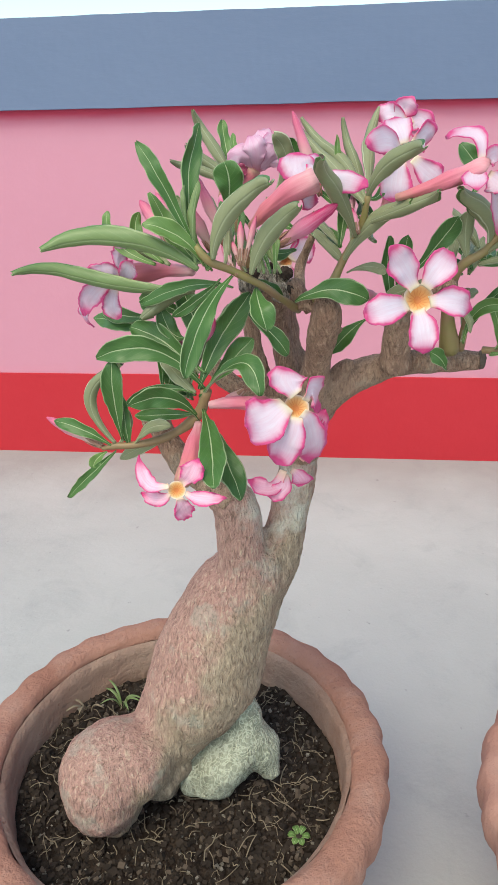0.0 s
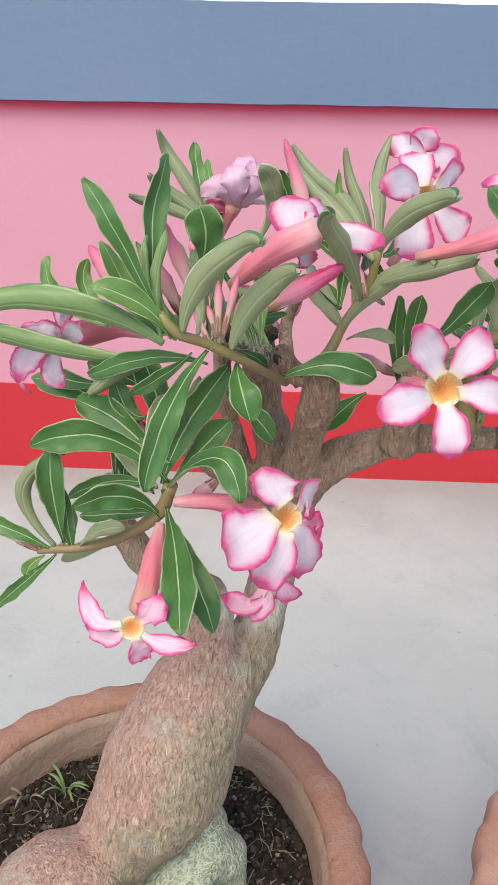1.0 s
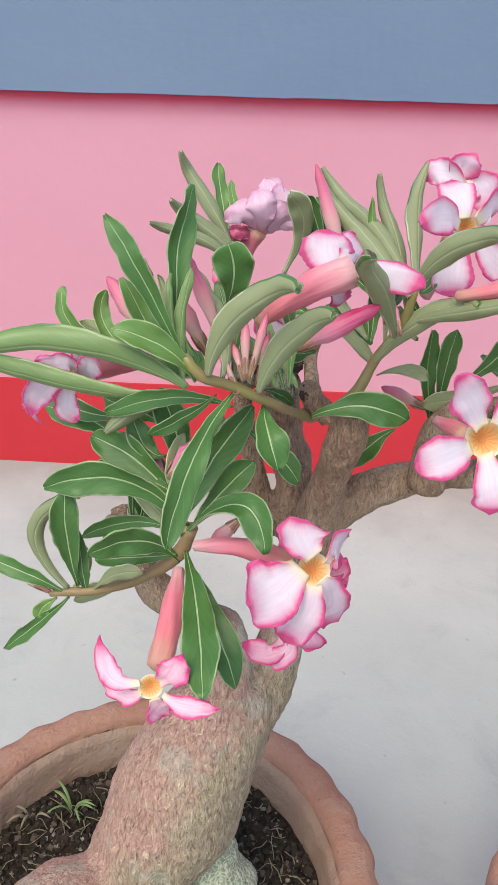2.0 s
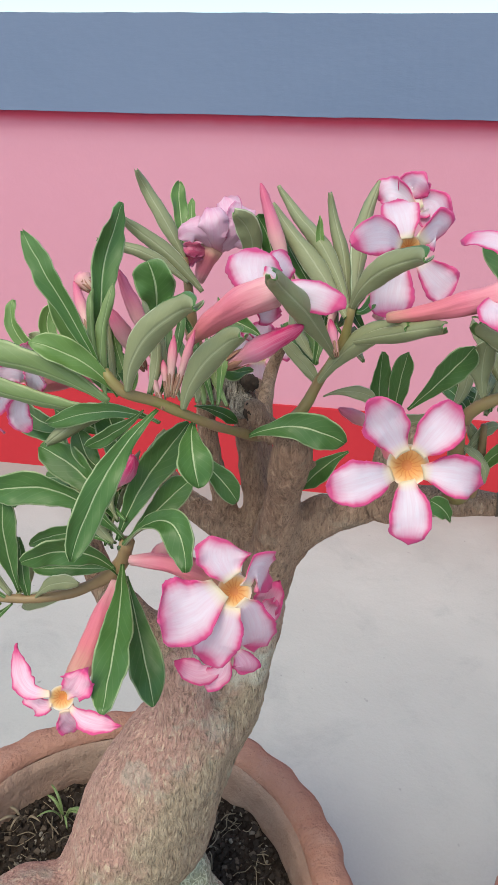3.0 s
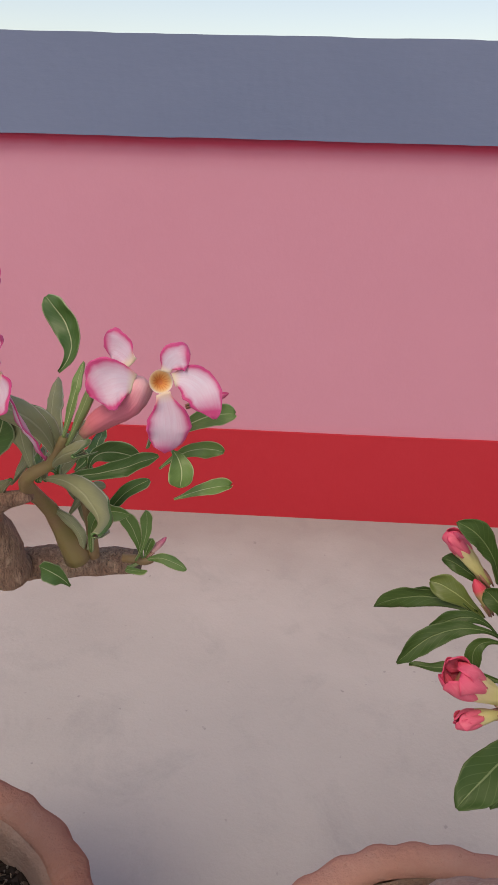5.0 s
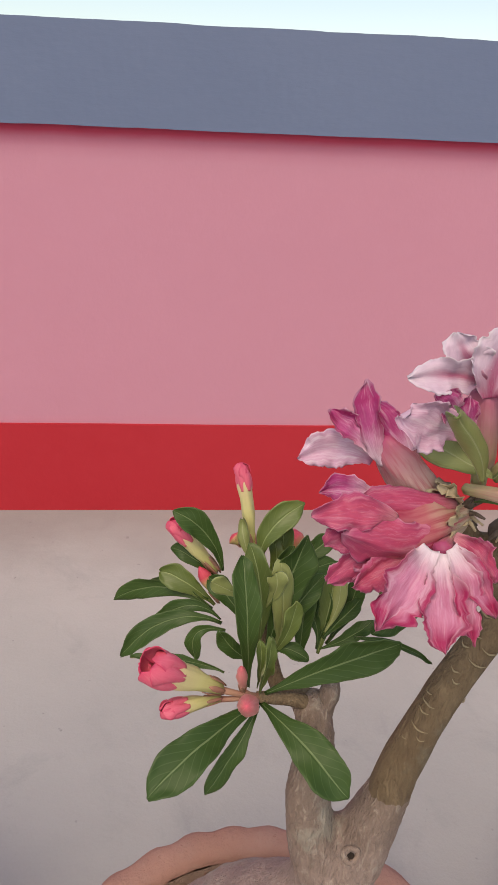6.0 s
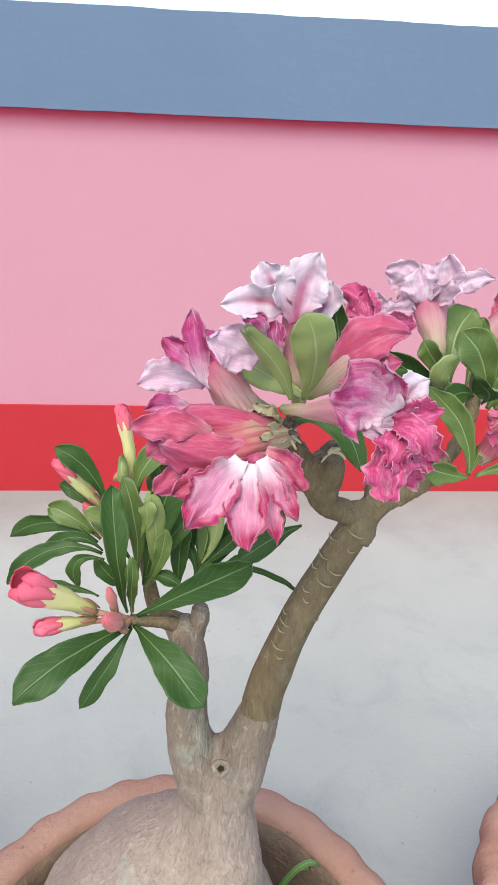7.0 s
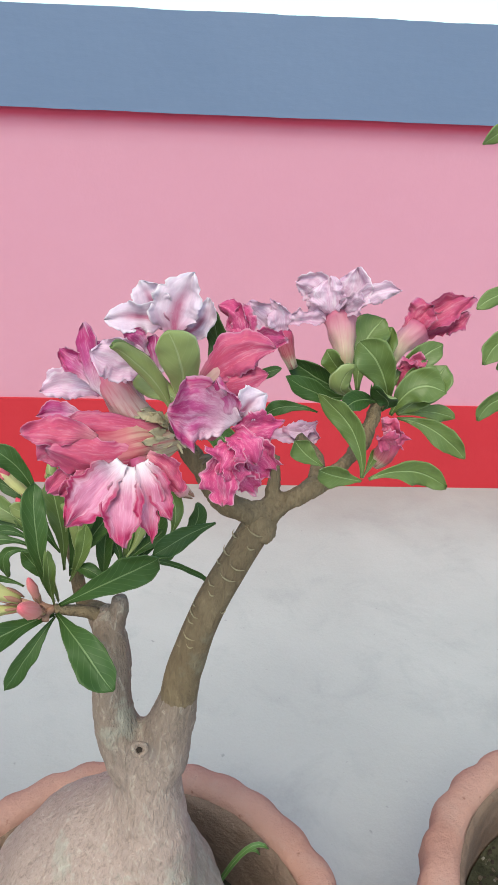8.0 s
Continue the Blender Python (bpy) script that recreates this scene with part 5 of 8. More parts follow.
leaf(adenium_a, (0.397, 0.580, 0.577), (0.394, 0.580, 0.589), (0.394, 0.582, 0.600), 0.0086, (0.324, -0.937, 0.135), 0.6, 0)
leaf(adenium_a, (0.434, 0.610, 0.651), (0.419, 0.615, 0.657), (0.402, 0.620, 0.660), 0.0146, (-0.190, -0.917, 0.351), 0.6, 0)
leaf(adenium_a, (0.442, 0.600, 0.625), (0.440, 0.605, 0.649), (0.431, 0.612, 0.669), 0.0170, (0.162, -0.941, 0.297), 0.5, 0)
leaf(adenium_a, (0.403, 0.630, 0.631), (0.391, 0.640, 0.638), (0.357, 0.660, 0.637), 0.0162, (-0.453, -0.774, 0.443), 0.5, 0)
leaf(adenium_a, (0.408, 0.630, 0.646), (0.386, 0.640, 0.644), (0.368, 0.655, 0.646), 0.0145, (-0.503, -0.800, 0.328), 0.5, 0)
leaf(adenium_a, (0.441, 0.590, 0.606), (0.430, 0.600, 0.606), (0.420, 0.605, 0.616), 0.0114, (-0.250, -0.743, 0.621), 0.5, 0)
leaf(adenium_a, (0.481, 0.588, 0.673), (0.483, 0.575, 0.666), (0.488, 0.566, 0.653), 0.0165, (0.20, -0.72, 0.66), 0.5, 0)
leaf(adenium_a, (0.473, 0.600, 0.656), (0.488, 0.600, 0.643), (0.499, 0.600, 0.630), 0.0133, (0.373, -0.850, 0.372), 0.5, 0)
leaf(adenium_a, (0.503, 0.606, 0.661), (0.524, 0.602, 0.669), (0.546, 0.602, 0.663), 0.0165, (-0.107, -0.848, 0.519), 0.5, 0)
leaf(adenium_a, (0.548, 0.640, 0.642), (0.537, 0.640, 0.633), (0.525, 0.640, 0.619), 0.0128, (-0.190, -0.963, 0.193), 0.5, 0)
leaf(adenium_a, (0.544, 0.612, 0.721), (0.554, 0.600, 0.739), (0.575, 0.588, 0.747), 0.0132, (0.485, 0.848, 0.213), 1.1, 0.1, kind="roll")
leaf(adenium_a, (0.531, 0.624, 0.682), (0.549, 0.610, 0.708), (0.568, 0.600, 0.716), 0.0118, (0.449, 0.883, 0.135), 1.1, 0, kind="roll")
leaf(adenium_a, (0.541, 0.617, 0.704), (0.563, 0.595, 0.716), (0.581, 0.575, 0.725), 0.0092, (0.733, 0.679, -0.028), 1.1, 0.08, kind="roll")
leaf(adenium_a, (0.542, 0.612, 0.717), (0.524, 0.635, 0.737), (0.506, 0.658, 0.751), 0.0123, (0.187, 0.723, -0.665), 1.1, 0.05, kind="roll")
leaf(adenium_a, (0.543, 0.613, 0.719), (0.527, 0.648, 0.742), (0.507, 0.680, 0.752), 0.0105, (0.246, 0.598, -0.763), 1.1, 0.05, kind="roll")
leaf(adenium_a, (0.543, 0.617, 0.708), (0.538, 0.645, 0.737), (0.530, 0.660, 0.752), 0.0091, (-0.031, 0.776, -0.630), 1.1, 0, kind="roll")
leaf(adenium_a, (0.545, 0.613, 0.721), (0.546, 0.640, 0.746), (0.549, 0.660, 0.760), 0.0101, (-0.392, 0.659, -0.642), 1.1, 0, kind="roll")
leaf(adenium_a, (0.538, 0.616, 0.698), (0.527, 0.583, 0.725), (0.514, 0.566, 0.741), 0.0128, (-0.594, 0.780, 0.198), 1.1, 0.1, kind="roll")
leaf(adenium_a, (0.541, 0.620, 0.707), (0.518, 0.650, 0.730), (0.503, 0.670, 0.751), 0.0107, (-0.147, -0.717, 0.682), 0.5, 0)
leaf(adenium_a, (0.546, 0.613, 0.719), (0.553, 0.620, 0.724), (0.558, 0.640, 0.737), 0.0056, (0.382, -0.620, 0.686), 0.5, 0, kind="strap")
leaf(adenium_a, (0.532, 0.626, 0.680), (0.524, 0.630, 0.689), (0.512, 0.635, 0.700), 0.0069, (-0.055, 0.895, -0.443), 0.6, 0, kind="strap")
leaf(adenium_a, (0.534, 0.630, 0.674), (0.547, 0.630, 0.678), (0.559, 0.630, 0.675), 0.0075, (0.013, 0.934, -0.357), 0.6, 0)
leaf(adenium_a, (0.460, 0.660, 0.729), (0.448, 0.665, 0.748), (0.433, 0.671, 0.768), 0.0100, (-0.193, 0.902, -0.386), 1.1, 0.06, kind="roll")
leaf(adenium_a, (0.460, 0.665, 0.729), (0.454, 0.675, 0.747), (0.451, 0.685, 0.763), 0.0104, (0.257, -0.803, 0.538), 0.6, 0, True)
leaf(adenium_a, (0.464, 0.665, 0.738), (0.460, 0.675, 0.747), (0.458, 0.685, 0.756), 0.0048, (0.232, -0.617, 0.752), 0.6, 0, True, kind="strap")
leaf(adenium_a, (0.471, 0.650, 0.716), (0.452, 0.650, 0.735), (0.433, 0.650, 0.746), 0.0106, (-0.223, 0.934, -0.280), 1.1, 0, kind="roll")
leaf(adenium_a, (0.465, 0.645, 0.721), (0.445, 0.640, 0.735), (0.426, 0.640, 0.737), 0.0077, (-0.223, 0.944, -0.245), 1.1, 0, kind="roll")
leaf(adenium_a, (0.464, 0.590, 0.717), (0.467, 0.585, 0.730), (0.465, 0.582, 0.742), 0.0191, (0.415, -0.866, -0.280), 0.45, 0)
leaf(adenium_a, (0.452, 0.572, 0.691), (0.440, 0.580, 0.698), (0.423, 0.585, 0.727), 0.0135, (0.305, -0.794, 0.525), 0.55, 0, True)
leaf(adenium_a, (0.453, 0.572, 0.689), (0.443, 0.565, 0.704), (0.423, 0.560, 0.713), 0.0129, (0.536, -0.804, 0.258), 0.7, 0, True)
leaf(adenium_a, (0.502, 0.640, 0.698), (0.493, 0.645, 0.702), (0.478, 0.650, 0.705), 0.0099, (-0.225, -0.859, 0.461), 0.5, 0)
leaf(adenium_a, (0.503, 0.650, 0.718), (0.503, 0.660, 0.735), (0.495, 0.660, 0.751), 0.0116, (0.176, -0.929, 0.325), 0.5, 0)
leaf(adenium_a, (0.512, 0.655, 0.717), (0.510, 0.660, 0.733), (0.505, 0.665, 0.753), 0.0110, (0.171, -0.941, 0.293), 0.5, 0)
leaf(adenium_a, (0.487, 0.650, 0.717), (0.495, 0.650, 0.739), (0.488, 0.640, 0.754), 0.0133, (-0.257, 0.933, 0.253), 0.6, 0)
leaf(adenium_a, (0.478, 0.640, 0.696), (0.487, 0.620, 0.689), (0.503, 0.610, 0.691), 0.0083, (-0.429, -0.483, 0.763), 0.5, 0)
leaf(adenium_a, (0.464, 0.600, 0.694), (0.463, 0.610, 0.704), (0.457, 0.620, 0.719), 0.0091, (0.288, -0.708, 0.645), 0.5, 0)
leaf(adenium_a, (0.464, 0.580, 0.688), (0.465, 0.590, 0.700), (0.462, 0.595, 0.713), 0.0057, (-0.362, 0.789, -0.497), 0.6, 0, kind="strap")
leaf(adenium_a, (0.479, 0.600, 0.676), (0.487, 0.610, 0.670), (0.495, 0.620, 0.661), 0.0066, (0.814, -0.577, 0.063), 0.5, 0)
leaf(adenium_a, (0.461, 0.580, 0.680), (0.448, 0.585, 0.668), (0.430, 0.590, 0.656), 0.0079, (-0.258, -0.964, -0.073), 0.5, 0)
leaf(adenium_a, (0.468, 0.580, 0.675), (0.443, 0.590, 0.674), (0.409, 0.600, 0.661), 0.0095, (-0.371, -0.875, 0.312), 0.5, 0)
leaf(adenium_a, (0.449, 0.585, 0.622), (0.423, 0.600, 0.629), (0.396, 0.615, 0.624), 0.0128, (-0.314, -0.607, 0.730), 0.5, 0)
leaf(adenium_a, (0.445, 0.585, 0.622), (0.440, 0.590, 0.636), (0.445, 0.600, 0.653), 0.0080, (-0.403, 0.826, -0.393), 0.6, 0)
leaf(adenium_a, (0.442, 0.585, 0.609), (0.429, 0.590, 0.620), (0.421, 0.595, 0.630), 0.0088, (-0.296, 0.711, -0.637), 0.6, 0, kind="strap")
leaf(adenium_a, (0.441, 0.585, 0.609), (0.419, 0.590, 0.609), (0.394, 0.595, 0.596), 0.0099, (-0.306, -0.830, 0.466), 0.55, 0)
leaf(adenium_a, (0.442, 0.584, 0.596), (0.426, 0.580, 0.596), (0.405, 0.575, 0.597), 0.0103, (0.215, -0.786, 0.579), 0.55, 0)
leaf(adenium_a, (0.435, 0.600, 0.640), (0.425, 0.605, 0.642), (0.418, 0.610, 0.656), 0.0133, (0.215, -0.706, 0.675), 0.5, 0)
leaf(adenium_a, (0.422, 0.590, 0.576), (0.406, 0.590, 0.570), (0.388, 0.590, 0.560), 0.0094, (0.190, 0.899, -0.395), 0.6, 0)
leaf(adenium_a, (0.566, 0.640, 0.644), (0.561, 0.640, 0.668), (0.559, 0.640, 0.695), 0.0110, (0.097, -0.995, 0.012), 0.5, 0)
leaf(adenium_a, (0.567, 0.640, 0.650), (0.569, 0.640, 0.675), (0.572, 0.640, 0.696), 0.0114, (-0.017, -1.000, 0.002), 0.5, 0)
leaf(adenium_a, (0.573, 0.620, 0.675), (0.586, 0.612, 0.694), (0.595, 0.605, 0.710), 0.0138, (-0.379, -0.912, -0.155), 0.5, 0)
leaf(adenium_a, (0.592, 0.610, 0.680), (0.577, 0.625, 0.667), (0.560, 0.635, 0.658), 0.0114, (0.658, 0.748, -0.090), 0.6, 0)
leaf(adenium_a, (0.590, 0.615, 0.675), (0.596, 0.620, 0.685), (0.599, 0.630, 0.695), 0.0071, (-0.045, 0.804, -0.593), 0.6, 0)
leaf(adenium_a, (0.614, 0.604, 0.694), (0.607, 0.592, 0.716), (0.586, 0.585, 0.723), 0.0122, (-0.603, 0.795, -0.068), 1.1, 0, kind="roll")
leaf(adenium_a, (0.615, 0.604, 0.694), (0.611, 0.600, 0.709), (0.596, 0.595, 0.715), 0.0115, (-0.356, 0.931, 0.084), 1.1, 0, kind="roll")
leaf(adenium_a, (0.603, 0.608, 0.685), (0.600, 0.608, 0.698), (0.600, 0.605, 0.713), 0.0119, (-0.045, 0.994, 0.102), 0.6, 0)
leaf(adenium_a, (0.613, 0.604, 0.690), (0.627, 0.580, 0.707), (0.645, 0.560, 0.718), 0.0078, (0.787, 0.614, 0.061), 1.1, 0, kind="roll")
leaf(adenium_a, (0.609, 0.606, 0.683), (0.631, 0.580, 0.692), (0.647, 0.556, 0.686), 0.0102, (0.714, 0.513, -0.477), 1.1, 0.08, kind="roll")
leaf(adenium_a, (0.620, 0.600, 0.701), (0.628, 0.602, 0.718), (0.633, 0.605, 0.732), 0.0056, (0.112, 0.972, -0.204), 1.1, 0, True, kind="roll")
leaf(adenium_a, (0.619, 0.600, 0.704), (0.621, 0.610, 0.716), (0.623, 0.620, 0.729), 0.0039, (-0.016, -0.781, 0.624), 0.6, 0, True, kind="strap")
leaf(adenium_a, (0.610, 0.610, 0.682), (0.629, 0.612, 0.684), (0.653, 0.615, 0.691), 0.0087, (0.028, -0.923, 0.384), 0.7, 0)
leaf(adenium_a, (0.622, 0.620, 0.681), (0.627, 0.625, 0.687), (0.642, 0.630, 0.683), 0.0111, (0.375, -0.825, 0.423), 0.5, 0)
leaf(adenium_a, (0.606, 0.640, 0.717), (0.611, 0.645, 0.731), (0.600, 0.650, 0.747), 0.0134, (-0.046, -0.951, 0.306), 0.6, 0)
leaf(adenium_a, (0.613, 0.645, 0.625), (0.619, 0.640, 0.648), (0.635, 0.635, 0.652), 0.0106, (-0.439, -0.898, 0.018), 0.6, 0, True)
leaf(adenium_a, (0.611, 0.645, 0.626), (0.612, 0.645, 0.644), (0.600, 0.645, 0.666), 0.0055, (-0.091, 0.996, -0.024), 0.6, 0, kind="strap")
leaf(adenium_a, (0.614, 0.645, 0.631), (0.626, 0.645, 0.652), (0.642, 0.645, 0.665), 0.0080, (-0.248, -0.948, 0.201), 0.6, 0)
leaf(adenium_a, (0.599, 0.640, 0.645), (0.593, 0.640, 0.654), (0.582, 0.640, 0.659), 0.0060, (-0.215, 0.937, -0.276), 0.6, 0, kind="strap")
leaf(adenium_a, (0.602, 0.640, 0.642), (0.612, 0.645, 0.656), (0.620, 0.650, 0.658), 0.0078, (-0.066, 0.874, -0.482), 0.6, 0)
leaf(adenium_a, (0.599, 0.635, 0.654), (0.610, 0.630, 0.648), (0.614, 0.630, 0.636), 0.0052, (-0.071, 0.941, -0.332), 0.6, 0, kind="strap")
leaf(adenium_a, (0.637, 0.648, 0.620), (0.634, 0.645, 0.637), (0.628, 0.642, 0.651), 0.0088, (0.100, -0.982, -0.159), 0.6, 0, True)
leaf(adenium_a, (0.638, 0.648, 0.619), (0.647, 0.646, 0.622), (0.659, 0.644, 0.618), 0.0068, (-0.140, -0.870, 0.472), 0.7, 0, True)
leaf(adenium_a, (0.636, 0.648, 0.618), (0.631, 0.640, 0.619), (0.642, 0.635, 0.622), 0.0042, (-0.810, -0.235, 0.537), 0.5, 0, True)
leaf(adenium_a, (0.638, 0.648, 0.620), (0.640, 0.648, 0.627), (0.642, 0.648, 0.632), 0.0062, (-0.233, -0.970, 0.064), 0.7, 0, True)
bud(adenium_a, (0.639, 0.648, 0.621), (0.649, 0.648, 0.633), 0.0017, BUD_PINK, 0.62)
leaf(adenium_a, (0.602, 0.640, 0.608), (0.597, 0.636, 0.617), (0.590, 0.634, 0.622), 0.0120, (0.512, -0.856, 0.073), 0.5, 0)
leaf(adenium_a, (0.455, 0.590, 0.683), (0.445, 0.600, 0.695), (0.440, 0.607, 0.709), 0.0051, (0.262, -0.730, 0.631), 0.6, 0, True, kind="strap")
leaf(adenium_a, (0.491, 0.590, 0.681), (0.491, 0.600, 0.700), (0.491, 0.621, 0.717), 0.0041, (-0.296, 0.723, -0.624), 0.6, 0, kind="strap")
leaf(adenium_a, (0.452, 0.590, 0.683), (0.446, 0.600, 0.692), (0.424, 0.630, 0.695), 0.0066, (-0.102, -0.349, 0.931), 0.6, 0, kind="strap")
leaf(adenium_a, (0.485, 0.590, 0.681), (0.479, 0.600, 0.692), (0.465, 0.627, 0.698), 0.0060, (0.029, 0.416, -0.909), 0.6, 0, True, kind="strap")
leaf(adenium_a, (0.489, 0.590, 0.681), (0.482, 0.600, 0.697), (0.470, 0.620, 0.711), 0.0042, (0.105, -0.658, 0.746), 0.6, 0, kind="strap")
leaf(adenium_a, (0.468, 0.590, 0.682), (0.463, 0.600, 0.705), (0.447, 0.621, 0.724), 0.0042, (-0.234, 0.717, -0.656), 0.6, 0, kind="strap")
leaf(adenium_a, (0.491, 0.590, 0.681), (0.491, 0.600, 0.703), (0.485, 0.620, 0.721), 0.0050, (0.254, -0.755, 0.605), 0.6, 0, True, kind="strap")
leaf(adenium_a, (0.475, 0.590, 0.682), (0.469, 0.600, 0.690), (0.459, 0.629, 0.692), 0.0034, (-0.075, 0.224, -0.972), 0.6, 0, kind="strap")
leaf(adenium_a, (0.445, 0.590, 0.683), (0.444, 0.600, 0.694), (0.437, 0.619, 0.703), 0.0049, (0.349, -0.450, 0.822), 0.6, 0, kind="strap")
leaf(adenium_a, (0.495, 0.590, 0.681), (0.487, 0.600, 0.693), (0.478, 0.624, 0.702), 0.0041, (-0.032, 0.514, -0.857), 0.6, 0, True, kind="strap")
leaf(adenium_a, (0.462, 0.590, 0.683), (0.462, 0.600, 0.694), (0.453, 0.632, 0.699), 0.0040, (0.334, -0.287, 0.898), 0.6, 0, kind="strap")
leaf(adenium_a, (0.446, 0.590, 0.683), (0.440, 0.600, 0.703), (0.432, 0.612, 0.722), 0.0043, (-0.351, 0.753, -0.557), 0.6, 0, kind="strap")
leaf(adenium_a, (0.452, 0.590, 0.683), (0.449, 0.600, 0.689), (0.433, 0.632, 0.688), 0.0071, (0.061, -0.092, 0.994), 0.6, 0, True, kind="strap")
leaf(adenium_a, (0.482, 0.590, 0.682), (0.483, 0.600, 0.688), (0.480, 0.634, 0.686), 0.0058, (-0.534, 0.060, -0.843), 0.6, 0, kind="strap")
leaf(adenium_a, (0.465, 0.590, 0.682), (0.470, 0.600, 0.700), (0.469, 0.614, 0.716), 0.0042, (0.376, -0.782, 0.498), 0.6, 0, kind="strap")
leaf(adenium_a, (0.536, 0.630, 0.711), (0.529, 0.645, 0.731), (0.526, 0.650, 0.754), 0.0046, (0.094, -0.893, 0.440), 0.6, 0, True, kind="strap")
leaf(adenium_a, (0.528, 0.630, 0.692), (0.519, 0.645, 0.701), (0.512, 0.679, 0.706), 0.0061, (0.155, 0.301, -0.941), 0.6, 0, kind="strap")
leaf(adenium_a, (0.529, 0.630, 0.712), (0.519, 0.645, 0.719), (0.507, 0.654, 0.727), 0.0047, (-0.300, -0.679, 0.670), 0.6, 0, kind="strap")
leaf(adenium_a, (0.538, 0.630, 0.708), (0.544, 0.645, 0.714), (0.548, 0.673, 0.719), 0.0059, (-0.518, 0.329, -0.789), 0.6, 0, True, kind="strap")
leaf(adenium_a, (0.553, 0.630, 0.703), (0.543, 0.645, 0.713), (0.538, 0.663, 0.724), 0.0058, (-0.179, -0.601, 0.779), 0.6, 0, kind="strap")
leaf(adenium_a, (0.551, 0.630, 0.693), (0.547, 0.645, 0.697), (0.546, 0.657, 0.702), 0.0051, (0.074, 0.337, -0.939), 0.6, 0, kind="strap")
leaf(adenium_a, (0.530, 0.630, 0.690), (0.523, 0.645, 0.694), (0.509, 0.667, 0.697), 0.0099, (-0.477, -0.413, 0.776), 0.6, 0, True, kind="strap")
leaf(adenium_a, (0.536, 0.630, 0.690), (0.536, 0.645, 0.708), (0.533, 0.665, 0.726), 0.0045, (-0.112, 0.710, -0.695), 0.6, 0, kind="strap")
leaf(adenium_a, (0.529, 0.630, 0.690), (0.532, 0.645, 0.711), (0.535, 0.670, 0.730), 0.0087, (0.205, -0.713, 0.671), 0.6, 0, kind="strap")
leaf(adenium_a, (0.436, 0.590, 0.604), (0.435, 0.600, 0.619), (0.427, 0.618, 0.629), 0.0109, (0.333, -0.556, 0.762), 0.6, 0)
leaf(adenium_a, (0.445, 0.590, 0.618), (0.455, 0.600, 0.639), (0.461, 0.611, 0.659), 0.0094, (-0.312, 0.887, -0.340), 0.6, 0)
leaf(adenium_a, (0.422, 0.590, 0.600), (0.419, 0.600, 0.603), (0.411, 0.629, 0.594), 0.0093, (0.403, 0.252, 0.880), 0.6, 0)
leaf(adenium_a, (0.439, 0.590, 0.603), (0.431, 0.600, 0.604), (0.416, 0.610, 0.604), 0.0098, (0.301, 0.380, -0.875), 0.6, 0)
leaf(adenium_a, (0.422, 0.590, 0.603), (0.426, 0.600, 0.622), (0.416, 0.636, 0.628), 0.0071, (0.419, -0.393, 0.819), 0.6, 0)
leaf(adenium_a, (0.438, 0.590, 0.612), (0.444, 0.600, 0.630), (0.443, 0.626, 0.639), 0.0054, (-0.436, 0.583, -0.686), 0.6, 0)
leaf(adenium_a, (0.420, 0.590, 0.606), (0.418, 0.600, 0.624), (0.411, 0.614, 0.641), 0.0080, (0.415, -0.696, 0.586), 0.6, 0)
leaf(adenium_a, (0.440, 0.590, 0.610), (0.428, 0.600, 0.626), (0.409, 0.613, 0.641), 0.0080, (-0.236, 0.667, -0.707), 0.6, 0)
leaf(adenium_a, (0.609, 0.620, 0.677), (0.606, 0.630, 0.680), (0.602, 0.659, 0.677), 0.0047, (-0.437, -0.075, 0.896), 0.6, 0, kind="strap")
leaf(adenium_a, (0.601, 0.620, 0.679), (0.608, 0.630, 0.687), (0.616, 0.657, 0.690), 0.0065, (-0.403, 0.399, -0.824), 0.6, 0, kind="strap")
leaf(adenium_a, (0.600, 0.620, 0.674), (0.596, 0.630, 0.678), (0.587, 0.648, 0.679), 0.0074, (-0.482, -0.363, 0.798), 0.6, 0, kind="strap")
leaf(adenium_a, (0.603, 0.620, 0.675), (0.597, 0.630, 0.676), (0.590, 0.647, 0.676), 0.0058, (0.611, 0.330, -0.720), 0.6, 0, kind="strap")
leaf(adenium_a, (0.624, 0.620, 0.680), (0.616, 0.630, 0.683), (0.606, 0.650, 0.684), 0.0070, (-0.606, -0.468, 0.644), 0.6, 0, kind="strap")
leaf(adenium_a, (0.611, 0.620, 0.690), (0.605, 0.630, 0.702), (0.600, 0.655, 0.710), 0.0071, (0.242, 0.522, -0.818), 0.6, 0, kind="strap")
leaf(adenium_a, (0.616, 0.620, 0.680), (0.621, 0.630, 0.684), (0.621, 0.649, 0.686), 0.0077, (0.160, -0.246, 0.956), 0.6, 0, kind="strap")
leaf(adenium_a, (0.607, 0.620, 0.675), (0.612, 0.630, 0.684), (0.618, 0.643, 0.693), 0.0065, (-0.171, 0.651, -0.739), 0.6, 0, kind="strap")
leaf(adenium_a, (0.608, 0.620, 0.679), (0.600, 0.630, 0.680), (0.594, 0.656, 0.675), 0.0051, (-0.749, -0.226, 0.623), 0.6, 0, kind="strap")
leaf(adenium_a, (0.417, 0.610, 0.683), (0.392, 0.615, 0.696), (0.387, 0.620, 0.714), 0.0083, (0.078, -0.927, 0.366), 0.6, 0, True, kind="strap")
leaf(adenium_a, (0.422, 0.610, 0.684), (0.406, 0.615, 0.699), (0.407, 0.620, 0.713), 0.0083, (0.120, -0.914, 0.387), 0.6, 0, True, kind="strap")
leaf(adenium_a, (0.426, 0.610, 0.683), (0.408, 0.615, 0.692), (0.394, 0.620, 0.697), 0.0090, (0.145, 0.929, -0.341), 0.6, 0, kind="strap")
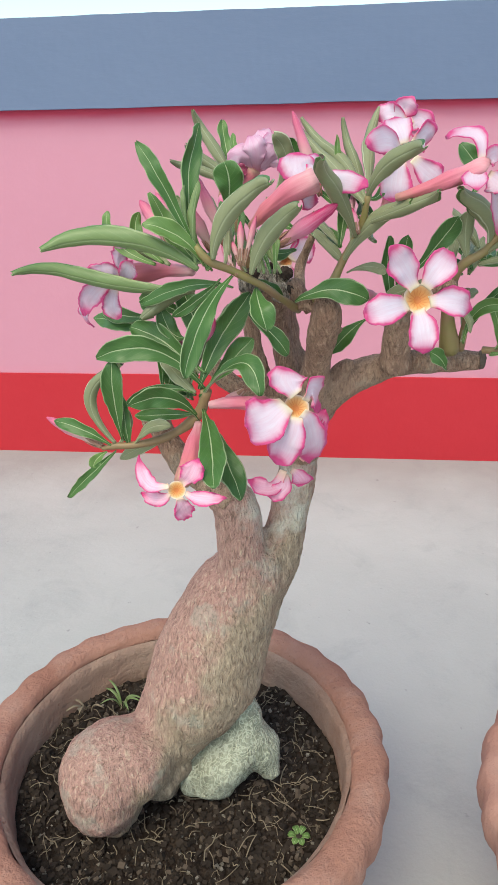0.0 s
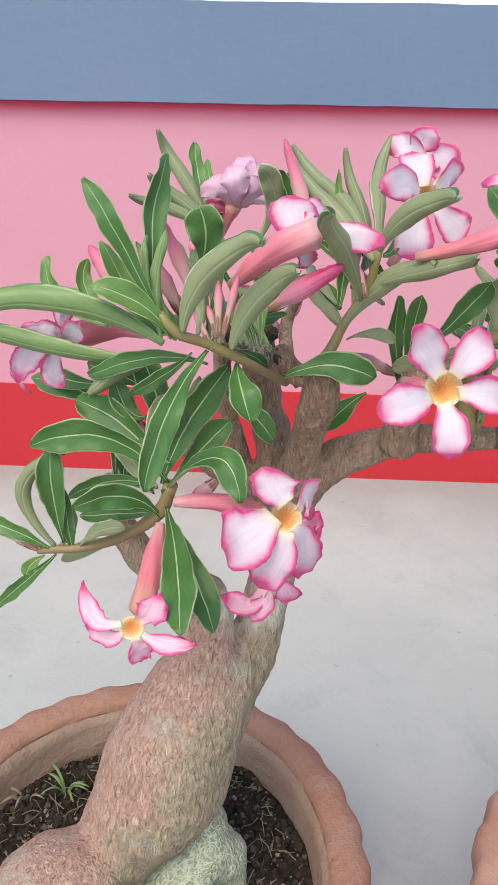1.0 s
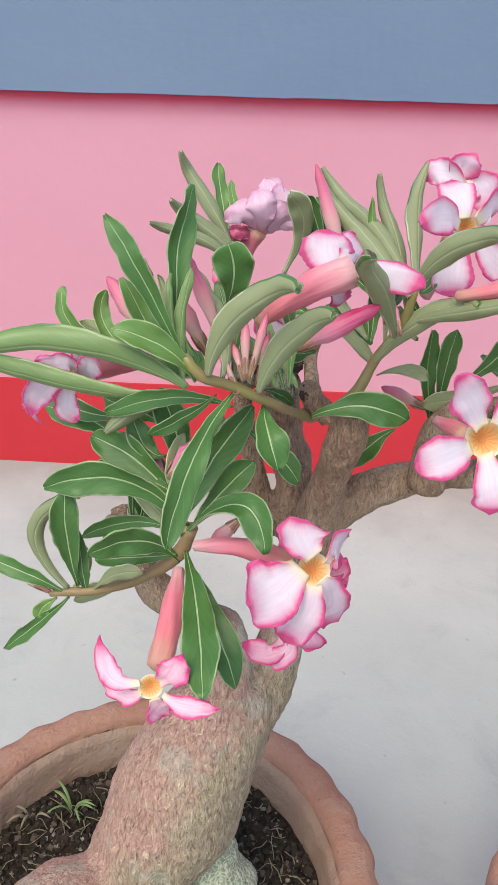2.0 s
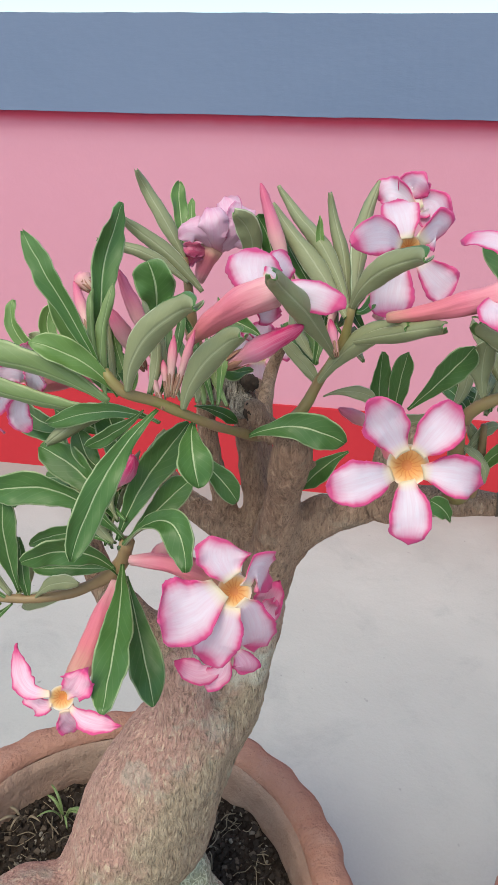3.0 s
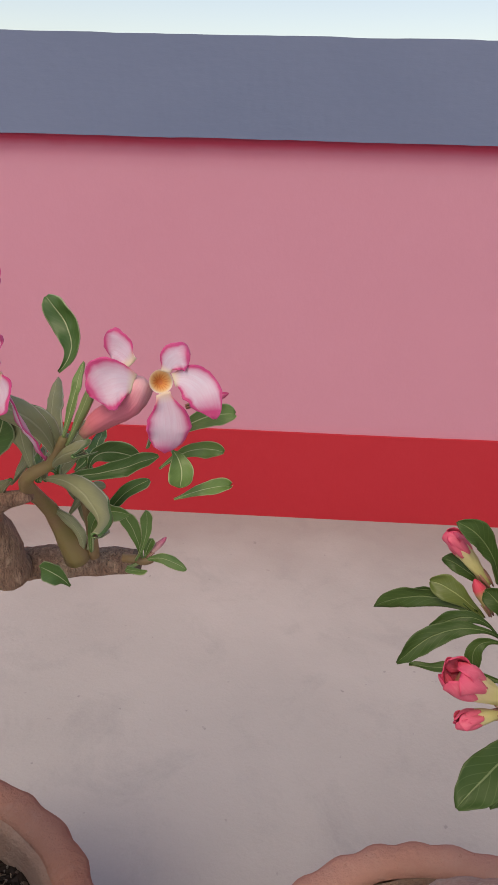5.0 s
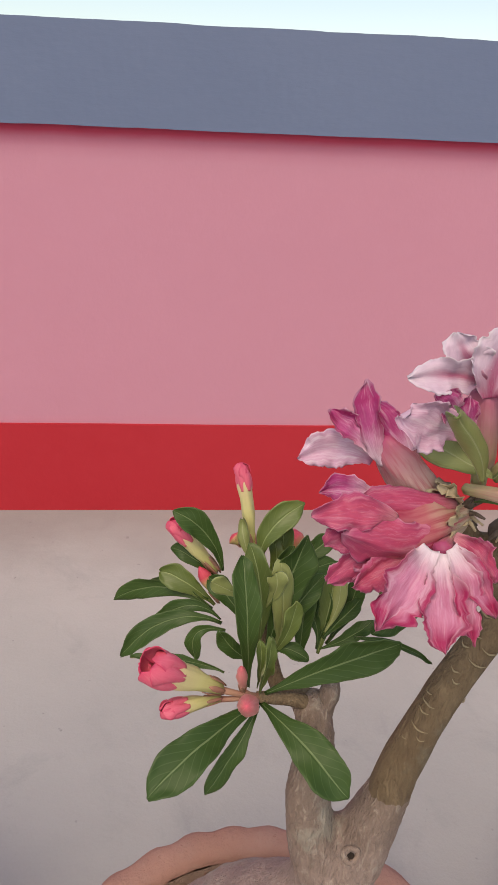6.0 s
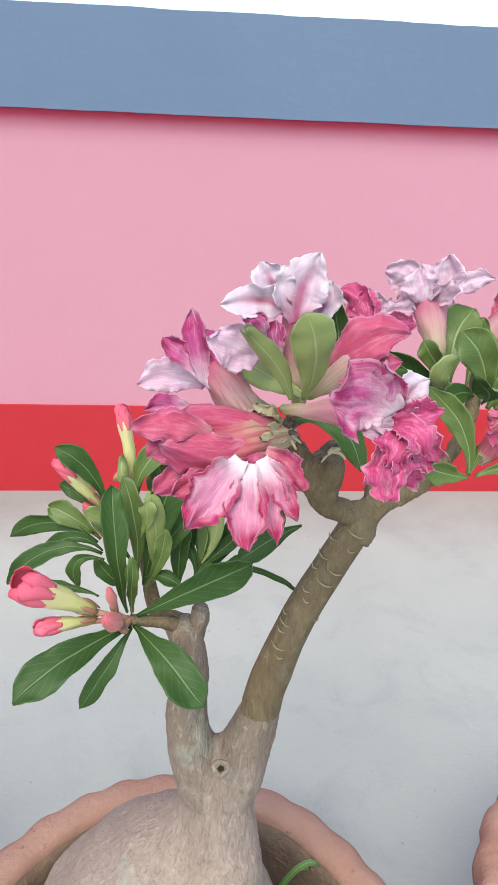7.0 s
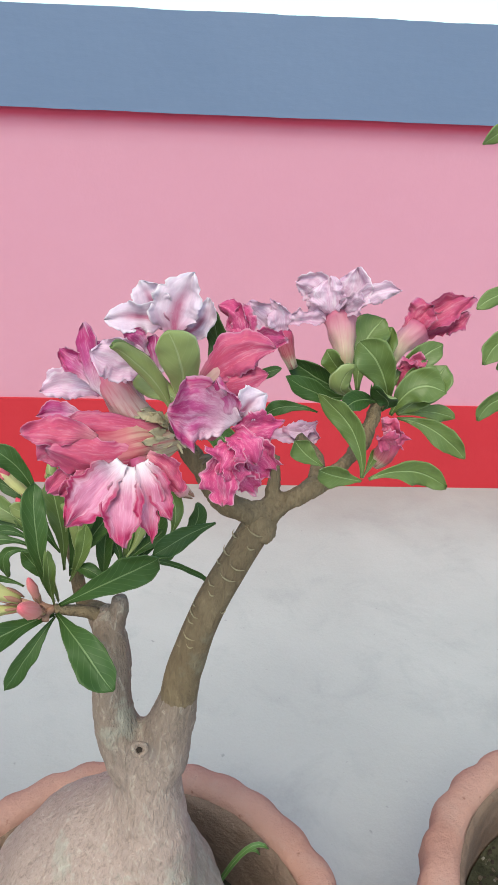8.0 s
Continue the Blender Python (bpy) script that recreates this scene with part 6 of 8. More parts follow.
leaf(adenium_a, (0.654, 0.610, 0.700), (0.669, 0.612, 0.709), (0.683, 0.615, 0.711), 0.0102, (0.042, -0.946, 0.320), 0.6, 0, True)
leaf(adenium_a, (0.654, 0.610, 0.688), (0.667, 0.612, 0.696), (0.679, 0.614, 0.695), 0.0078, (0.044, -0.924, 0.381), 0.6, 0, True)
leaf(adenium_a, (0.661, 0.600, 0.680), (0.672, 0.605, 0.682), (0.682, 0.610, 0.681), 0.0068, (0.364, -0.792, 0.490), 0.6, 0, True)
leaf(adenium_a, (0.660, 0.605, 0.698), (0.664, 0.600, 0.694), (0.664, 0.598, 0.686), 0.0114, (0.247, -0.789, 0.563), 0.5, 0, True)
leaf(adenium_a, (0.634, 0.645, 0.621), (0.640, 0.645, 0.637), (0.640, 0.645, 0.649), 0.0062, (0.225, -0.973, -0.044), 0.6, 0, True)
leaf(adenium_a, (0.649, 0.610, 0.697), (0.653, 0.620, 0.703), (0.661, 0.625, 0.705), 0.0079, (0.502, -0.674, 0.542), 0.6, 0)

# ---- flowers and buds of the first plant

f = flower(adenium_a, "wide open white desert rose flower with magenta edges")
petal(f, adenium_a, (0.568, 0.566, 0.677), (0.561, 0.563, 0.689), (0.553, 0.558, 0.701), 0.0172, (0.409, -0.911, -0.054), 0.22, None, 0.002, 0, 0.05, 0)
petal(f, adenium_a, (0.574, 0.566, 0.678), (0.580, 0.566, 0.687), (0.589, 0.575, 0.695), 0.0172, (0.029, -0.889, 0.456), 0.22, None, 0.002, 0, 0.05, 0)
petal(f, adenium_a, (0.577, 0.566, 0.670), (0.588, 0.564, 0.671), (0.601, 0.570, 0.665), 0.0172, (0.240, -0.875, 0.421), 0.22, None, 0.002, 0, 0.05, 0)
petal(f, adenium_a, (0.571, 0.565, 0.666), (0.573, 0.556, 0.657), (0.573, 0.552, 0.645), 0.0172, (0.014, -0.844, 0.537), 0.22, None, 0.002, 0, 0.05, 0)
petal(f, adenium_a, (0.565, 0.565, 0.669), (0.554, 0.555, 0.669), (0.541, 0.552, 0.666), 0.0172, (0.354, -0.765, 0.538), 0.22, None, 0.002, 0, 0.05, 0)
throat(f, adenium_a, (0.571, 0.567, 0.672), (0.023, -0.890, 0.455), 0.0080, 0.013)
flower_tube(f, adenium_a, [(0.569, 0.588, 0.663), (0.567, 0.600, 0.661), (0.564, 0.620, 0.656)], [0.0040, 0.0040, 0.0026], None)
f = flower(adenium_a, "open white desert rose flower with blushing pink edges")
petal(f, adenium_a, (0.500, 0.552, 0.615), (0.489, 0.545, 0.608), (0.478, 0.534, 0.609), 0.0279, (0.381, -0.661, 0.646), 0.15, None, 0.003, 0, 0.06, 0)
petal(f, adenium_a, (0.505, 0.553, 0.620), (0.501, 0.556, 0.627), (0.501, 0.560, 0.634), 0.0229, (0.275, -0.815, 0.510), 0.15, None, 0.003, 0, 0.06, 0)
petal(f, adenium_a, (0.510, 0.553, 0.617), (0.515, 0.560, 0.621), (0.518, 0.570, 0.603), 0.0177, (0.934, -0.333, 0.129), 0.15, None, 0.003, 0, 0.06, 0)
petal(f, adenium_a, (0.505, 0.550, 0.608), (0.502, 0.545, 0.597), (0.494, 0.545, 0.581), 0.0211, (0.047, -0.985, 0.164), 0.15, None, 0.003, 0, 0.06, 0)
petal(f, adenium_a, (0.509, 0.552, 0.610), (0.514, 0.555, 0.597), (0.514, 0.565, 0.571), 0.0190, (0.489, -0.843, -0.226), 0.15, None, 0.003, 0, 0.06, 0)
throat(f, adenium_a, (0.506, 0.554, 0.613), (0.235, -0.761, 0.605), 0.0072, 0.010)
flower_tube(f, adenium_a, [(0.496, 0.572, 0.602), (0.484, 0.576, 0.605), (0.467, 0.580, 0.605), (0.451, 0.583, 0.602)], [0.0051, 0.0057, 0.0040, 0.0024], None)
f = flower(adenium_a, "half hidden flower with curled magenta petal edges")
petal(f, adenium_a, (0.497, 0.575, 0.562), (0.488, 0.570, 0.551), (0.477, 0.565, 0.564), 0.0127, (0.366, -0.636, 0.679), 0.4, (PETAL_PINK, PETAL_BACK), 0.004, 0.04, 0.06, 0)
petal(f, adenium_a, (0.498, 0.575, 0.559), (0.496, 0.570, 0.551), (0.484, 0.568, 0.549), 0.0120, (0.011, -0.833, 0.553), 0.4, (PETAL_PINK, PETAL_BACK), 0.004, 0.04, 0.06, 0)
petal(f, adenium_a, (0.507, 0.580, 0.574), (0.516, 0.580, 0.585), (0.521, 0.580, 0.602), 0.0129, (-0.131, -0.989, 0.064), 0.4, (PETAL_PINK, PETAL_BACK), 0.004, 0.04, 0.06, 0)
petal(f, adenium_a, (0.508, 0.580, 0.567), (0.516, 0.578, 0.580), (0.520, 0.576, 0.595), 0.0112, (0.165, 0.984, 0.070), 0.4, (PETAL_PINK, PETAL_BACK), 0.004, 0.04, 0.06, 0)
petal(f, adenium_a, (0.502, 0.578, 0.561), (0.508, 0.575, 0.556), (0.507, 0.570, 0.557), 0.0144, (0.010, -0.445, 0.896), 0.4, (PETAL_PINK, PETAL_BACK), 0.004, 0.04, 0.06, 0)
f = flower(adenium_a, "drooping pink-edged flower with narrow curling petals")
petal(f, adenium_a, (0.437, 0.518, 0.579), (0.424, 0.522, 0.579), (0.419, 0.530, 0.592), 0.0092, (-0.004, -0.742, 0.670), 0.25, (PETAL_PINK, PETAL_BACK), 0.0025, 0, 0.06, 0, 0.04)
petal(f, adenium_a, (0.445, 0.517, 0.582), (0.451, 0.514, 0.590), (0.454, 0.515, 0.598), 0.0127, (-0.127, -0.991, -0.051), 0.25, (PETAL_PINK, PETAL_BACK), 0.0025, 0, 0.06, 0, 0.04)
petal(f, adenium_a, (0.447, 0.516, 0.576), (0.457, 0.510, 0.576), (0.470, 0.507, 0.579), 0.0088, (-0.376, -0.789, 0.486), 0.25, (PETAL_PINK, PETAL_BACK), 0.0025, 0, 0.06, 0, 0.04)
petal(f, adenium_a, (0.443, 0.517, 0.572), (0.444, 0.520, 0.564), (0.446, 0.524, 0.555), 0.0123, (0.444, -0.857, -0.262), 0.25, (PETAL_PINK, PETAL_BACK), 0.0025, 0, 0.06, 0, 0.04)
petal(f, adenium_a, (0.437, 0.518, 0.574), (0.429, 0.522, 0.568), (0.418, 0.530, 0.568), 0.0098, (-0.562, -0.703, 0.437), 0.25, (PETAL_PINK, PETAL_BACK), 0.0025, 0, 0.06, 0, 0.04)
throat(f, adenium_a, (0.441, 0.519, 0.576), (0.197, -0.865, 0.463), 0.0050, 0.007)
flower_tube(f, adenium_a, [(0.441, 0.532, 0.574), (0.443, 0.540, 0.577), (0.444, 0.560, 0.584), (0.444, 0.580, 0.590)], [0.0042, 0.0056, 0.0051, 0.0028], None)
f = flower(adenium_a, "upright white desert rose flower behind a leaf")
petal(f, adenium_a, (0.562, 0.628, 0.745), (0.553, 0.618, 0.750), (0.542, 0.606, 0.748), 0.0154, (0.744, -0.658, 0.113), 0.15, None, 0.002, 0, 0.04, 0)
petal(f, adenium_a, (0.564, 0.630, 0.748), (0.562, 0.635, 0.756), (0.559, 0.645, 0.762), 0.0170, (-0.136, -0.682, 0.718), 0.15, None, 0.002, 0, 0.04, 0)
petal(f, adenium_a, (0.570, 0.630, 0.747), (0.577, 0.635, 0.752), (0.578, 0.640, 0.745), 0.0180, (0.796, -0.602, 0.060), 0.15, None, 0.002, 0, 0.04, 0)
petal(f, adenium_a, (0.563, 0.628, 0.740), (0.560, 0.622, 0.728), (0.560, 0.615, 0.717), 0.0201, (0.089, -0.872, 0.481), 0.15, None, 0.002, 0, 0.04, 0)
petal(f, adenium_a, (0.570, 0.629, 0.740), (0.580, 0.628, 0.731), (0.586, 0.626, 0.727), 0.0171, (-0.011, -0.977, 0.211), 0.15, None, 0.002, 0, 0.04, 0)
throat(f, adenium_a, (0.566, 0.631, 0.744), (0.036, -0.985, 0.169), 0.0053, 0.009)
flower_tube(f, adenium_a, [(0.564, 0.648, 0.738), (0.561, 0.650, 0.722), (0.556, 0.650, 0.708)], [0.0039, 0.0042, 0.0027], None)
f = flower(adenium_a, "faded flower with folded back petals")
petal(f, adenium_a, (0.568, 0.650, 0.758), (0.558, 0.655, 0.765), (0.551, 0.660, 0.760), 0.0130, (-0.487, -0.856, 0.173), 0.3, (PETAL, PETAL_BACK), 0.004, 0, 0.04, 0)
petal(f, adenium_a, (0.569, 0.650, 0.758), (0.566, 0.655, 0.767), (0.572, 0.650, 0.763), 0.0167, (-0.017, -1.000, 0.011), 0.3, (PETAL, PETAL_BACK), 0.004, 0, 0.04, 0)
petal(f, adenium_a, (0.570, 0.650, 0.756), (0.575, 0.650, 0.759), (0.576, 0.645, 0.747), 0.0149, (-0.174, -0.903, 0.392), 0.3, (PETAL, PETAL_BACK), 0.004, 0, 0.04, 0)
f = flower(adenium_a, "white flower seen from its side on a long coral tube")
petal(f, adenium_a, (0.600, 0.585, 0.739), (0.597, 0.590, 0.752), (0.583, 0.602, 0.752), 0.0101, (-0.055, -0.632, 0.773), 0.25, None, 0.003, 0, 0.04, 0)
petal(f, adenium_a, (0.603, 0.585, 0.739), (0.606, 0.580, 0.743), (0.608, 0.575, 0.740), 0.0111, (-0.782, -0.466, -0.413), 0.25, None, 0.003, 0, 0.04, 0)
petal(f, adenium_a, (0.601, 0.583, 0.733), (0.596, 0.575, 0.732), (0.596, 0.565, 0.727), 0.0134, (-0.089, -0.288, 0.954), 0.25, None, 0.003, 0, 0.04, 0)
petal(f, adenium_a, (0.604, 0.583, 0.733), (0.608, 0.575, 0.729), (0.606, 0.570, 0.724), 0.0142, (-0.702, -0.478, 0.528), 0.25, None, 0.003, 0, 0.04, 0)
petal(f, adenium_a, (0.605, 0.583, 0.731), (0.610, 0.582, 0.719), (0.615, 0.588, 0.699), 0.0089, (-0.731, -0.605, -0.314), 0.25, None, 0.003, 0, 0.04, 0)
flower_tube(f, adenium_a, [(0.559, 0.600, 0.721), (0.574, 0.592, 0.726), (0.588, 0.586, 0.732), (0.599, 0.584, 0.736), (0.601, 0.584, 0.736)], [0.0021, 0.0033, 0.0045, 0.0054, 0.0052], None)
f = flower(adenium_a, "faded rose-pink flower with drooping petals")
petal(f, adenium_a, (0.471, 0.668, 0.732), (0.467, 0.658, 0.741), (0.457, 0.660, 0.739), 0.0150, (0.2, 0.9, 0.3), 0.8, (PETAL_FADED, PETAL_FADED), 0.0022, 0, 0.06, 0.3, 0.03, True)
petal(f, adenium_a, (0.473, 0.668, 0.733), (0.474, 0.656, 0.745), (0.471, 0.662, 0.754), 0.0190, (0.1, 0.98, 0.0), 0.7, (PETAL_FADED, PETAL_FADED), 0.0022, 0, 0.06, 0.3, 0.03, True)
petal(f, adenium_a, (0.474, 0.670, 0.732), (0.483, 0.662, 0.741), (0.488, 0.662, 0.748), 0.0150, (-0.2, 0.95, 0.1), 0.7, (PETAL_FADED, PETAL_FADED), 0.0022, 0, 0.06, 0.3, 0.03, True)
petal(f, adenium_a, (0.476, 0.676, 0.739), (0.478, 0.678, 0.749), (0.475, 0.686, 0.757), 0.0150, (0.1, -0.98, 0.1), 0.4, (PETAL_FADED, PETAL_FADED), 0.0022, 0, 0.06, 0.3, 0.03, True)
petal(f, adenium_a, (0.477, 0.676, 0.740), (0.484, 0.676, 0.749), (0.488, 0.684, 0.752), 0.0130, (-0.2, -0.97, 0.1), 0.4, (PETAL_FADED, PETAL_FADED), 0.0022, 0, 0.06, 0.3, 0.03, True)
petal(f, adenium_a, (0.475, 0.668, 0.734), (0.485, 0.664, 0.738), (0.496, 0.664, 0.736), 0.0080, (-0.1, 0.97, 0.2), 0.5, (PETAL_FADED, PETAL_FADED), 0.0022, 0, 0.06, 0.3, 0.03, True)
petal(f, adenium_a, (0.469, 0.668, 0.732), (0.463, 0.664, 0.731), (0.457, 0.664, 0.726), 0.0100, (0.1, -0.98, 0.2), 0.5, (PETAL_ROSE, PETAL_ROSE), 0.003, 0, 0.06, 0.3, 0.08, True)
petal(f, adenium_a, (0.471, 0.666, 0.732), (0.466, 0.660, 0.734), (0.461, 0.660, 0.735), 0.0075, (0.1, -0.98, 0.2), 0.5, (PETAL_ROSE, PETAL_ROSE), 0.003, 0, 0.06, 0.3, 0.08, True)
flower_tube(f, adenium_a, [(0.472, 0.668, 0.734), (0.468, 0.668, 0.725), (0.465, 0.668, 0.717)], [0.0056, 0.0040, 0.0023], TUBE_PINK)
f = flower(adenium_a, "pale pink flower seen from behind on a coral tube")
petal(f, adenium_a, (0.510, 0.590, 0.732), (0.505, 0.594, 0.738), (0.504, 0.604, 0.745), 0.0221, (-0.099, 0.664, -0.741), 0.3, (PETAL, PETAL), 0.003, 0, 0.04, 0)
petal(f, adenium_a, (0.514, 0.590, 0.732), (0.525, 0.585, 0.732), (0.542, 0.580, 0.728), 0.0130, (0.273, 0.900, -0.340), 0.3, (PETAL, PETAL), 0.003, 0, 0.04, 0)
petal(f, adenium_a, (0.511, 0.592, 0.735), (0.514, 0.600, 0.739), (0.516, 0.610, 0.742), 0.0146, (-0.569, 0.410, -0.713), 0.3, (PETAL, PETAL), 0.003, 0, 0.04, 0)
petal(f, adenium_a, (0.508, 0.592, 0.728), (0.509, 0.600, 0.722), (0.515, 0.600, 0.720), 0.0150, (0.683, -0.726, -0.083), 0.3, (PETAL, PETAL), 0.003, 0, 0.04, 0)
flower_tube(f, adenium_a, [(0.477, 0.600, 0.706), (0.489, 0.595, 0.717), (0.503, 0.590, 0.727), (0.514, 0.590, 0.732)], [0.0024, 0.0047, 0.0066, 0.0063], None)
f = flower(adenium_a, "white flower half hidden behind the stump")
petal(f, adenium_a, (0.490, 0.700, 0.671), (0.482, 0.700, 0.675), (0.471, 0.700, 0.673), 0.0217, (0.018, -0.987, 0.160), 0.15, None, 0.002, 0, 0.04, 0)
petal(f, adenium_a, (0.492, 0.700, 0.675), (0.492, 0.700, 0.683), (0.490, 0.700, 0.690), 0.0215, (0.068, -0.998, 0.009), 0.15, None, 0.002, 0, 0.04, 0)
petal(f, adenium_a, (0.496, 0.700, 0.671), (0.504, 0.700, 0.677), (0.514, 0.700, 0.679), 0.0199, (-0.051, -0.992, 0.118), 0.15, None, 0.002, 0, 0.04, 0)
petal(f, adenium_a, (0.492, 0.700, 0.667), (0.492, 0.700, 0.659), (0.492, 0.700, 0.651), 0.0219, (0.050, -0.999, 0.000), 0.15, None, 0.002, 0, 0.04, 0)
throat(f, adenium_a, (0.492, 0.701, 0.670), (0.049, -0.985, 0.163), 0.0053, 0.008)
f = flower(adenium_a, "hanging pale flower with folded petals at the shoot end")
petal(f, adenium_a, (0.388, 0.620, 0.674), (0.385, 0.615, 0.679), (0.372, 0.610, 0.679), 0.0099, (0.540, -0.836, 0.097), 0.35, (PETAL, PETAL), 0.003, 0, 0.04, 0, 0.05)
petal(f, adenium_a, (0.391, 0.620, 0.678), (0.393, 0.615, 0.687), (0.397, 0.610, 0.698), 0.0116, (-0.158, 0.868, 0.471), 0.35, (PETAL, PETAL), 0.003, 0, 0.04, 0, 0.05)
petal(f, adenium_a, (0.392, 0.620, 0.670), (0.399, 0.610, 0.679), (0.405, 0.605, 0.687), 0.0127, (-0.243, -0.809, -0.535), 0.35, (PETAL, PETAL), 0.003, 0, 0.04, 0, 0.05)
petal(f, adenium_a, (0.386, 0.620, 0.671), (0.372, 0.620, 0.663), (0.365, 0.620, 0.649), 0.0156, (0.066, -0.996, -0.064), 0.35, (PETAL, PETAL), 0.003, 0, 0.04, 0, 0.05)
petal(f, adenium_a, (0.389, 0.620, 0.669), (0.383, 0.620, 0.656), (0.388, 0.620, 0.647), 0.0133, (0.281, -0.960, -0.018), 0.35, (PETAL, PETAL), 0.003, 0, 0.04, 0, 0.05)
petal(f, adenium_a, (0.384, 0.620, 0.669), (0.362, 0.630, 0.654), (0.365, 0.635, 0.637), 0.0081, (0.004, 0.904, 0.427), 0.35, (PETAL, PETAL), 0.003, 0, 0.04, 0, 0.05)
flower_tube(f, adenium_a, [(0.388, 0.625, 0.672), (0.402, 0.630, 0.674), (0.421, 0.630, 0.676), (0.438, 0.620, 0.677)], [0.0065, 0.0069, 0.0043, 0.0028], None)
f = flower(adenium_a, "white flower opening at the end of the right shoot")
petal(f, adenium_a, (0.659, 0.600, 0.732), (0.662, 0.600, 0.737), (0.668, 0.600, 0.739), 0.0107, (-0.031, -0.999, 0.038), 0.2, None, 0.003, 0, 0.04, 0)
petal(f, adenium_a, (0.662, 0.600, 0.729), (0.670, 0.598, 0.728), (0.677, 0.594, 0.717), 0.0150, (0.067, -0.846, 0.529), 0.2, None, 0.003, 0, 0.04, 0)
petal(f, adenium_a, (0.658, 0.600, 0.724), (0.660, 0.597, 0.713), (0.659, 0.594, 0.702), 0.0161, (0.316, -0.914, 0.256), 0.2, None, 0.003, 0, 0.04, 0)
petal(f, adenium_a, (0.647, 0.600, 0.727), (0.640, 0.597, 0.728), (0.632, 0.594, 0.724), 0.0196, (0.283, -0.890, 0.357), 0.2, None, 0.003, 0, 0.04, 0)
petal(f, adenium_a, (0.647, 0.600, 0.735), (0.641, 0.603, 0.739), (0.635, 0.605, 0.739), 0.0137, (-0.295, -0.920, 0.257), 0.2, None, 0.003, 0, 0.04, 0)
throat(f, adenium_a, (0.657, 0.601, 0.728), (0.323, -0.883, 0.341), 0.0044, 0.012)
flower_tube(f, adenium_a, [(0.626, 0.602, 0.705), (0.634, 0.602, 0.712), (0.644, 0.602, 0.718), (0.649, 0.604, 0.727)], [0.0023, 0.0045, 0.0053, 0.0048], None)
bud(adenium_a, (0.665, 0.620, 0.712), (0.680, 0.625, 0.716), 0.0020, BUD_DEEP, 0.62)
bud(adenium_a, (0.516, 0.640, 0.721), (0.499, 0.645, 0.767), 0.0036, BUD_PINK, 0.5)
bud(adenium_a, (0.463, 0.600, 0.694), (0.446, 0.600, 0.735), 0.0034, BUD_PINK, 0.6)
bud(adenium_a, (0.493, 0.600, 0.696), (0.526, 0.586, 0.719), 0.0050, BUD_DEEP, 0.45, "deep pink rolled bud about to open")
bud(adenium_a, (0.454, 0.605, 0.691), (0.441, 0.600, 0.718), 0.0040, BUD_PINK, 0.6)
bud(adenium_a, (0.440, 0.590, 0.636), (0.456, 0.580, 0.658), 0.0062, BUD_DEEP, 0.6)
bud(adenium_a, (0.430, 0.610, 0.693), (0.409, 0.615, 0.720), 0.0048, BUD_PINK, 0.55)
bud(adenium_a, (0.426, 0.620, 0.721), (0.418, 0.625, 0.726), 0.0048, BUD_PINK, 0.55)
bud(adenium_a, (0.433, 0.600, 0.704), (0.418, 0.620, 0.724), 0.0026, BUD_PINK, 0.6)
bud(adenium_a, (0.539, 0.610, 0.702), (0.535, 0.620, 0.714), 0.0022, BUD_DEEP, 0.6)
bud(adenium_a, (0.455, 0.640, 0.723), (0.457, 0.630, 0.713), 0.0027, BUD_DEEP, 0.6)
bud(adenium_a, (0.565, 0.660, 0.647), (0.541, 0.655, 0.659), 0.0038, BUD_PINK, 0.6)
bud(adenium_a, (0.380, 0.580, 0.574), (0.342, 0.590, 0.589), 0.0037, BUD_PINK, 0.6)
bud(adenium_a, (0.435, 0.600, 0.625), (0.423, 0.610, 0.640), 0.0043, BUD_DEEP, 0.6)
bud(adenium_a, (0.449, 0.600, 0.632), (0.455, 0.605, 0.644), 0.0049, BUD_DEEP, 0.6)
bud(adenium_a, (0.470, 0.600, 0.606), (0.458, 0.590, 0.598), 0.0043, BUD_PINK, 0.6)
bud(adenium_a, (0.473, 0.580, 0.690), (0.472, 0.592, 0.710), 0.0021, BUD_PINK, 0.65, "slender closed pink flower bud")
bud(adenium_a, (0.475, 0.580, 0.689), (0.481, 0.592, 0.713), 0.0019, BUD_PINK, 0.65, "slender closed pink flower bud")
bud(adenium_a, (0.470, 0.578, 0.684), (0.461, 0.590, 0.697), 0.0017, BUD_PINK, 0.65, "slender closed pink flower bud")
bud(adenium_a, (0.472, 0.580, 0.689), (0.467, 0.592, 0.699), 0.0017, BUD_PINK, 0.65, "slender closed pink flower bud")
bud(adenium_a, (0.478, 0.590, 0.683), (0.482, 0.602, 0.702), 0.0017, BUD_PINK, 0.65, "slender closed pink flower bud")
bud(adenium_a, (0.534, 0.620, 0.704), (0.537, 0.632, 0.724), 0.0020, BUD_PINK, 0.65, "slender closed pink flower bud")


# ---- leaves of the second plant

leaf(adenium_b, (0.833, 0.620, 0.559), (0.807, 0.594, 0.562), (0.783, 0.574, 0.553), 0.0190, (-0.058, -0.856, 0.513), 0.4, 0)
leaf(adenium_b, (0.834, 0.620, 0.557), (0.823, 0.607, 0.545), (0.808, 0.598, 0.524), 0.0129, (0.046, -0.830, 0.557), 0.5, 0)
leaf(adenium_b, (0.835, 0.620, 0.559), (0.853, 0.595, 0.557), (0.871, 0.578, 0.543), 0.0205, (-0.004, -0.715, 0.699), 0.45, 0)
leaf(adenium_b, (0.837, 0.621, 0.564), (0.868, 0.615, 0.586), (0.894, 0.604, 0.608), 0.0185, (-0.417, -0.860, 0.294), 0.45, 0)
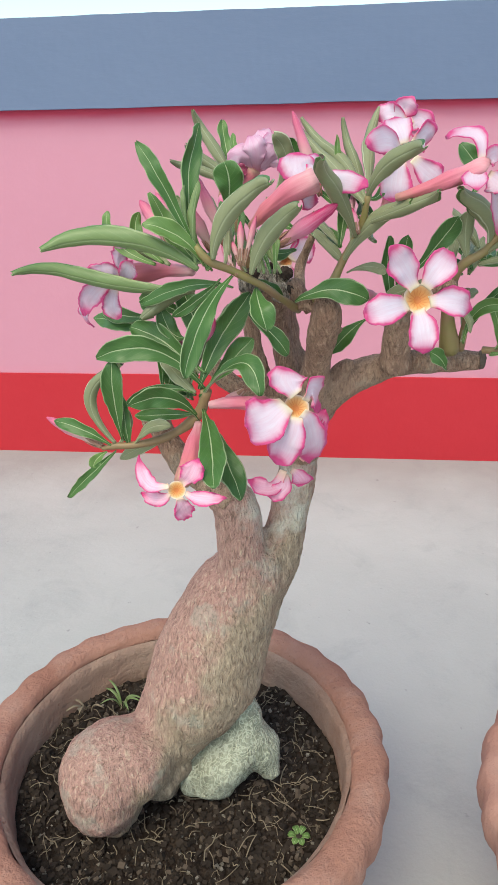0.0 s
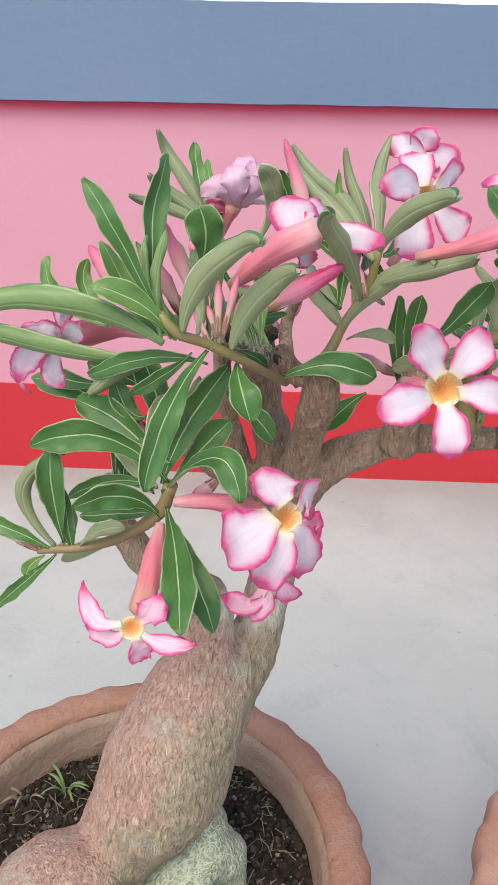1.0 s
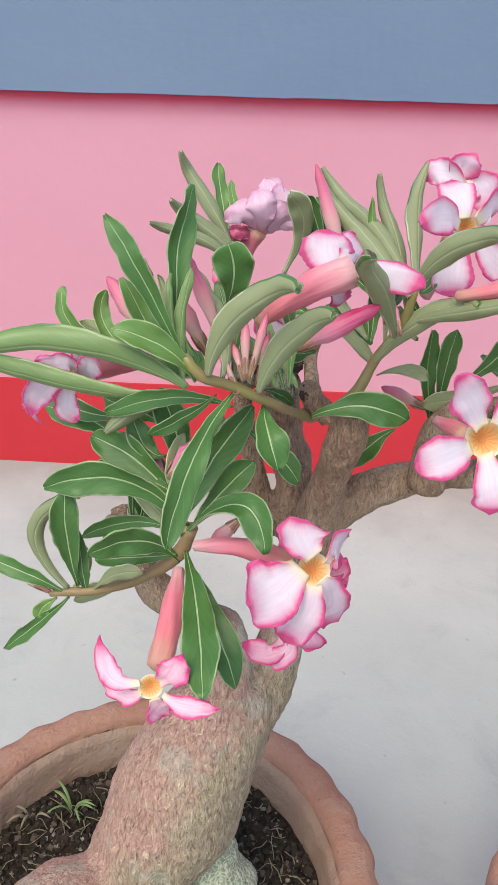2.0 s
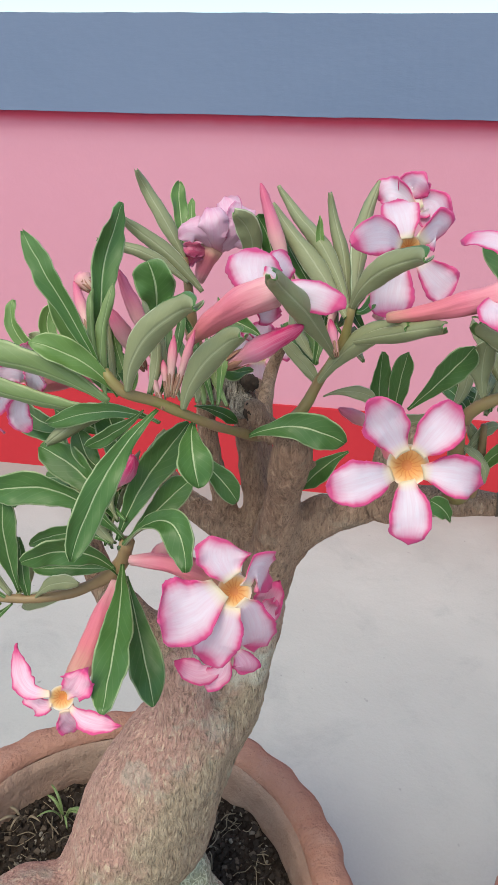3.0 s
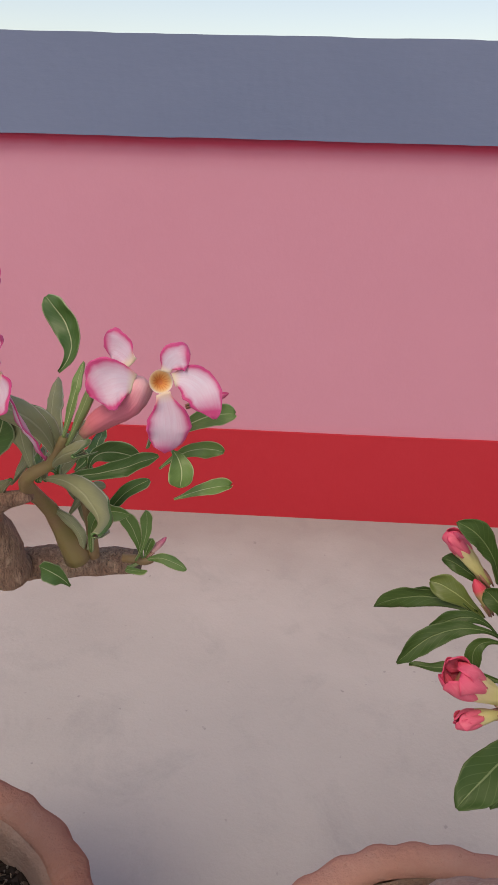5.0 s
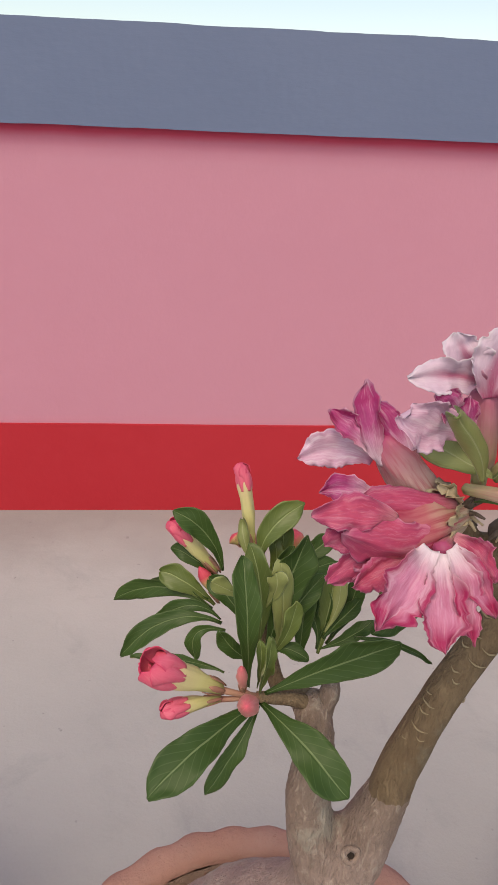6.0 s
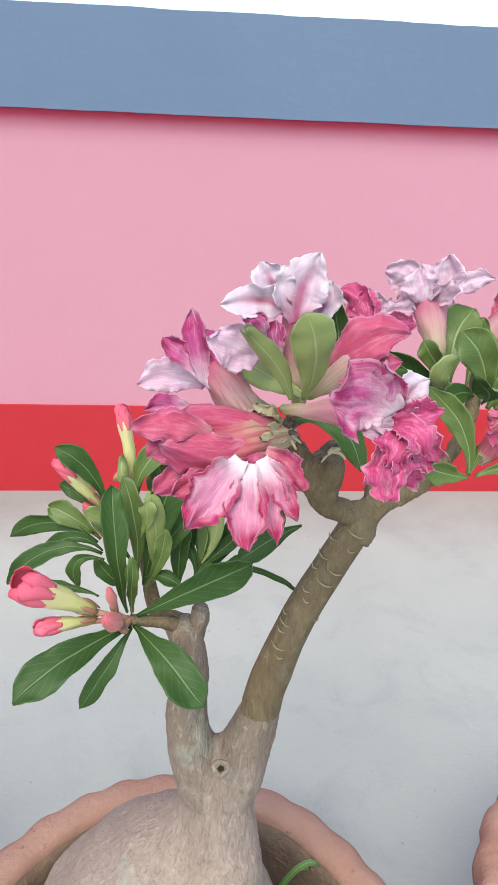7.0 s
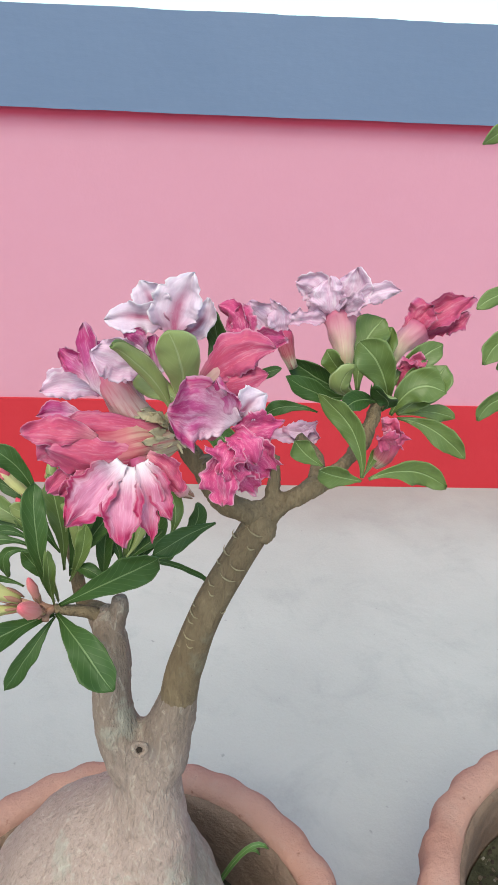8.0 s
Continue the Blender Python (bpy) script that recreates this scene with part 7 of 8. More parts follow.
leaf(adenium_b, (0.880, 0.630, 0.590), (0.901, 0.632, 0.583), (0.921, 0.633, 0.571), 0.0038, (-0.070, -0.818, 0.570), 0.7, 0, kind="strap")
leaf(adenium_b, (0.834, 0.620, 0.566), (0.835, 0.612, 0.587), (0.837, 0.606, 0.608), 0.0093, (0.132, -0.984, -0.121), 1.1, 0, True)
leaf(adenium_b, (0.812, 0.665, 0.581), (0.786, 0.675, 0.588), (0.758, 0.685, 0.572), 0.0141, (-0.381, -0.860, 0.339), 0.5, 0)
leaf(adenium_b, (0.813, 0.668, 0.581), (0.798, 0.672, 0.593), (0.785, 0.676, 0.597), 0.0161, (0.074, -0.837, 0.541), 0.5, 0, True)
leaf(adenium_b, (0.810, 0.668, 0.585), (0.789, 0.678, 0.587), (0.773, 0.688, 0.578), 0.0082, (-0.467, -0.669, 0.578), 0.5, 0)
leaf(adenium_b, (0.816, 0.650, 0.583), (0.790, 0.648, 0.587), (0.766, 0.645, 0.568), 0.0145, (-0.160, -0.625, 0.764), 0.6, 0)
leaf(adenium_b, (0.816, 0.655, 0.582), (0.801, 0.656, 0.590), (0.783, 0.657, 0.580), 0.0101, (-0.099, -0.795, 0.598), 0.6, 0)
leaf(adenium_b, (0.818, 0.645, 0.583), (0.804, 0.643, 0.583), (0.803, 0.640, 0.568), 0.0096, (-0.194, -0.867, 0.458), 0.5, 0)
leaf(adenium_b, (0.830, 0.640, 0.568), (0.822, 0.638, 0.577), (0.815, 0.636, 0.589), 0.0116, (0.439, -0.888, 0.139), 0.5, 0)
leaf(adenium_b, (0.817, 0.625, 0.574), (0.799, 0.632, 0.575), (0.771, 0.640, 0.570), 0.0074, (-0.289, -0.691, 0.663), 0.6, 0)
leaf(adenium_b, (0.817, 0.668, 0.603), (0.808, 0.668, 0.625), (0.792, 0.668, 0.638), 0.0159, (0.451, -0.829, 0.330), 0.6, 0)
leaf(adenium_b, (0.817, 0.672, 0.593), (0.803, 0.675, 0.605), (0.790, 0.678, 0.610), 0.0104, (0.117, -0.869, 0.481), 0.6, 0)
leaf(adenium_b, (0.830, 0.635, 0.556), (0.827, 0.625, 0.604), (0.825, 0.640, 0.630), 0.0173, (-0.044, -0.997, 0.064), 0.6, 0)
leaf(adenium_b, (0.828, 0.645, 0.602), (0.817, 0.640, 0.612), (0.810, 0.638, 0.617), 0.0110, (-0.522, 0.809, -0.268), 0.6, 0)
leaf(adenium_b, (0.838, 0.645, 0.597), (0.842, 0.640, 0.612), (0.841, 0.640, 0.621), 0.0136, (0.315, 0.938, 0.144), 0.6, 0)
leaf(adenium_b, (0.835, 0.660, 0.612), (0.840, 0.660, 0.631), (0.857, 0.665, 0.644), 0.0178, (-0.456, -0.783, 0.424), 0.7, 0, True)
leaf(adenium_b, (0.830, 0.662, 0.615), (0.827, 0.665, 0.625), (0.827, 0.670, 0.630), 0.0082, (0.060, 0.885, -0.462), 1.1, 0, True, kind="roll")
leaf(adenium_b, (0.839, 0.655, 0.595), (0.846, 0.655, 0.612), (0.852, 0.660, 0.623), 0.0143, (-0.273, -0.918, 0.286), 0.55, 0)
leaf(adenium_b, (0.842, 0.655, 0.591), (0.857, 0.660, 0.605), (0.878, 0.668, 0.608), 0.0125, (-0.017, -0.771, 0.636), 0.55, 0)
leaf(adenium_b, (0.845, 0.660, 0.598), (0.861, 0.668, 0.611), (0.877, 0.675, 0.619), 0.0137, (-0.044, -0.780, 0.624), 0.55, 0)
leaf(adenium_b, (0.839, 0.660, 0.594), (0.844, 0.662, 0.614), (0.841, 0.668, 0.623), 0.0103, (-0.146, -0.951, 0.274), 0.55, 0, True)
leaf(adenium_b, (0.840, 0.640, 0.575), (0.849, 0.636, 0.578), (0.859, 0.632, 0.574), 0.0098, (-0.267, -0.706, 0.656), 0.6, 0)
leaf(adenium_b, (0.834, 0.630, 0.560), (0.834, 0.622, 0.583), (0.833, 0.622, 0.596), 0.0077, (-0.125, -0.967, -0.220), 1.1, 0, True)
leaf(adenium_b, (0.866, 0.650, 0.566), (0.863, 0.655, 0.584), (0.848, 0.660, 0.587), 0.0103, (0.004, -0.905, 0.425), 0.6, 0)
leaf(adenium_b, (0.866, 0.650, 0.569), (0.871, 0.660, 0.583), (0.864, 0.665, 0.598), 0.0116, (-0.172, -0.875, 0.452), 0.6, 0)
leaf(adenium_b, (0.869, 0.650, 0.573), (0.882, 0.660, 0.579), (0.891, 0.665, 0.586), 0.0123, (-0.007, -0.662, 0.750), 0.6, 0)
leaf(adenium_b, (0.868, 0.650, 0.566), (0.885, 0.655, 0.569), (0.897, 0.660, 0.575), 0.0111, (-0.002, -0.699, 0.715), 0.6, 0)
leaf(adenium_b, (0.870, 0.652, 0.575), (0.878, 0.660, 0.590), (0.876, 0.665, 0.604), 0.0110, (0.236, 0.872, -0.429), 0.6, 0, True)
leaf(adenium_b, (0.866, 0.655, 0.576), (0.858, 0.660, 0.591), (0.857, 0.665, 0.594), 0.0073, (-0.083, -0.886, 0.457), 0.6, 0)
leaf(adenium_b, (0.839, 0.660, 0.597), (0.847, 0.665, 0.617), (0.845, 0.670, 0.633), 0.0137, (0.049, -0.965, 0.258), 0.6, 0, True)
leaf(adenium_b, (0.867, 0.650, 0.563), (0.873, 0.660, 0.586), (0.876, 0.668, 0.607), 0.0166, (-0.010, -0.927, 0.376), 0.5, 0, True)
leaf(adenium_b, (0.872, 0.655, 0.565), (0.885, 0.665, 0.580), (0.889, 0.670, 0.597), 0.0138, (-0.051, -0.889, 0.455), 0.5, 0)
leaf(adenium_b, (0.856, 0.650, 0.564), (0.863, 0.660, 0.586), (0.863, 0.668, 0.597), 0.0123, (0.036, -0.879, 0.476), 0.5, 0)
leaf(adenium_b, (0.839, 0.645, 0.567), (0.847, 0.645, 0.606), (0.857, 0.650, 0.635), 0.0192, (-0.030, -0.996, 0.081), 0.6, 0)
leaf(adenium_b, (0.835, 0.645, 0.571), (0.835, 0.645, 0.606), (0.829, 0.650, 0.630), 0.0166, (0.172, -0.980, 0.100), 0.6, 0, True)
leaf(adenium_b, (0.840, 0.645, 0.573), (0.854, 0.648, 0.595), (0.867, 0.652, 0.610), 0.0155, (-0.128, -0.953, 0.274), 0.6, 0)
leaf(adenium_b, (0.844, 0.645, 0.568), (0.846, 0.642, 0.597), (0.844, 0.645, 0.624), 0.0156, (-0.110, 0.994, -0.001), 0.6, 0)
leaf(adenium_b, (0.857, 0.648, 0.560), (0.858, 0.650, 0.580), (0.861, 0.655, 0.599), 0.0138, (0.010, -0.985, 0.175), 0.6, 0)
leaf(adenium_b, (0.839, 0.640, 0.567), (0.848, 0.635, 0.590), (0.851, 0.635, 0.608), 0.0119, (-0.124, -0.989, -0.082), 0.7, 0, True)
leaf(adenium_b, (0.831, 0.655, 0.576), (0.819, 0.660, 0.593), (0.810, 0.665, 0.601), 0.0139, (0.166, -0.858, 0.486), 0.6, 0)
leaf(adenium_b, (0.902, 0.575, 0.703), (0.894, 0.568, 0.720), (0.880, 0.562, 0.735), 0.0097, (-0.178, 0.949, 0.260), 1.1, 0.1, True, kind="roll")
leaf(adenium_b, (0.907, 0.575, 0.703), (0.908, 0.562, 0.723), (0.903, 0.557, 0.741), 0.0190, (-0.006, 0.908, 0.419), 0.6, 0, True)
leaf(adenium_b, (0.916, 0.585, 0.704), (0.922, 0.590, 0.719), (0.918, 0.596, 0.739), 0.0119, (-0.128, -0.942, 0.311), 0.55, 0)
leaf(adenium_b, (0.910, 0.580, 0.701), (0.897, 0.588, 0.706), (0.884, 0.600, 0.710), 0.0145, (0.426, 0.761, -0.490), 0.6, 0)
leaf(adenium_b, (0.904, 0.582, 0.691), (0.922, 0.576, 0.691), (0.931, 0.568, 0.675), 0.0147, (-0.204, -0.880, 0.430), 0.7, 0)
leaf(adenium_b, (0.994, 0.611, 0.652), (0.989, 0.615, 0.674), (0.971, 0.619, 0.693), 0.0150, (-0.143, -0.983, 0.112), 0.5, 0, True)
leaf(adenium_b, (0.998, 0.611, 0.651), (1.018, 0.615, 0.654), (1.041, 0.620, 0.643), 0.0158, (0.266, -0.893, 0.362), 0.5, 0, True)
leaf(adenium_b, (0.994, 0.611, 0.650), (0.982, 0.608, 0.654), (0.971, 0.604, 0.660), 0.0149, (0.368, -0.889, 0.273), 0.5, 0, True)
leaf(adenium_b, (0.972, 0.600, 0.664), (0.964, 0.600, 0.670), (0.958, 0.600, 0.677), 0.0131, (0.098, -0.990, 0.101), 0.5, 0, True)
leaf(adenium_b, (0.995, 0.611, 0.652), (1.001, 0.620, 0.658), (1.007, 0.630, 0.660), 0.0073, (0.042, -0.411, 0.911), 0.5, 0, True)
leaf(adenium_b, (0.996, 0.660, 0.677), (0.979, 0.662, 0.684), (0.961, 0.665, 0.695), 0.0171, (-0.032, -0.976, 0.215), 0.5, 0)
leaf(adenium_b, (0.992, 0.655, 0.679), (0.976, 0.652, 0.680), (0.957, 0.650, 0.691), 0.0142, (0.207, -0.956, 0.209), 0.5, 0)
leaf(adenium_b, (0.995, 0.660, 0.679), (0.985, 0.655, 0.694), (0.978, 0.655, 0.704), 0.0146, (0.048, -0.985, -0.167), 0.7, 0, True)
leaf(adenium_b, (0.999, 0.665, 0.678), (1.002, 0.675, 0.699), (1.014, 0.685, 0.713), 0.0229, (-0.188, -0.813, 0.551), 0.6, 0, True)
leaf(adenium_b, (1.013, 0.650, 0.677), (1.005, 0.645, 0.698), (0.993, 0.645, 0.712), 0.0199, (-0.073, -0.980, -0.184), 0.5, 0, True)
leaf(adenium_b, (1.008, 0.665, 0.676), (1.014, 0.675, 0.696), (1.018, 0.680, 0.710), 0.0134, (-0.271, -0.847, 0.457), 0.5, 0, True)
leaf(adenium_b, (0.998, 0.650, 0.681), (0.985, 0.640, 0.688), (0.991, 0.640, 0.700), 0.0160, (0.051, 0.876, 0.480), 0.6, 0, True)
leaf(adenium_b, (1.013, 0.660, 0.678), (1.026, 0.662, 0.694), (1.043, 0.665, 0.705), 0.0179, (-0.221, -0.885, 0.411), 0.6, 0, True)
leaf(adenium_b, (1.018, 0.650, 0.671), (1.031, 0.650, 0.682), (1.043, 0.655, 0.697), 0.0193, (-0.268, -0.864, 0.427), 0.5, 0, True)
leaf(adenium_b, (1.007, 0.650, 0.677), (0.995, 0.640, 0.682), (0.987, 0.635, 0.679), 0.0138, (0.570, -0.688, 0.450), 0.5, 0)
leaf(adenium_b, (1.009, 0.645, 0.675), (1.010, 0.640, 0.682), (1.000, 0.635, 0.690), 0.0157, (0.051, -0.838, -0.543), 0.5, 0)
leaf(adenium_b, (1.019, 0.650, 0.668), (1.039, 0.645, 0.663), (1.056, 0.640, 0.649), 0.0160, (-0.104, -0.951, 0.290), 0.5, 0, True)
leaf(adenium_b, (1.019, 0.650, 0.670), (1.036, 0.650, 0.672), (1.051, 0.650, 0.668), 0.0109, (0.019, -0.930, 0.367), 0.5, 0, True)
leaf(adenium_b, (1.015, 0.650, 0.670), (1.026, 0.648, 0.686), (1.042, 0.645, 0.685), 0.0206, (-0.340, -0.891, 0.302), 0.5, 0, True)
leaf(adenium_b, (1.017, 0.655, 0.673), (1.023, 0.655, 0.683), (1.031, 0.660, 0.694), 0.0140, (-0.245, -0.896, 0.371), 0.5, 0, True)
leaf(adenium_b, (0.972, 0.630, 0.679), (0.957, 0.630, 0.682), (0.946, 0.630, 0.677), 0.0089, (-0.031, -0.923, 0.383), 0.5, 0)
leaf(adenium_b, (0.930, 0.600, 0.704), (0.940, 0.600, 0.709), (0.950, 0.600, 0.712), 0.0069, (-0.114, -0.941, 0.318), 0.5, 0)
leaf(adenium_b, (0.922, 0.640, 0.607), (0.906, 0.635, 0.601), (0.888, 0.630, 0.591), 0.0144, (0.001, -0.851, 0.526), 0.5, 0)
leaf(adenium_b, (0.896, 0.650, 0.591), (0.899, 0.655, 0.607), (0.892, 0.660, 0.619), 0.0150, (0.078, -0.935, 0.345), 0.5, 0, True)
leaf(adenium_b, (0.899, 0.650, 0.587), (0.910, 0.660, 0.593), (0.911, 0.665, 0.605), 0.0140, (0.078, -0.791, 0.607), 0.5, 0)

# ---- flowers and buds of the second plant

f = flower(adenium_b, "large wilting magenta flower with a fat rosy tube")
flower_tube(f, adenium_b, [(0.905, 0.593, 0.680), (0.897, 0.587, 0.682), (0.887, 0.582, 0.682), (0.875, 0.578, 0.681), (0.863, 0.576, 0.684), (0.853, 0.575, 0.688)], [0.0048, 0.0082, 0.0106, 0.0114, 0.0100, 0.0050], TUBE_ROSE, 0.06)
petal(f, adenium_b, (0.898, 0.583, 0.689), (0.879, 0.576, 0.694), (0.858, 0.574, 0.696), 0.0150, (0.05, 0.80, -0.60), 1.0, (PETAL_ROSE, PETAL_ROSE), 0.0022, 0, 0.05, 0, 0.06, True)
petal(f, adenium_b, (0.897, 0.578, 0.683), (0.876, 0.566, 0.681), (0.852, 0.565, 0.688), 0.0235, (0.10, 0.97, 0.12), 1.0, (PETAL_ROSE, PETAL_ROSE), 0.0022, 0, 0.05, 0.2, 0.06, True)
petal(f, adenium_b, (0.896, 0.578, 0.677), (0.877, 0.569, 0.671), (0.859, 0.568, 0.672), 0.0150, (0.10, 0.70, 0.70), 0.9, (PETAL_ROSE, PETAL_ROSE), 0.0025, 0, 0.06, 0, 0.06, True)
petal(f, adenium_b, (0.872, 0.570, 0.690), (0.857, 0.566, 0.695), (0.842, 0.569, 0.692), 0.0150, (-0.20, 0.90, -0.30), 0.35, (PETAL_VEINED, PETAL_ROSE), 0.0035, 0, 0.08, 0.4, 0.08)
petal(f, adenium_b, (0.868, 0.578, 0.693), (0.857, 0.580, 0.697), (0.846, 0.580, 0.696), 0.0100, (-0.25, -0.88, 0.40), 0.3, (PETAL_VEINED, PETAL_ROSE), 0.0035, 0, 0.08, 0, 0.10)
petal(f, adenium_b, (0.866, 0.571, 0.684), (0.855, 0.568, 0.684), (0.847, 0.569, 0.679), 0.0120, (0.05, 0.92, -0.35), 0.3, (PETAL_ROSE, PETAL_ROSE), 0.0035, 0, 0.08, 0, 0.12)
petal(f, adenium_b, (0.872, 0.573, 0.676), (0.860, 0.570, 0.672), (0.850, 0.570, 0.664), 0.0125, (-0.16, -0.93, 0.34), 0.25, (PETAL_ROSE, PETAL_ROSE), 0.003, 0, 0.07, 0, 0.14)
petal(f, adenium_b, (0.884, 0.575, 0.674), (0.870, 0.571, 0.669), (0.858, 0.567, 0.667), 0.0120, (-0.07, -0.90, 0.43), 0.25, (PETAL_ROSE, PETAL_ROSE), 0.004, 0, 0.07, 0, 0.14)
f = flower(adenium_b, "wilting star-shaped magenta flower with a white heart")
petal(f, adenium_b, (0.883, 0.564, 0.682), (0.873, 0.553, 0.675), (0.863, 0.545, 0.664), 0.0195, (0.131, -0.754, 0.643), 0.35, (PETAL_STAR, PETAL_ROSE), 0.0040, 0, 0.10, 0, 0.12)
petal(f, adenium_b, (0.887, 0.563, 0.681), (0.885, 0.551, 0.669), (0.885, 0.541, 0.656), 0.0170, (-0.092, -0.824, 0.560), 0.4, (PETAL_STAR, PETAL_ROSE), 0.0035, 0, 0.08, 0, 0.12)
petal(f, adenium_b, (0.890, 0.564, 0.682), (0.895, 0.554, 0.670), (0.896, 0.546, 0.655), 0.0120, (-0.086, -0.896, 0.435), 0.35, (PETAL_STAR, PETAL_ROSE), 0.004, 0, 0.08, 0, 0.14)
petal(f, adenium_b, (0.892, 0.566, 0.682), (0.899, 0.560, 0.674), (0.904, 0.551, 0.663), 0.0115, (0.072, -0.960, 0.270), 0.35, (PETAL_STAR, PETAL_ROSE), 0.0045, 0, 0.08, 0, 0.15)
petal(f, adenium_b, (0.893, 0.569, 0.684), (0.901, 0.566, 0.679), (0.907, 0.562, 0.670), 0.0115, (0.15, -0.95, 0.25), 0.3, (PETAL_ROSE, PETAL_ROSE), 0.0045, 0, 0.08, 0, 0.15)
petal(f, adenium_b, (0.879, 0.568, 0.677), (0.866, 0.565, 0.672), (0.857, 0.562, 0.668), 0.0115, (-0.107, -0.908, 0.405), 0.25, (PETAL_ROSE, PETAL_ROSE), 0.004, 0, 0.07, 0, 0.15)
flower_tube(f, adenium_b, [(0.898, 0.582, 0.677), (0.893, 0.573, 0.678), (0.888, 0.566, 0.680)], [0.0028, 0.0034, 0.0034], TUBE_PALE)
f = flower(adenium_b, "crumpled pale lilac and rose flower")
flower_tube(f, adenium_b, [(0.892, 0.592, 0.686), (0.885, 0.593, 0.692), (0.879, 0.596, 0.700), (0.872, 0.599, 0.708)], [0.0058, 0.0082, 0.0078, 0.0052], TUBE_PALE, 0.08)
petal(f, adenium_b, (0.872, 0.593, 0.700), (0.866, 0.595, 0.714), (0.863, 0.601, 0.730), 0.0125, (0.10, 0.98, 0.10), 0.9, (PETAL_ROSE, PETAL_VEINED), 0.0030, 0, 0.07, 0.3, 0.06, True)
petal(f, adenium_b, (0.870, 0.597, 0.703), (0.861, 0.599, 0.711), (0.852, 0.602, 0.719), 0.0105, (0.111, -0.967, 0.230), 0.4, (PETAL_VEINED, PETAL_ROSE), 0.0035, 0, 0.08, 0.3, 0.12)
petal(f, adenium_b, (0.880, 0.592, 0.703), (0.877, 0.595, 0.712), (0.868, 0.600, 0.723), 0.0115, (0.10, 0.98, 0.15), 0.7, (PETAL_ROSE, PETAL_VEINED), 0.0035, 0, 0.08, 0.2, 0.06, True)
petal(f, adenium_b, (0.870, 0.601, 0.698), (0.856, 0.604, 0.702), (0.841, 0.606, 0.697), 0.0150, (-0.260, -0.911, 0.321), 0.25, (PETAL_LILAC, PETAL_ROSE), 0.0030, 0, 0.08, 0, 0.10)
f = flower(adenium_b, "bleached lilac flower with ragged white edges")
petal(f, adenium_b, (0.895, 0.584, 0.717), (0.882, 0.579, 0.722), (0.871, 0.576, 0.727), 0.0190, (0.430, -0.902, -0.029), 0.3, (PETAL_LILAC, PETAL_LILAC), 0.0035, 0, 0.08, 0, 0.09)
petal(f, adenium_b, (0.904, 0.585, 0.730), (0.905, 0.587, 0.742), (0.911, 0.588, 0.756), 0.0225, (-0.184, -0.974, 0.133), 0.6, (PETAL_DRAINED, PETAL_DRAINED), 0.0035, 0, 0.09, 0, 0.10)
petal(f, adenium_b, (0.902, 0.586, 0.734), (0.890, 0.586, 0.738), (0.875, 0.588, 0.736), 0.0140, (-0.099, -0.970, 0.222), 0.3, (PETAL_DRAINED, PETAL_DRAINED), 0.004, 0, 0.09, 0, 0.12)
petal(f, adenium_b, (0.902, 0.587, 0.735), (0.895, 0.588, 0.744), (0.890, 0.589, 0.752), 0.0150, (-0.121, -0.987, 0.109), 0.3, (PETAL_DRAINED, PETAL_DRAINED), 0.0045, 0, 0.09, 0, 0.13)
petal(f, adenium_b, (0.907, 0.588, 0.731), (0.914, 0.589, 0.735), (0.918, 0.592, 0.744), 0.0125, (-0.128, -0.935, 0.332), 0.3, (PETAL_DRAINED, PETAL_DRAINED), 0.0045, 0, 0.08, 0, 0.12)
petal(f, adenium_b, (0.898, 0.583, 0.715), (0.896, 0.582, 0.723), (0.896, 0.583, 0.732), 0.0095, (0.05, 0.98, 0.10), 0.6, (PETAL_ROSE, PETAL_VEINED), 0.0025, 0, 0.06, 0, 0.06, True)
petal(f, adenium_b, (0.893, 0.583, 0.722), (0.888, 0.582, 0.728), (0.882, 0.582, 0.732), 0.0110, (-0.108, -0.929, 0.353), 0.3, (PETAL_VEINED, PETAL_ROSE), 0.0045, 0, 0.08, 0, 0.13)
flower_tube(f, adenium_b, [(0.908, 0.590, 0.694), (0.907, 0.590, 0.706), (0.905, 0.590, 0.720), (0.904, 0.590, 0.731)], [0.0028, 0.0050, 0.0062, 0.0050], TUBE_FRESH)
f = flower(adenium_b, "coral-rose flower seen from behind")
petal(f, adenium_b, (0.915, 0.576, 0.711), (0.927, 0.570, 0.727), (0.945, 0.572, 0.730), 0.0184, (0.285, 0.928, -0.241), 0.25, (PETAL_ROSE, PETAL_ROSE), 0.002, 0, 0.07, 0, 0.08)
petal(f, adenium_b, (0.918, 0.574, 0.711), (0.930, 0.568, 0.717), (0.942, 0.570, 0.720), 0.0119, (0.260, 0.917, -0.301), 0.25, (PETAL_ROSE, PETAL_ROSE), 0.002, 0, 0.07, 0, 0.08)
petal(f, adenium_b, (0.931, 0.582, 0.727), (0.939, 0.582, 0.730), (0.949, 0.582, 0.732), 0.0105, (-0.072, -0.951, 0.302), 0.25, (PETAL_HOT, PETAL_LILAC), 0.0045, 0, 0.07, 0, 0.17)
petal(f, adenium_b, (0.931, 0.590, 0.725), (0.930, 0.592, 0.735), (0.921, 0.596, 0.741), 0.0107, (-0.230, -0.947, 0.224), 0.25, (PETAL_HOT, PETAL_LILAC), 0.006, 0, 0.07, 0, 0.17)
petal(f, adenium_b, (0.933, 0.590, 0.727), (0.932, 0.592, 0.734), (0.930, 0.594, 0.740), 0.0094, (-0.244, -0.937, 0.250), 0.25, (PETAL_HOT, PETAL_LILAC), 0.006, 0, 0.07, 0, 0.17)
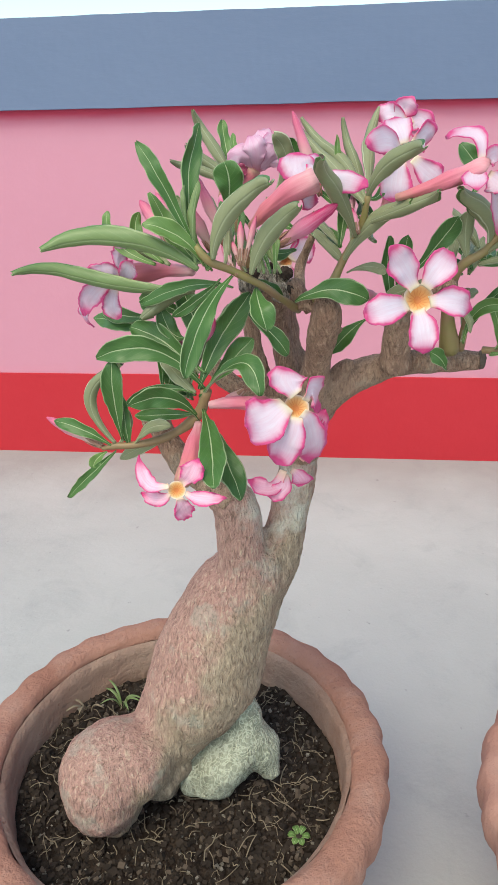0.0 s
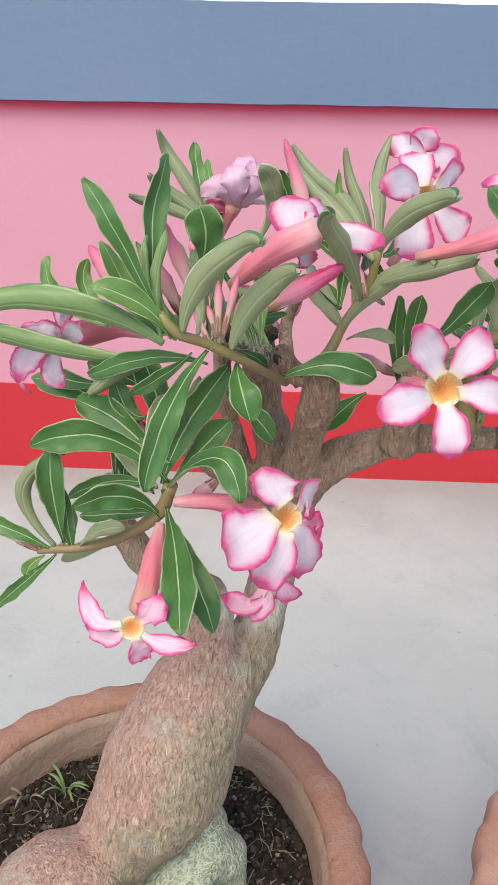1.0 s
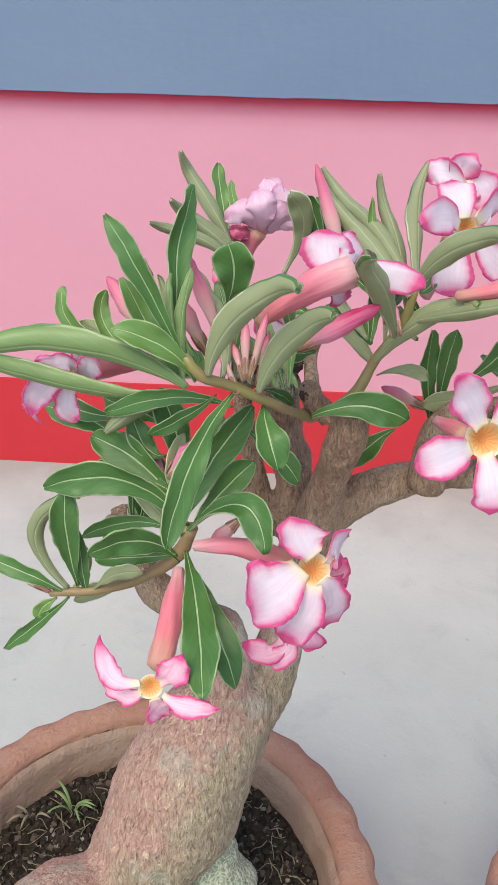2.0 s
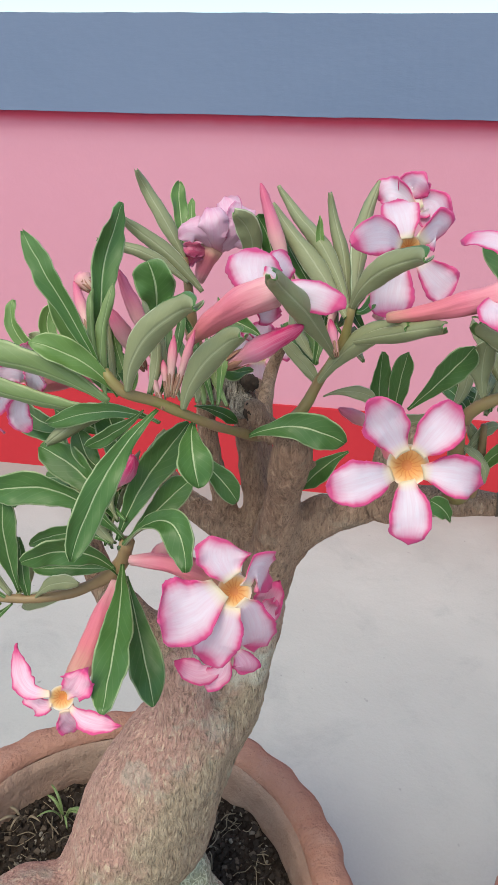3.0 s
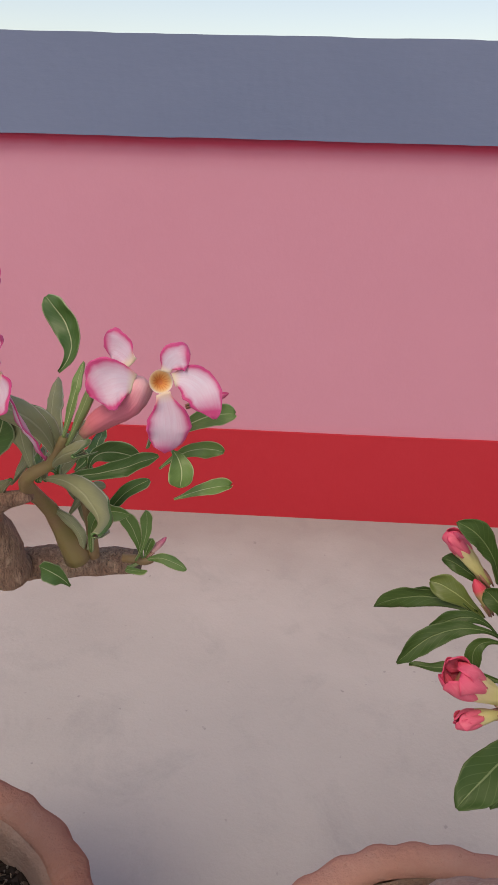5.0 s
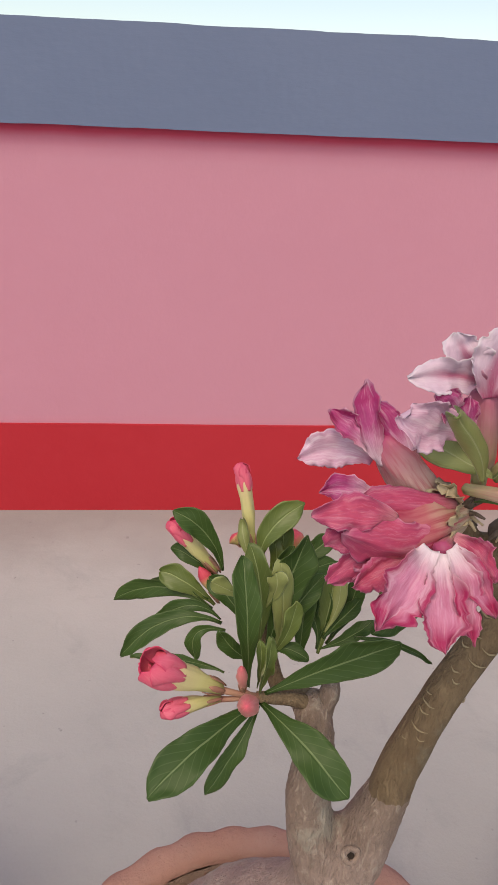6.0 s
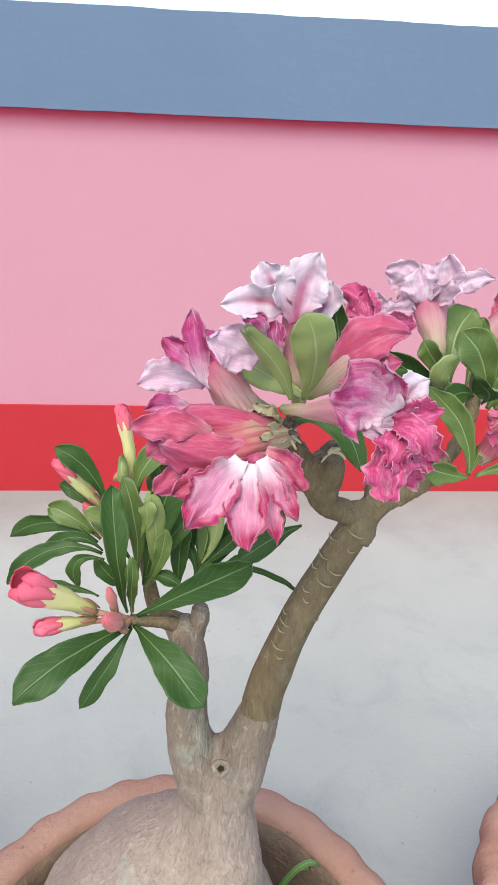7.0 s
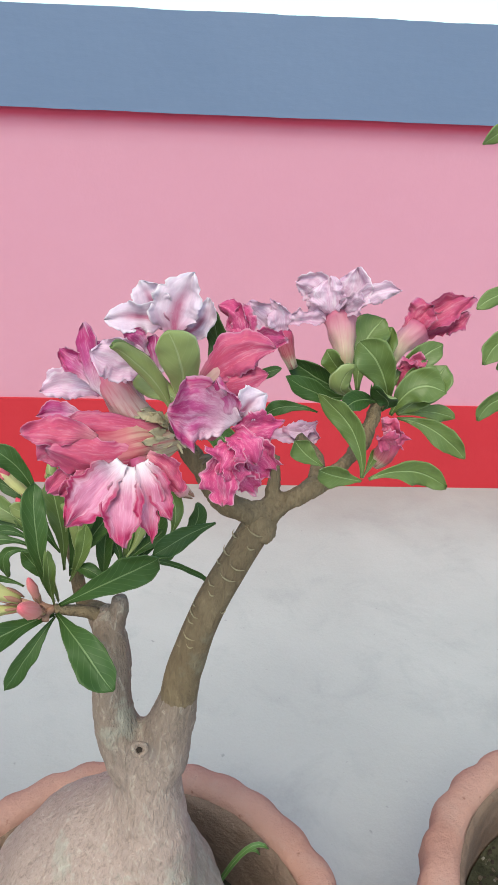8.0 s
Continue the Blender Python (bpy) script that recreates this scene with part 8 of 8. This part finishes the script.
flower_tube(f, adenium_b, [(0.910, 0.582, 0.702), (0.916, 0.578, 0.710), (0.926, 0.577, 0.720), (0.936, 0.577, 0.724)], [0.0027, 0.0052, 0.0068, 0.0060], TUBE_FRESH)
f = flower(adenium_b, "crumpled deep magenta flower hanging from the shoot")
petal(f, adenium_b, (0.927, 0.525, 0.718), (0.917, 0.521, 0.724), (0.905, 0.518, 0.725), 0.0235, (-0.25, -0.95, 0.10), 0.35, (PETAL_VEINED, PETAL_ROSE), 0.0035, 0, 0.07, 0, 0.07, True)
petal(f, adenium_b, (0.926, 0.526, 0.717), (0.924, 0.523, 0.726), (0.922, 0.522, 0.736), 0.0140, (-0.30, -0.94, 0.05), 0.3, (PETAL_VEINED, PETAL_ROSE), 0.004, 0, 0.08, 0, 0.10)
petal(f, adenium_b, (0.928, 0.526, 0.717), (0.931, 0.525, 0.723), (0.937, 0.528, 0.728), 0.0110, (0.15, -0.95, 0.25), 0.3, (PETAL_DRAINED, PETAL_ROSE), 0.0045, 0, 0.08, 0, 0.14)
petal(f, adenium_b, (0.928, 0.525, 0.715), (0.936, 0.524, 0.717), (0.945, 0.528, 0.717), 0.0120, (0.20, -0.90, 0.38), 0.35, (PETAL_HOT, PETAL_ROSE), 0.0045, 0, 0.09, 0, 0.15)
petal(f, adenium_b, (0.928, 0.523, 0.711), (0.936, 0.520, 0.708), (0.942, 0.521, 0.702), 0.0120, (-0.02, -0.96, 0.27), 0.35, (PETAL_HOT, PETAL_ROSE), 0.0045, 0, 0.09, 0, 0.15)
petal(f, adenium_b, (0.924, 0.520, 0.712), (0.923, 0.513, 0.704), (0.924, 0.512, 0.694), 0.0130, (-0.25, -0.80, 0.54), 0.35, (PETAL_HOT, PETAL_ROSE), 0.0045, 0, 0.09, 0, 0.15)
petal(f, adenium_b, (0.928, 0.521, 0.709), (0.931, 0.516, 0.702), (0.935, 0.517, 0.696), 0.0110, (-0.20, -0.90, 0.38), 0.35, (PETAL_HOT, PETAL_ROSE), 0.0045, 0, 0.09, 0, 0.15)
petal(f, adenium_b, (0.926, 0.519, 0.714), (0.925, 0.511, 0.713), (0.922, 0.510, 0.706), 0.0115, (-0.30, -0.63, 0.71), 0.3, (PETAL_HOT, PETAL_ROSE), 0.0045, 0, 0.09, 0, 0.14)
petal(f, adenium_b, (0.927, 0.519, 0.716), (0.931, 0.511, 0.716), (0.934, 0.511, 0.710), 0.0115, (-0.15, -0.66, 0.73), 0.3, (PETAL_HOT, PETAL_ROSE), 0.0045, 0, 0.09, 0, 0.14)
petal(f, adenium_b, (0.926, 0.517, 0.711), (0.928, 0.510, 0.706), (0.930, 0.511, 0.700), 0.0100, (0.10, -0.80, 0.60), 0.3, (PETAL_HOT, PETAL_ROSE), 0.0045, 0, 0.09, 0, 0.14)
flower_tube(f, adenium_b, [(0.901, 0.584, 0.695), (0.907, 0.562, 0.703), (0.912, 0.545, 0.710), (0.919, 0.530, 0.715)], [0.0020, 0.0029, 0.0042, 0.0056], TUBE_FRESH)
f = flower(adenium_b, "pale lilac flower turned up to the sky")
petal(f, adenium_b, (0.987, 0.685, 0.712), (0.976, 0.686, 0.726), (0.964, 0.690, 0.732), 0.0219, (-0.157, -0.985, 0.073), 0.25, (PETAL_LILAC, PETAL_LILAC), 0.0045, 0, 0.07, 0, 0.13)
petal(f, adenium_b, (0.990, 0.685, 0.713), (0.996, 0.688, 0.726), (0.996, 0.690, 0.740), 0.0221, (-0.321, -0.915, 0.244), 0.25, (PETAL_LILAC, PETAL_LILAC), 0.0045, 0, 0.07, 0, 0.13)
petal(f, adenium_b, (0.992, 0.685, 0.716), (1.005, 0.682, 0.728), (1.021, 0.680, 0.731), 0.0099, (-0.269, -0.936, 0.227), 0.25, (PETAL_LILAC, PETAL_LILAC), 0.0045, 0, 0.07, 0, 0.17)
petal(f, adenium_b, (0.984, 0.683, 0.712), (0.971, 0.680, 0.714), (0.955, 0.680, 0.714), 0.0106, (0.112, -0.970, 0.217), 0.25, (PETAL_LILAC, PETAL_ROSE), 0.006, 0, 0.07, 0, 0.17)
petal(f, adenium_b, (0.988, 0.683, 0.714), (0.995, 0.675, 0.722), (0.999, 0.672, 0.725), 0.0123, (-0.665, -0.743, -0.075), 0.25, (PETAL_LILAC, PETAL_ROSE), 0.006, 0, 0.07, 0, 0.17)
petal(f, adenium_b, (0.984, 0.680, 0.716), (0.982, 0.680, 0.726), (0.981, 0.684, 0.735), 0.0203, (-0.301, -0.942, 0.145), 0.25, (PETAL_LILAC, PETAL_LILAC), 0.0045, 0, 0.07, 0, 0.13)
flower_tube(f, adenium_b, [(0.992, 0.668, 0.686), (0.991, 0.672, 0.696), (0.990, 0.680, 0.706), (0.989, 0.686, 0.713)], [0.0033, 0.0050, 0.0075, 0.0096], TUBE_FRESH)
f = flower(adenium_b, "rolled magenta flower closing at the shoot tip")
petal(f, adenium_b, (1.030, 0.700, 0.698), (1.047, 0.705, 0.710), (1.072, 0.710, 0.723), 0.0211, (-0.035, -0.909, 0.415), 0.8, (PETAL_ROSE, PETAL_ROSE), 0.0045, 0, 0.07, 0, 0.13)
petal(f, adenium_b, (1.031, 0.700, 0.696), (1.051, 0.705, 0.704), (1.069, 0.708, 0.710), 0.0184, (0.045, -0.911, 0.409), 0.6, (PETAL_ROSE, PETAL_ROSE), 0.0045, 0, 0.07, 0, 0.13)
petal(f, adenium_b, (1.030, 0.700, 0.698), (1.039, 0.700, 0.711), (1.046, 0.700, 0.717), 0.0173, (-0.272, -0.930, 0.249), 0.25, (PETAL_ROSE, PETAL_ROSE), 0.006, 0, 0.07, 0, 0.17)
flower_tube(f, adenium_b, [(1.018, 0.675, 0.689), (1.025, 0.690, 0.695), (1.038, 0.700, 0.703)], [0.0028, 0.0052, 0.0079], TUBE_FRESH)
f = flower(adenium_b, "small pink flower behind the leaves")
petal(f, adenium_b, (0.955, 0.660, 0.708), (0.946, 0.660, 0.717), (0.937, 0.660, 0.727), 0.0143, (0.100, -0.990, 0.098), 0.25, (PETAL_LILAC, PETAL_HOT), 0.006, 0, 0.07, 0, 0.17)
petal(f, adenium_b, (0.955, 0.660, 0.709), (0.952, 0.660, 0.720), (0.947, 0.660, 0.729), 0.0124, (0.024, -1.000, 0.011), 0.25, (PETAL_LILAC, PETAL_HOT), 0.006, 0, 0.07, 0, 0.17)
flower_tube(f, adenium_b, [(0.962, 0.660, 0.692), (0.958, 0.660, 0.702), (0.955, 0.660, 0.711)], [0.0027, 0.0042, 0.0053], TUBE_ROSE)
f = flower(adenium_b, "small pink flower behind the leaves")
petal(f, adenium_b, (0.952, 0.660, 0.652), (0.965, 0.660, 0.654), (0.977, 0.660, 0.659), 0.0120, (-0.110, -0.906, 0.409), 0.25, (PETAL_LILAC, PETAL_HOT), 0.006, 0, 0.07, 0, 0.17)
petal(f, adenium_b, (0.958, 0.660, 0.656), (0.971, 0.660, 0.653), (0.978, 0.660, 0.651), 0.0100, (0.091, -0.926, 0.366), 0.25, (PETAL_LILAC, PETAL_HOT), 0.006, 0, 0.07, 0, 0.17)
f = flower(adenium_b, "small crimson flower half opened among leaves")
petal(f, adenium_b, (1.009, 0.620, 0.665), (1.011, 0.618, 0.671), (1.019, 0.618, 0.670), 0.0109, (-0.331, -0.864, 0.379), 0.25, (PETAL_ROSE, PETAL_ROSE), 0.006, 0, 0.07, 0, 0.17)
petal(f, adenium_b, (1.008, 0.620, 0.667), (1.009, 0.620, 0.673), (1.005, 0.620, 0.676), 0.0109, (-0.252, -0.965, -0.068), 0.25, (PETAL_ROSE, PETAL_ROSE), 0.006, 0, 0.07, 0, 0.17)
petal(f, adenium_b, (1.008, 0.618, 0.666), (1.005, 0.612, 0.672), (0.999, 0.612, 0.673), 0.0101, (0.463, -0.877, -0.126), 0.25, (PETAL_ROSE, PETAL_ROSE), 0.006, 0, 0.07, 0, 0.17)
flower_tube(f, adenium_b, [(1.002, 0.620, 0.654), (1.006, 0.620, 0.660), (1.009, 0.620, 0.668)], [0.0023, 0.0052, 0.0052], TUBE_ROSE)
f = flower(adenium_b, "small crimson flower half opened among leaves")
petal(f, adenium_b, (1.025, 0.660, 0.688), (1.028, 0.658, 0.694), (1.035, 0.658, 0.693), 0.0111, (-0.323, -0.897, 0.301), 0.25, (PETAL_ROSE, PETAL_ROSE), 0.006, 0, 0.07, 0, 0.17)
petal(f, adenium_b, (1.024, 0.660, 0.690), (1.024, 0.660, 0.696), (1.020, 0.660, 0.700), 0.0111, (-0.218, -0.972, -0.090), 0.25, (PETAL_ROSE, PETAL_ROSE), 0.006, 0, 0.07, 0, 0.17)
flower_tube(f, adenium_b, [(1.021, 0.655, 0.677), (1.023, 0.658, 0.683), (1.025, 0.660, 0.690)], [0.0025, 0.0044, 0.0047], TUBE_ROSE)
goblet(adenium_b, (0.815, 0.620, 0.569), (0.780, 0.606, 0.597), 0.0075, "half opened coral red bud on a cream tube", 0.75)
goblet(adenium_b, (0.815, 0.620, 0.563), (0.787, 0.606, 0.569), 0.0046, "coral red bud on a cream tube", 0.25)
bud(adenium_b, (0.829, 0.612, 0.566), (0.825, 0.590, 0.587), 0.0050, BUD_CORAL, 0.5, "round coral bud facing forwards")
bud(adenium_b, (0.826, 0.620, 0.567), (0.824, 0.612, 0.589), 0.0028, BUD_CORAL, 0.6, "small coral bud")
goblet(adenium_b, (0.833, 0.672, 0.612), (0.826, 0.684, 0.657), 0.0043, "coral red bud tip on a long cream tube", 0.1, 0.74)
goblet(adenium_b, (0.814, 0.672, 0.600), (0.790, 0.677, 0.628), 0.0052, "coral red bud on a cream tube", 0.2, 0.62)
bud(adenium_b, (0.815, 0.665, 0.587), (0.805, 0.668, 0.605), 0.0035, BUD_RED, 0.7, "small coral bud")
bud(adenium_b, (0.826, 0.675, 0.615), (0.822, 0.678, 0.618), 0.0041, BUD_RED, 0.6, "small coral bud")
bud(adenium_b, (0.864, 0.680, 0.598), (0.853, 0.690, 0.615), 0.0055, BUD_RED, 0.7, "coral red bud on a cream tube")
bud(adenium_b, (0.907, 0.66, 0.613), (0.899, 0.655, 0.621), 0.0045, BUD_PINK, 0.6, "pink bud behind the star-shaped flower")
AX, Q = Vector((-0.849, -0.495, 0.183)), Vector((0.902, 0.590, 0.683))
for k in range(15):
    o = Matrix.Rotation(2.4 * k, 3, AX) @ AX.orthogonal().normalized()
    c = Q + o * 0.0070 * 0.6 + AX * 0.0015 * (k % 4)
    part("sepal", under(adenium_b, blade(bmesh.new(), c, c + AX * 0.007 + o * 0.0070 * 0.6, c + AX * (0.013 + 0.001 * (k % 5)) + o * 0.0070 * (0.8 + 0.2 * (k % 3)), 0.0052, o, 0.5, "wilt", 0.0005, 0.0025, 0.1, 0.5, 0.0, 8, 4, k, 0.15, 0.1)), (SEPAL, SEPAL), adenium_b, "dried tan sepal")
for k in range(26):
    a = 2.4 * k
    d = Vector((math.cos(a), -0.35 + 0.5 * math.sin(2.3 * a), math.sin(1.7 * a) + 0.2)).normalized()
    c = Vector((0.902, 0.588, 0.683) if k % 4 else (0.924, 0.592, 0.673)) + d * 0.003 * (k % 3)
    part("dry_stalk", under(adenium_b, tube(bmesh.new(), [c, c + d * 0.004 + Vector((0, 0, 0.001)), c + d * (0.007 + 0.001 * (k % 4))], [0.0013, 0.0009, 0.0004], 6, 0.002, 0.4, 400.0)), (CUT if k % 3 else SEPAL), adenium_b, "withered flower stalk")


# ---- leaves of the third plant

leaf(adenium_c, (1.074, 0.655, 0.822), (1.055, 0.650, 0.815), (1.040, 0.645, 0.805), 0.0107, (0.139, -0.950, 0.278), 0.55, 0, True)
leaf(adenium_c, (1.095, 0.655, 0.729), (1.068, 0.650, 0.737), (1.050, 0.645, 0.730), 0.0119, (0.214, -0.947, 0.240), 0.55, 0, True)
leaf(adenium_c, (1.099, 0.655, 0.713), (1.072, 0.650, 0.715), (1.059, 0.645, 0.701), 0.0165, (0.092, -0.889, 0.449), 0.55, 0, True)
leaf(adenium_c, (1.108, 0.655, 0.671), (1.079, 0.650, 0.682), (1.061, 0.645, 0.670), 0.0146, (0.175, -0.893, 0.414), 0.55, 0, True)
leaf(adenium_c, (1.102, 0.655, 0.701), (1.083, 0.650, 0.702), (1.068, 0.650, 0.697), 0.0124, (0.093, -0.916, 0.390), 0.55, 0, True)
leaf(adenium_c, (1.074, 0.655, 0.821), (1.066, 0.660, 0.838), (1.063, 0.665, 0.851), 0.0107, (-0.454, -0.884, 0.115), 0.55, 0, True)
leaf(adenium_c, (1.096, 0.655, 0.725), (1.098, 0.660, 0.747), (1.098, 0.665, 0.766), 0.0127, (-0.437, -0.868, 0.237), 0.55, 0, True)
leaf(adenium_c, (1.075, 0.655, 0.817), (1.091, 0.660, 0.822), (1.111, 0.665, 0.816), 0.0116, (0.263, -0.963, -0.056), 0.55, 0, True)


# ---- weeds in the pots

grass_tuft((0.315, 0.740, 0.192), 7, 0.035, "yellowing grass tuft growing in the potting soil", LEAF_FRESH, 2)
grass_tuft((0.279, 0.730, 0.192), 4, 0.03, "dry grass blades in the potting soil", STRAW, 5)
seedling((0.509, 0.600, 0.194), 0.010, "tiny green clover seedling in the soil", 3)
lean = thing("grass_tuft", (0.912, 0.695, 0.15), "long green grass blades leaning to the pot wall", "grass")
for b_mid, b_tip, b_wide in (((0.036, 0.007, 0.080), (0.062, 0.011, 0.083), 0.0050), ((0.034, 0.009, 0.073), (0.055, 0.013, 0.072), 0.0038), ((0.004, 0.004, 0.030), (0.020, 0.008, 0.036), 0.0030)):
    part("grass_blade", blade(bmesh.new(), (0, 0, -0.003), b_mid, b_tip, b_wide, (0, -0.5, 0.9), 0.3, "strap", 0.0004, 0, 0, 0.4, 0, 10, 2), (LEAF_LIME, LEAF_LIME), lean)
seedling((0.813, 0.700, 0.154), 0.014, "small green weed against the pot wall", 6)
seedling((0.825, 0.710, 0.154), 0.012, "small green weed against the pot wall", 8)
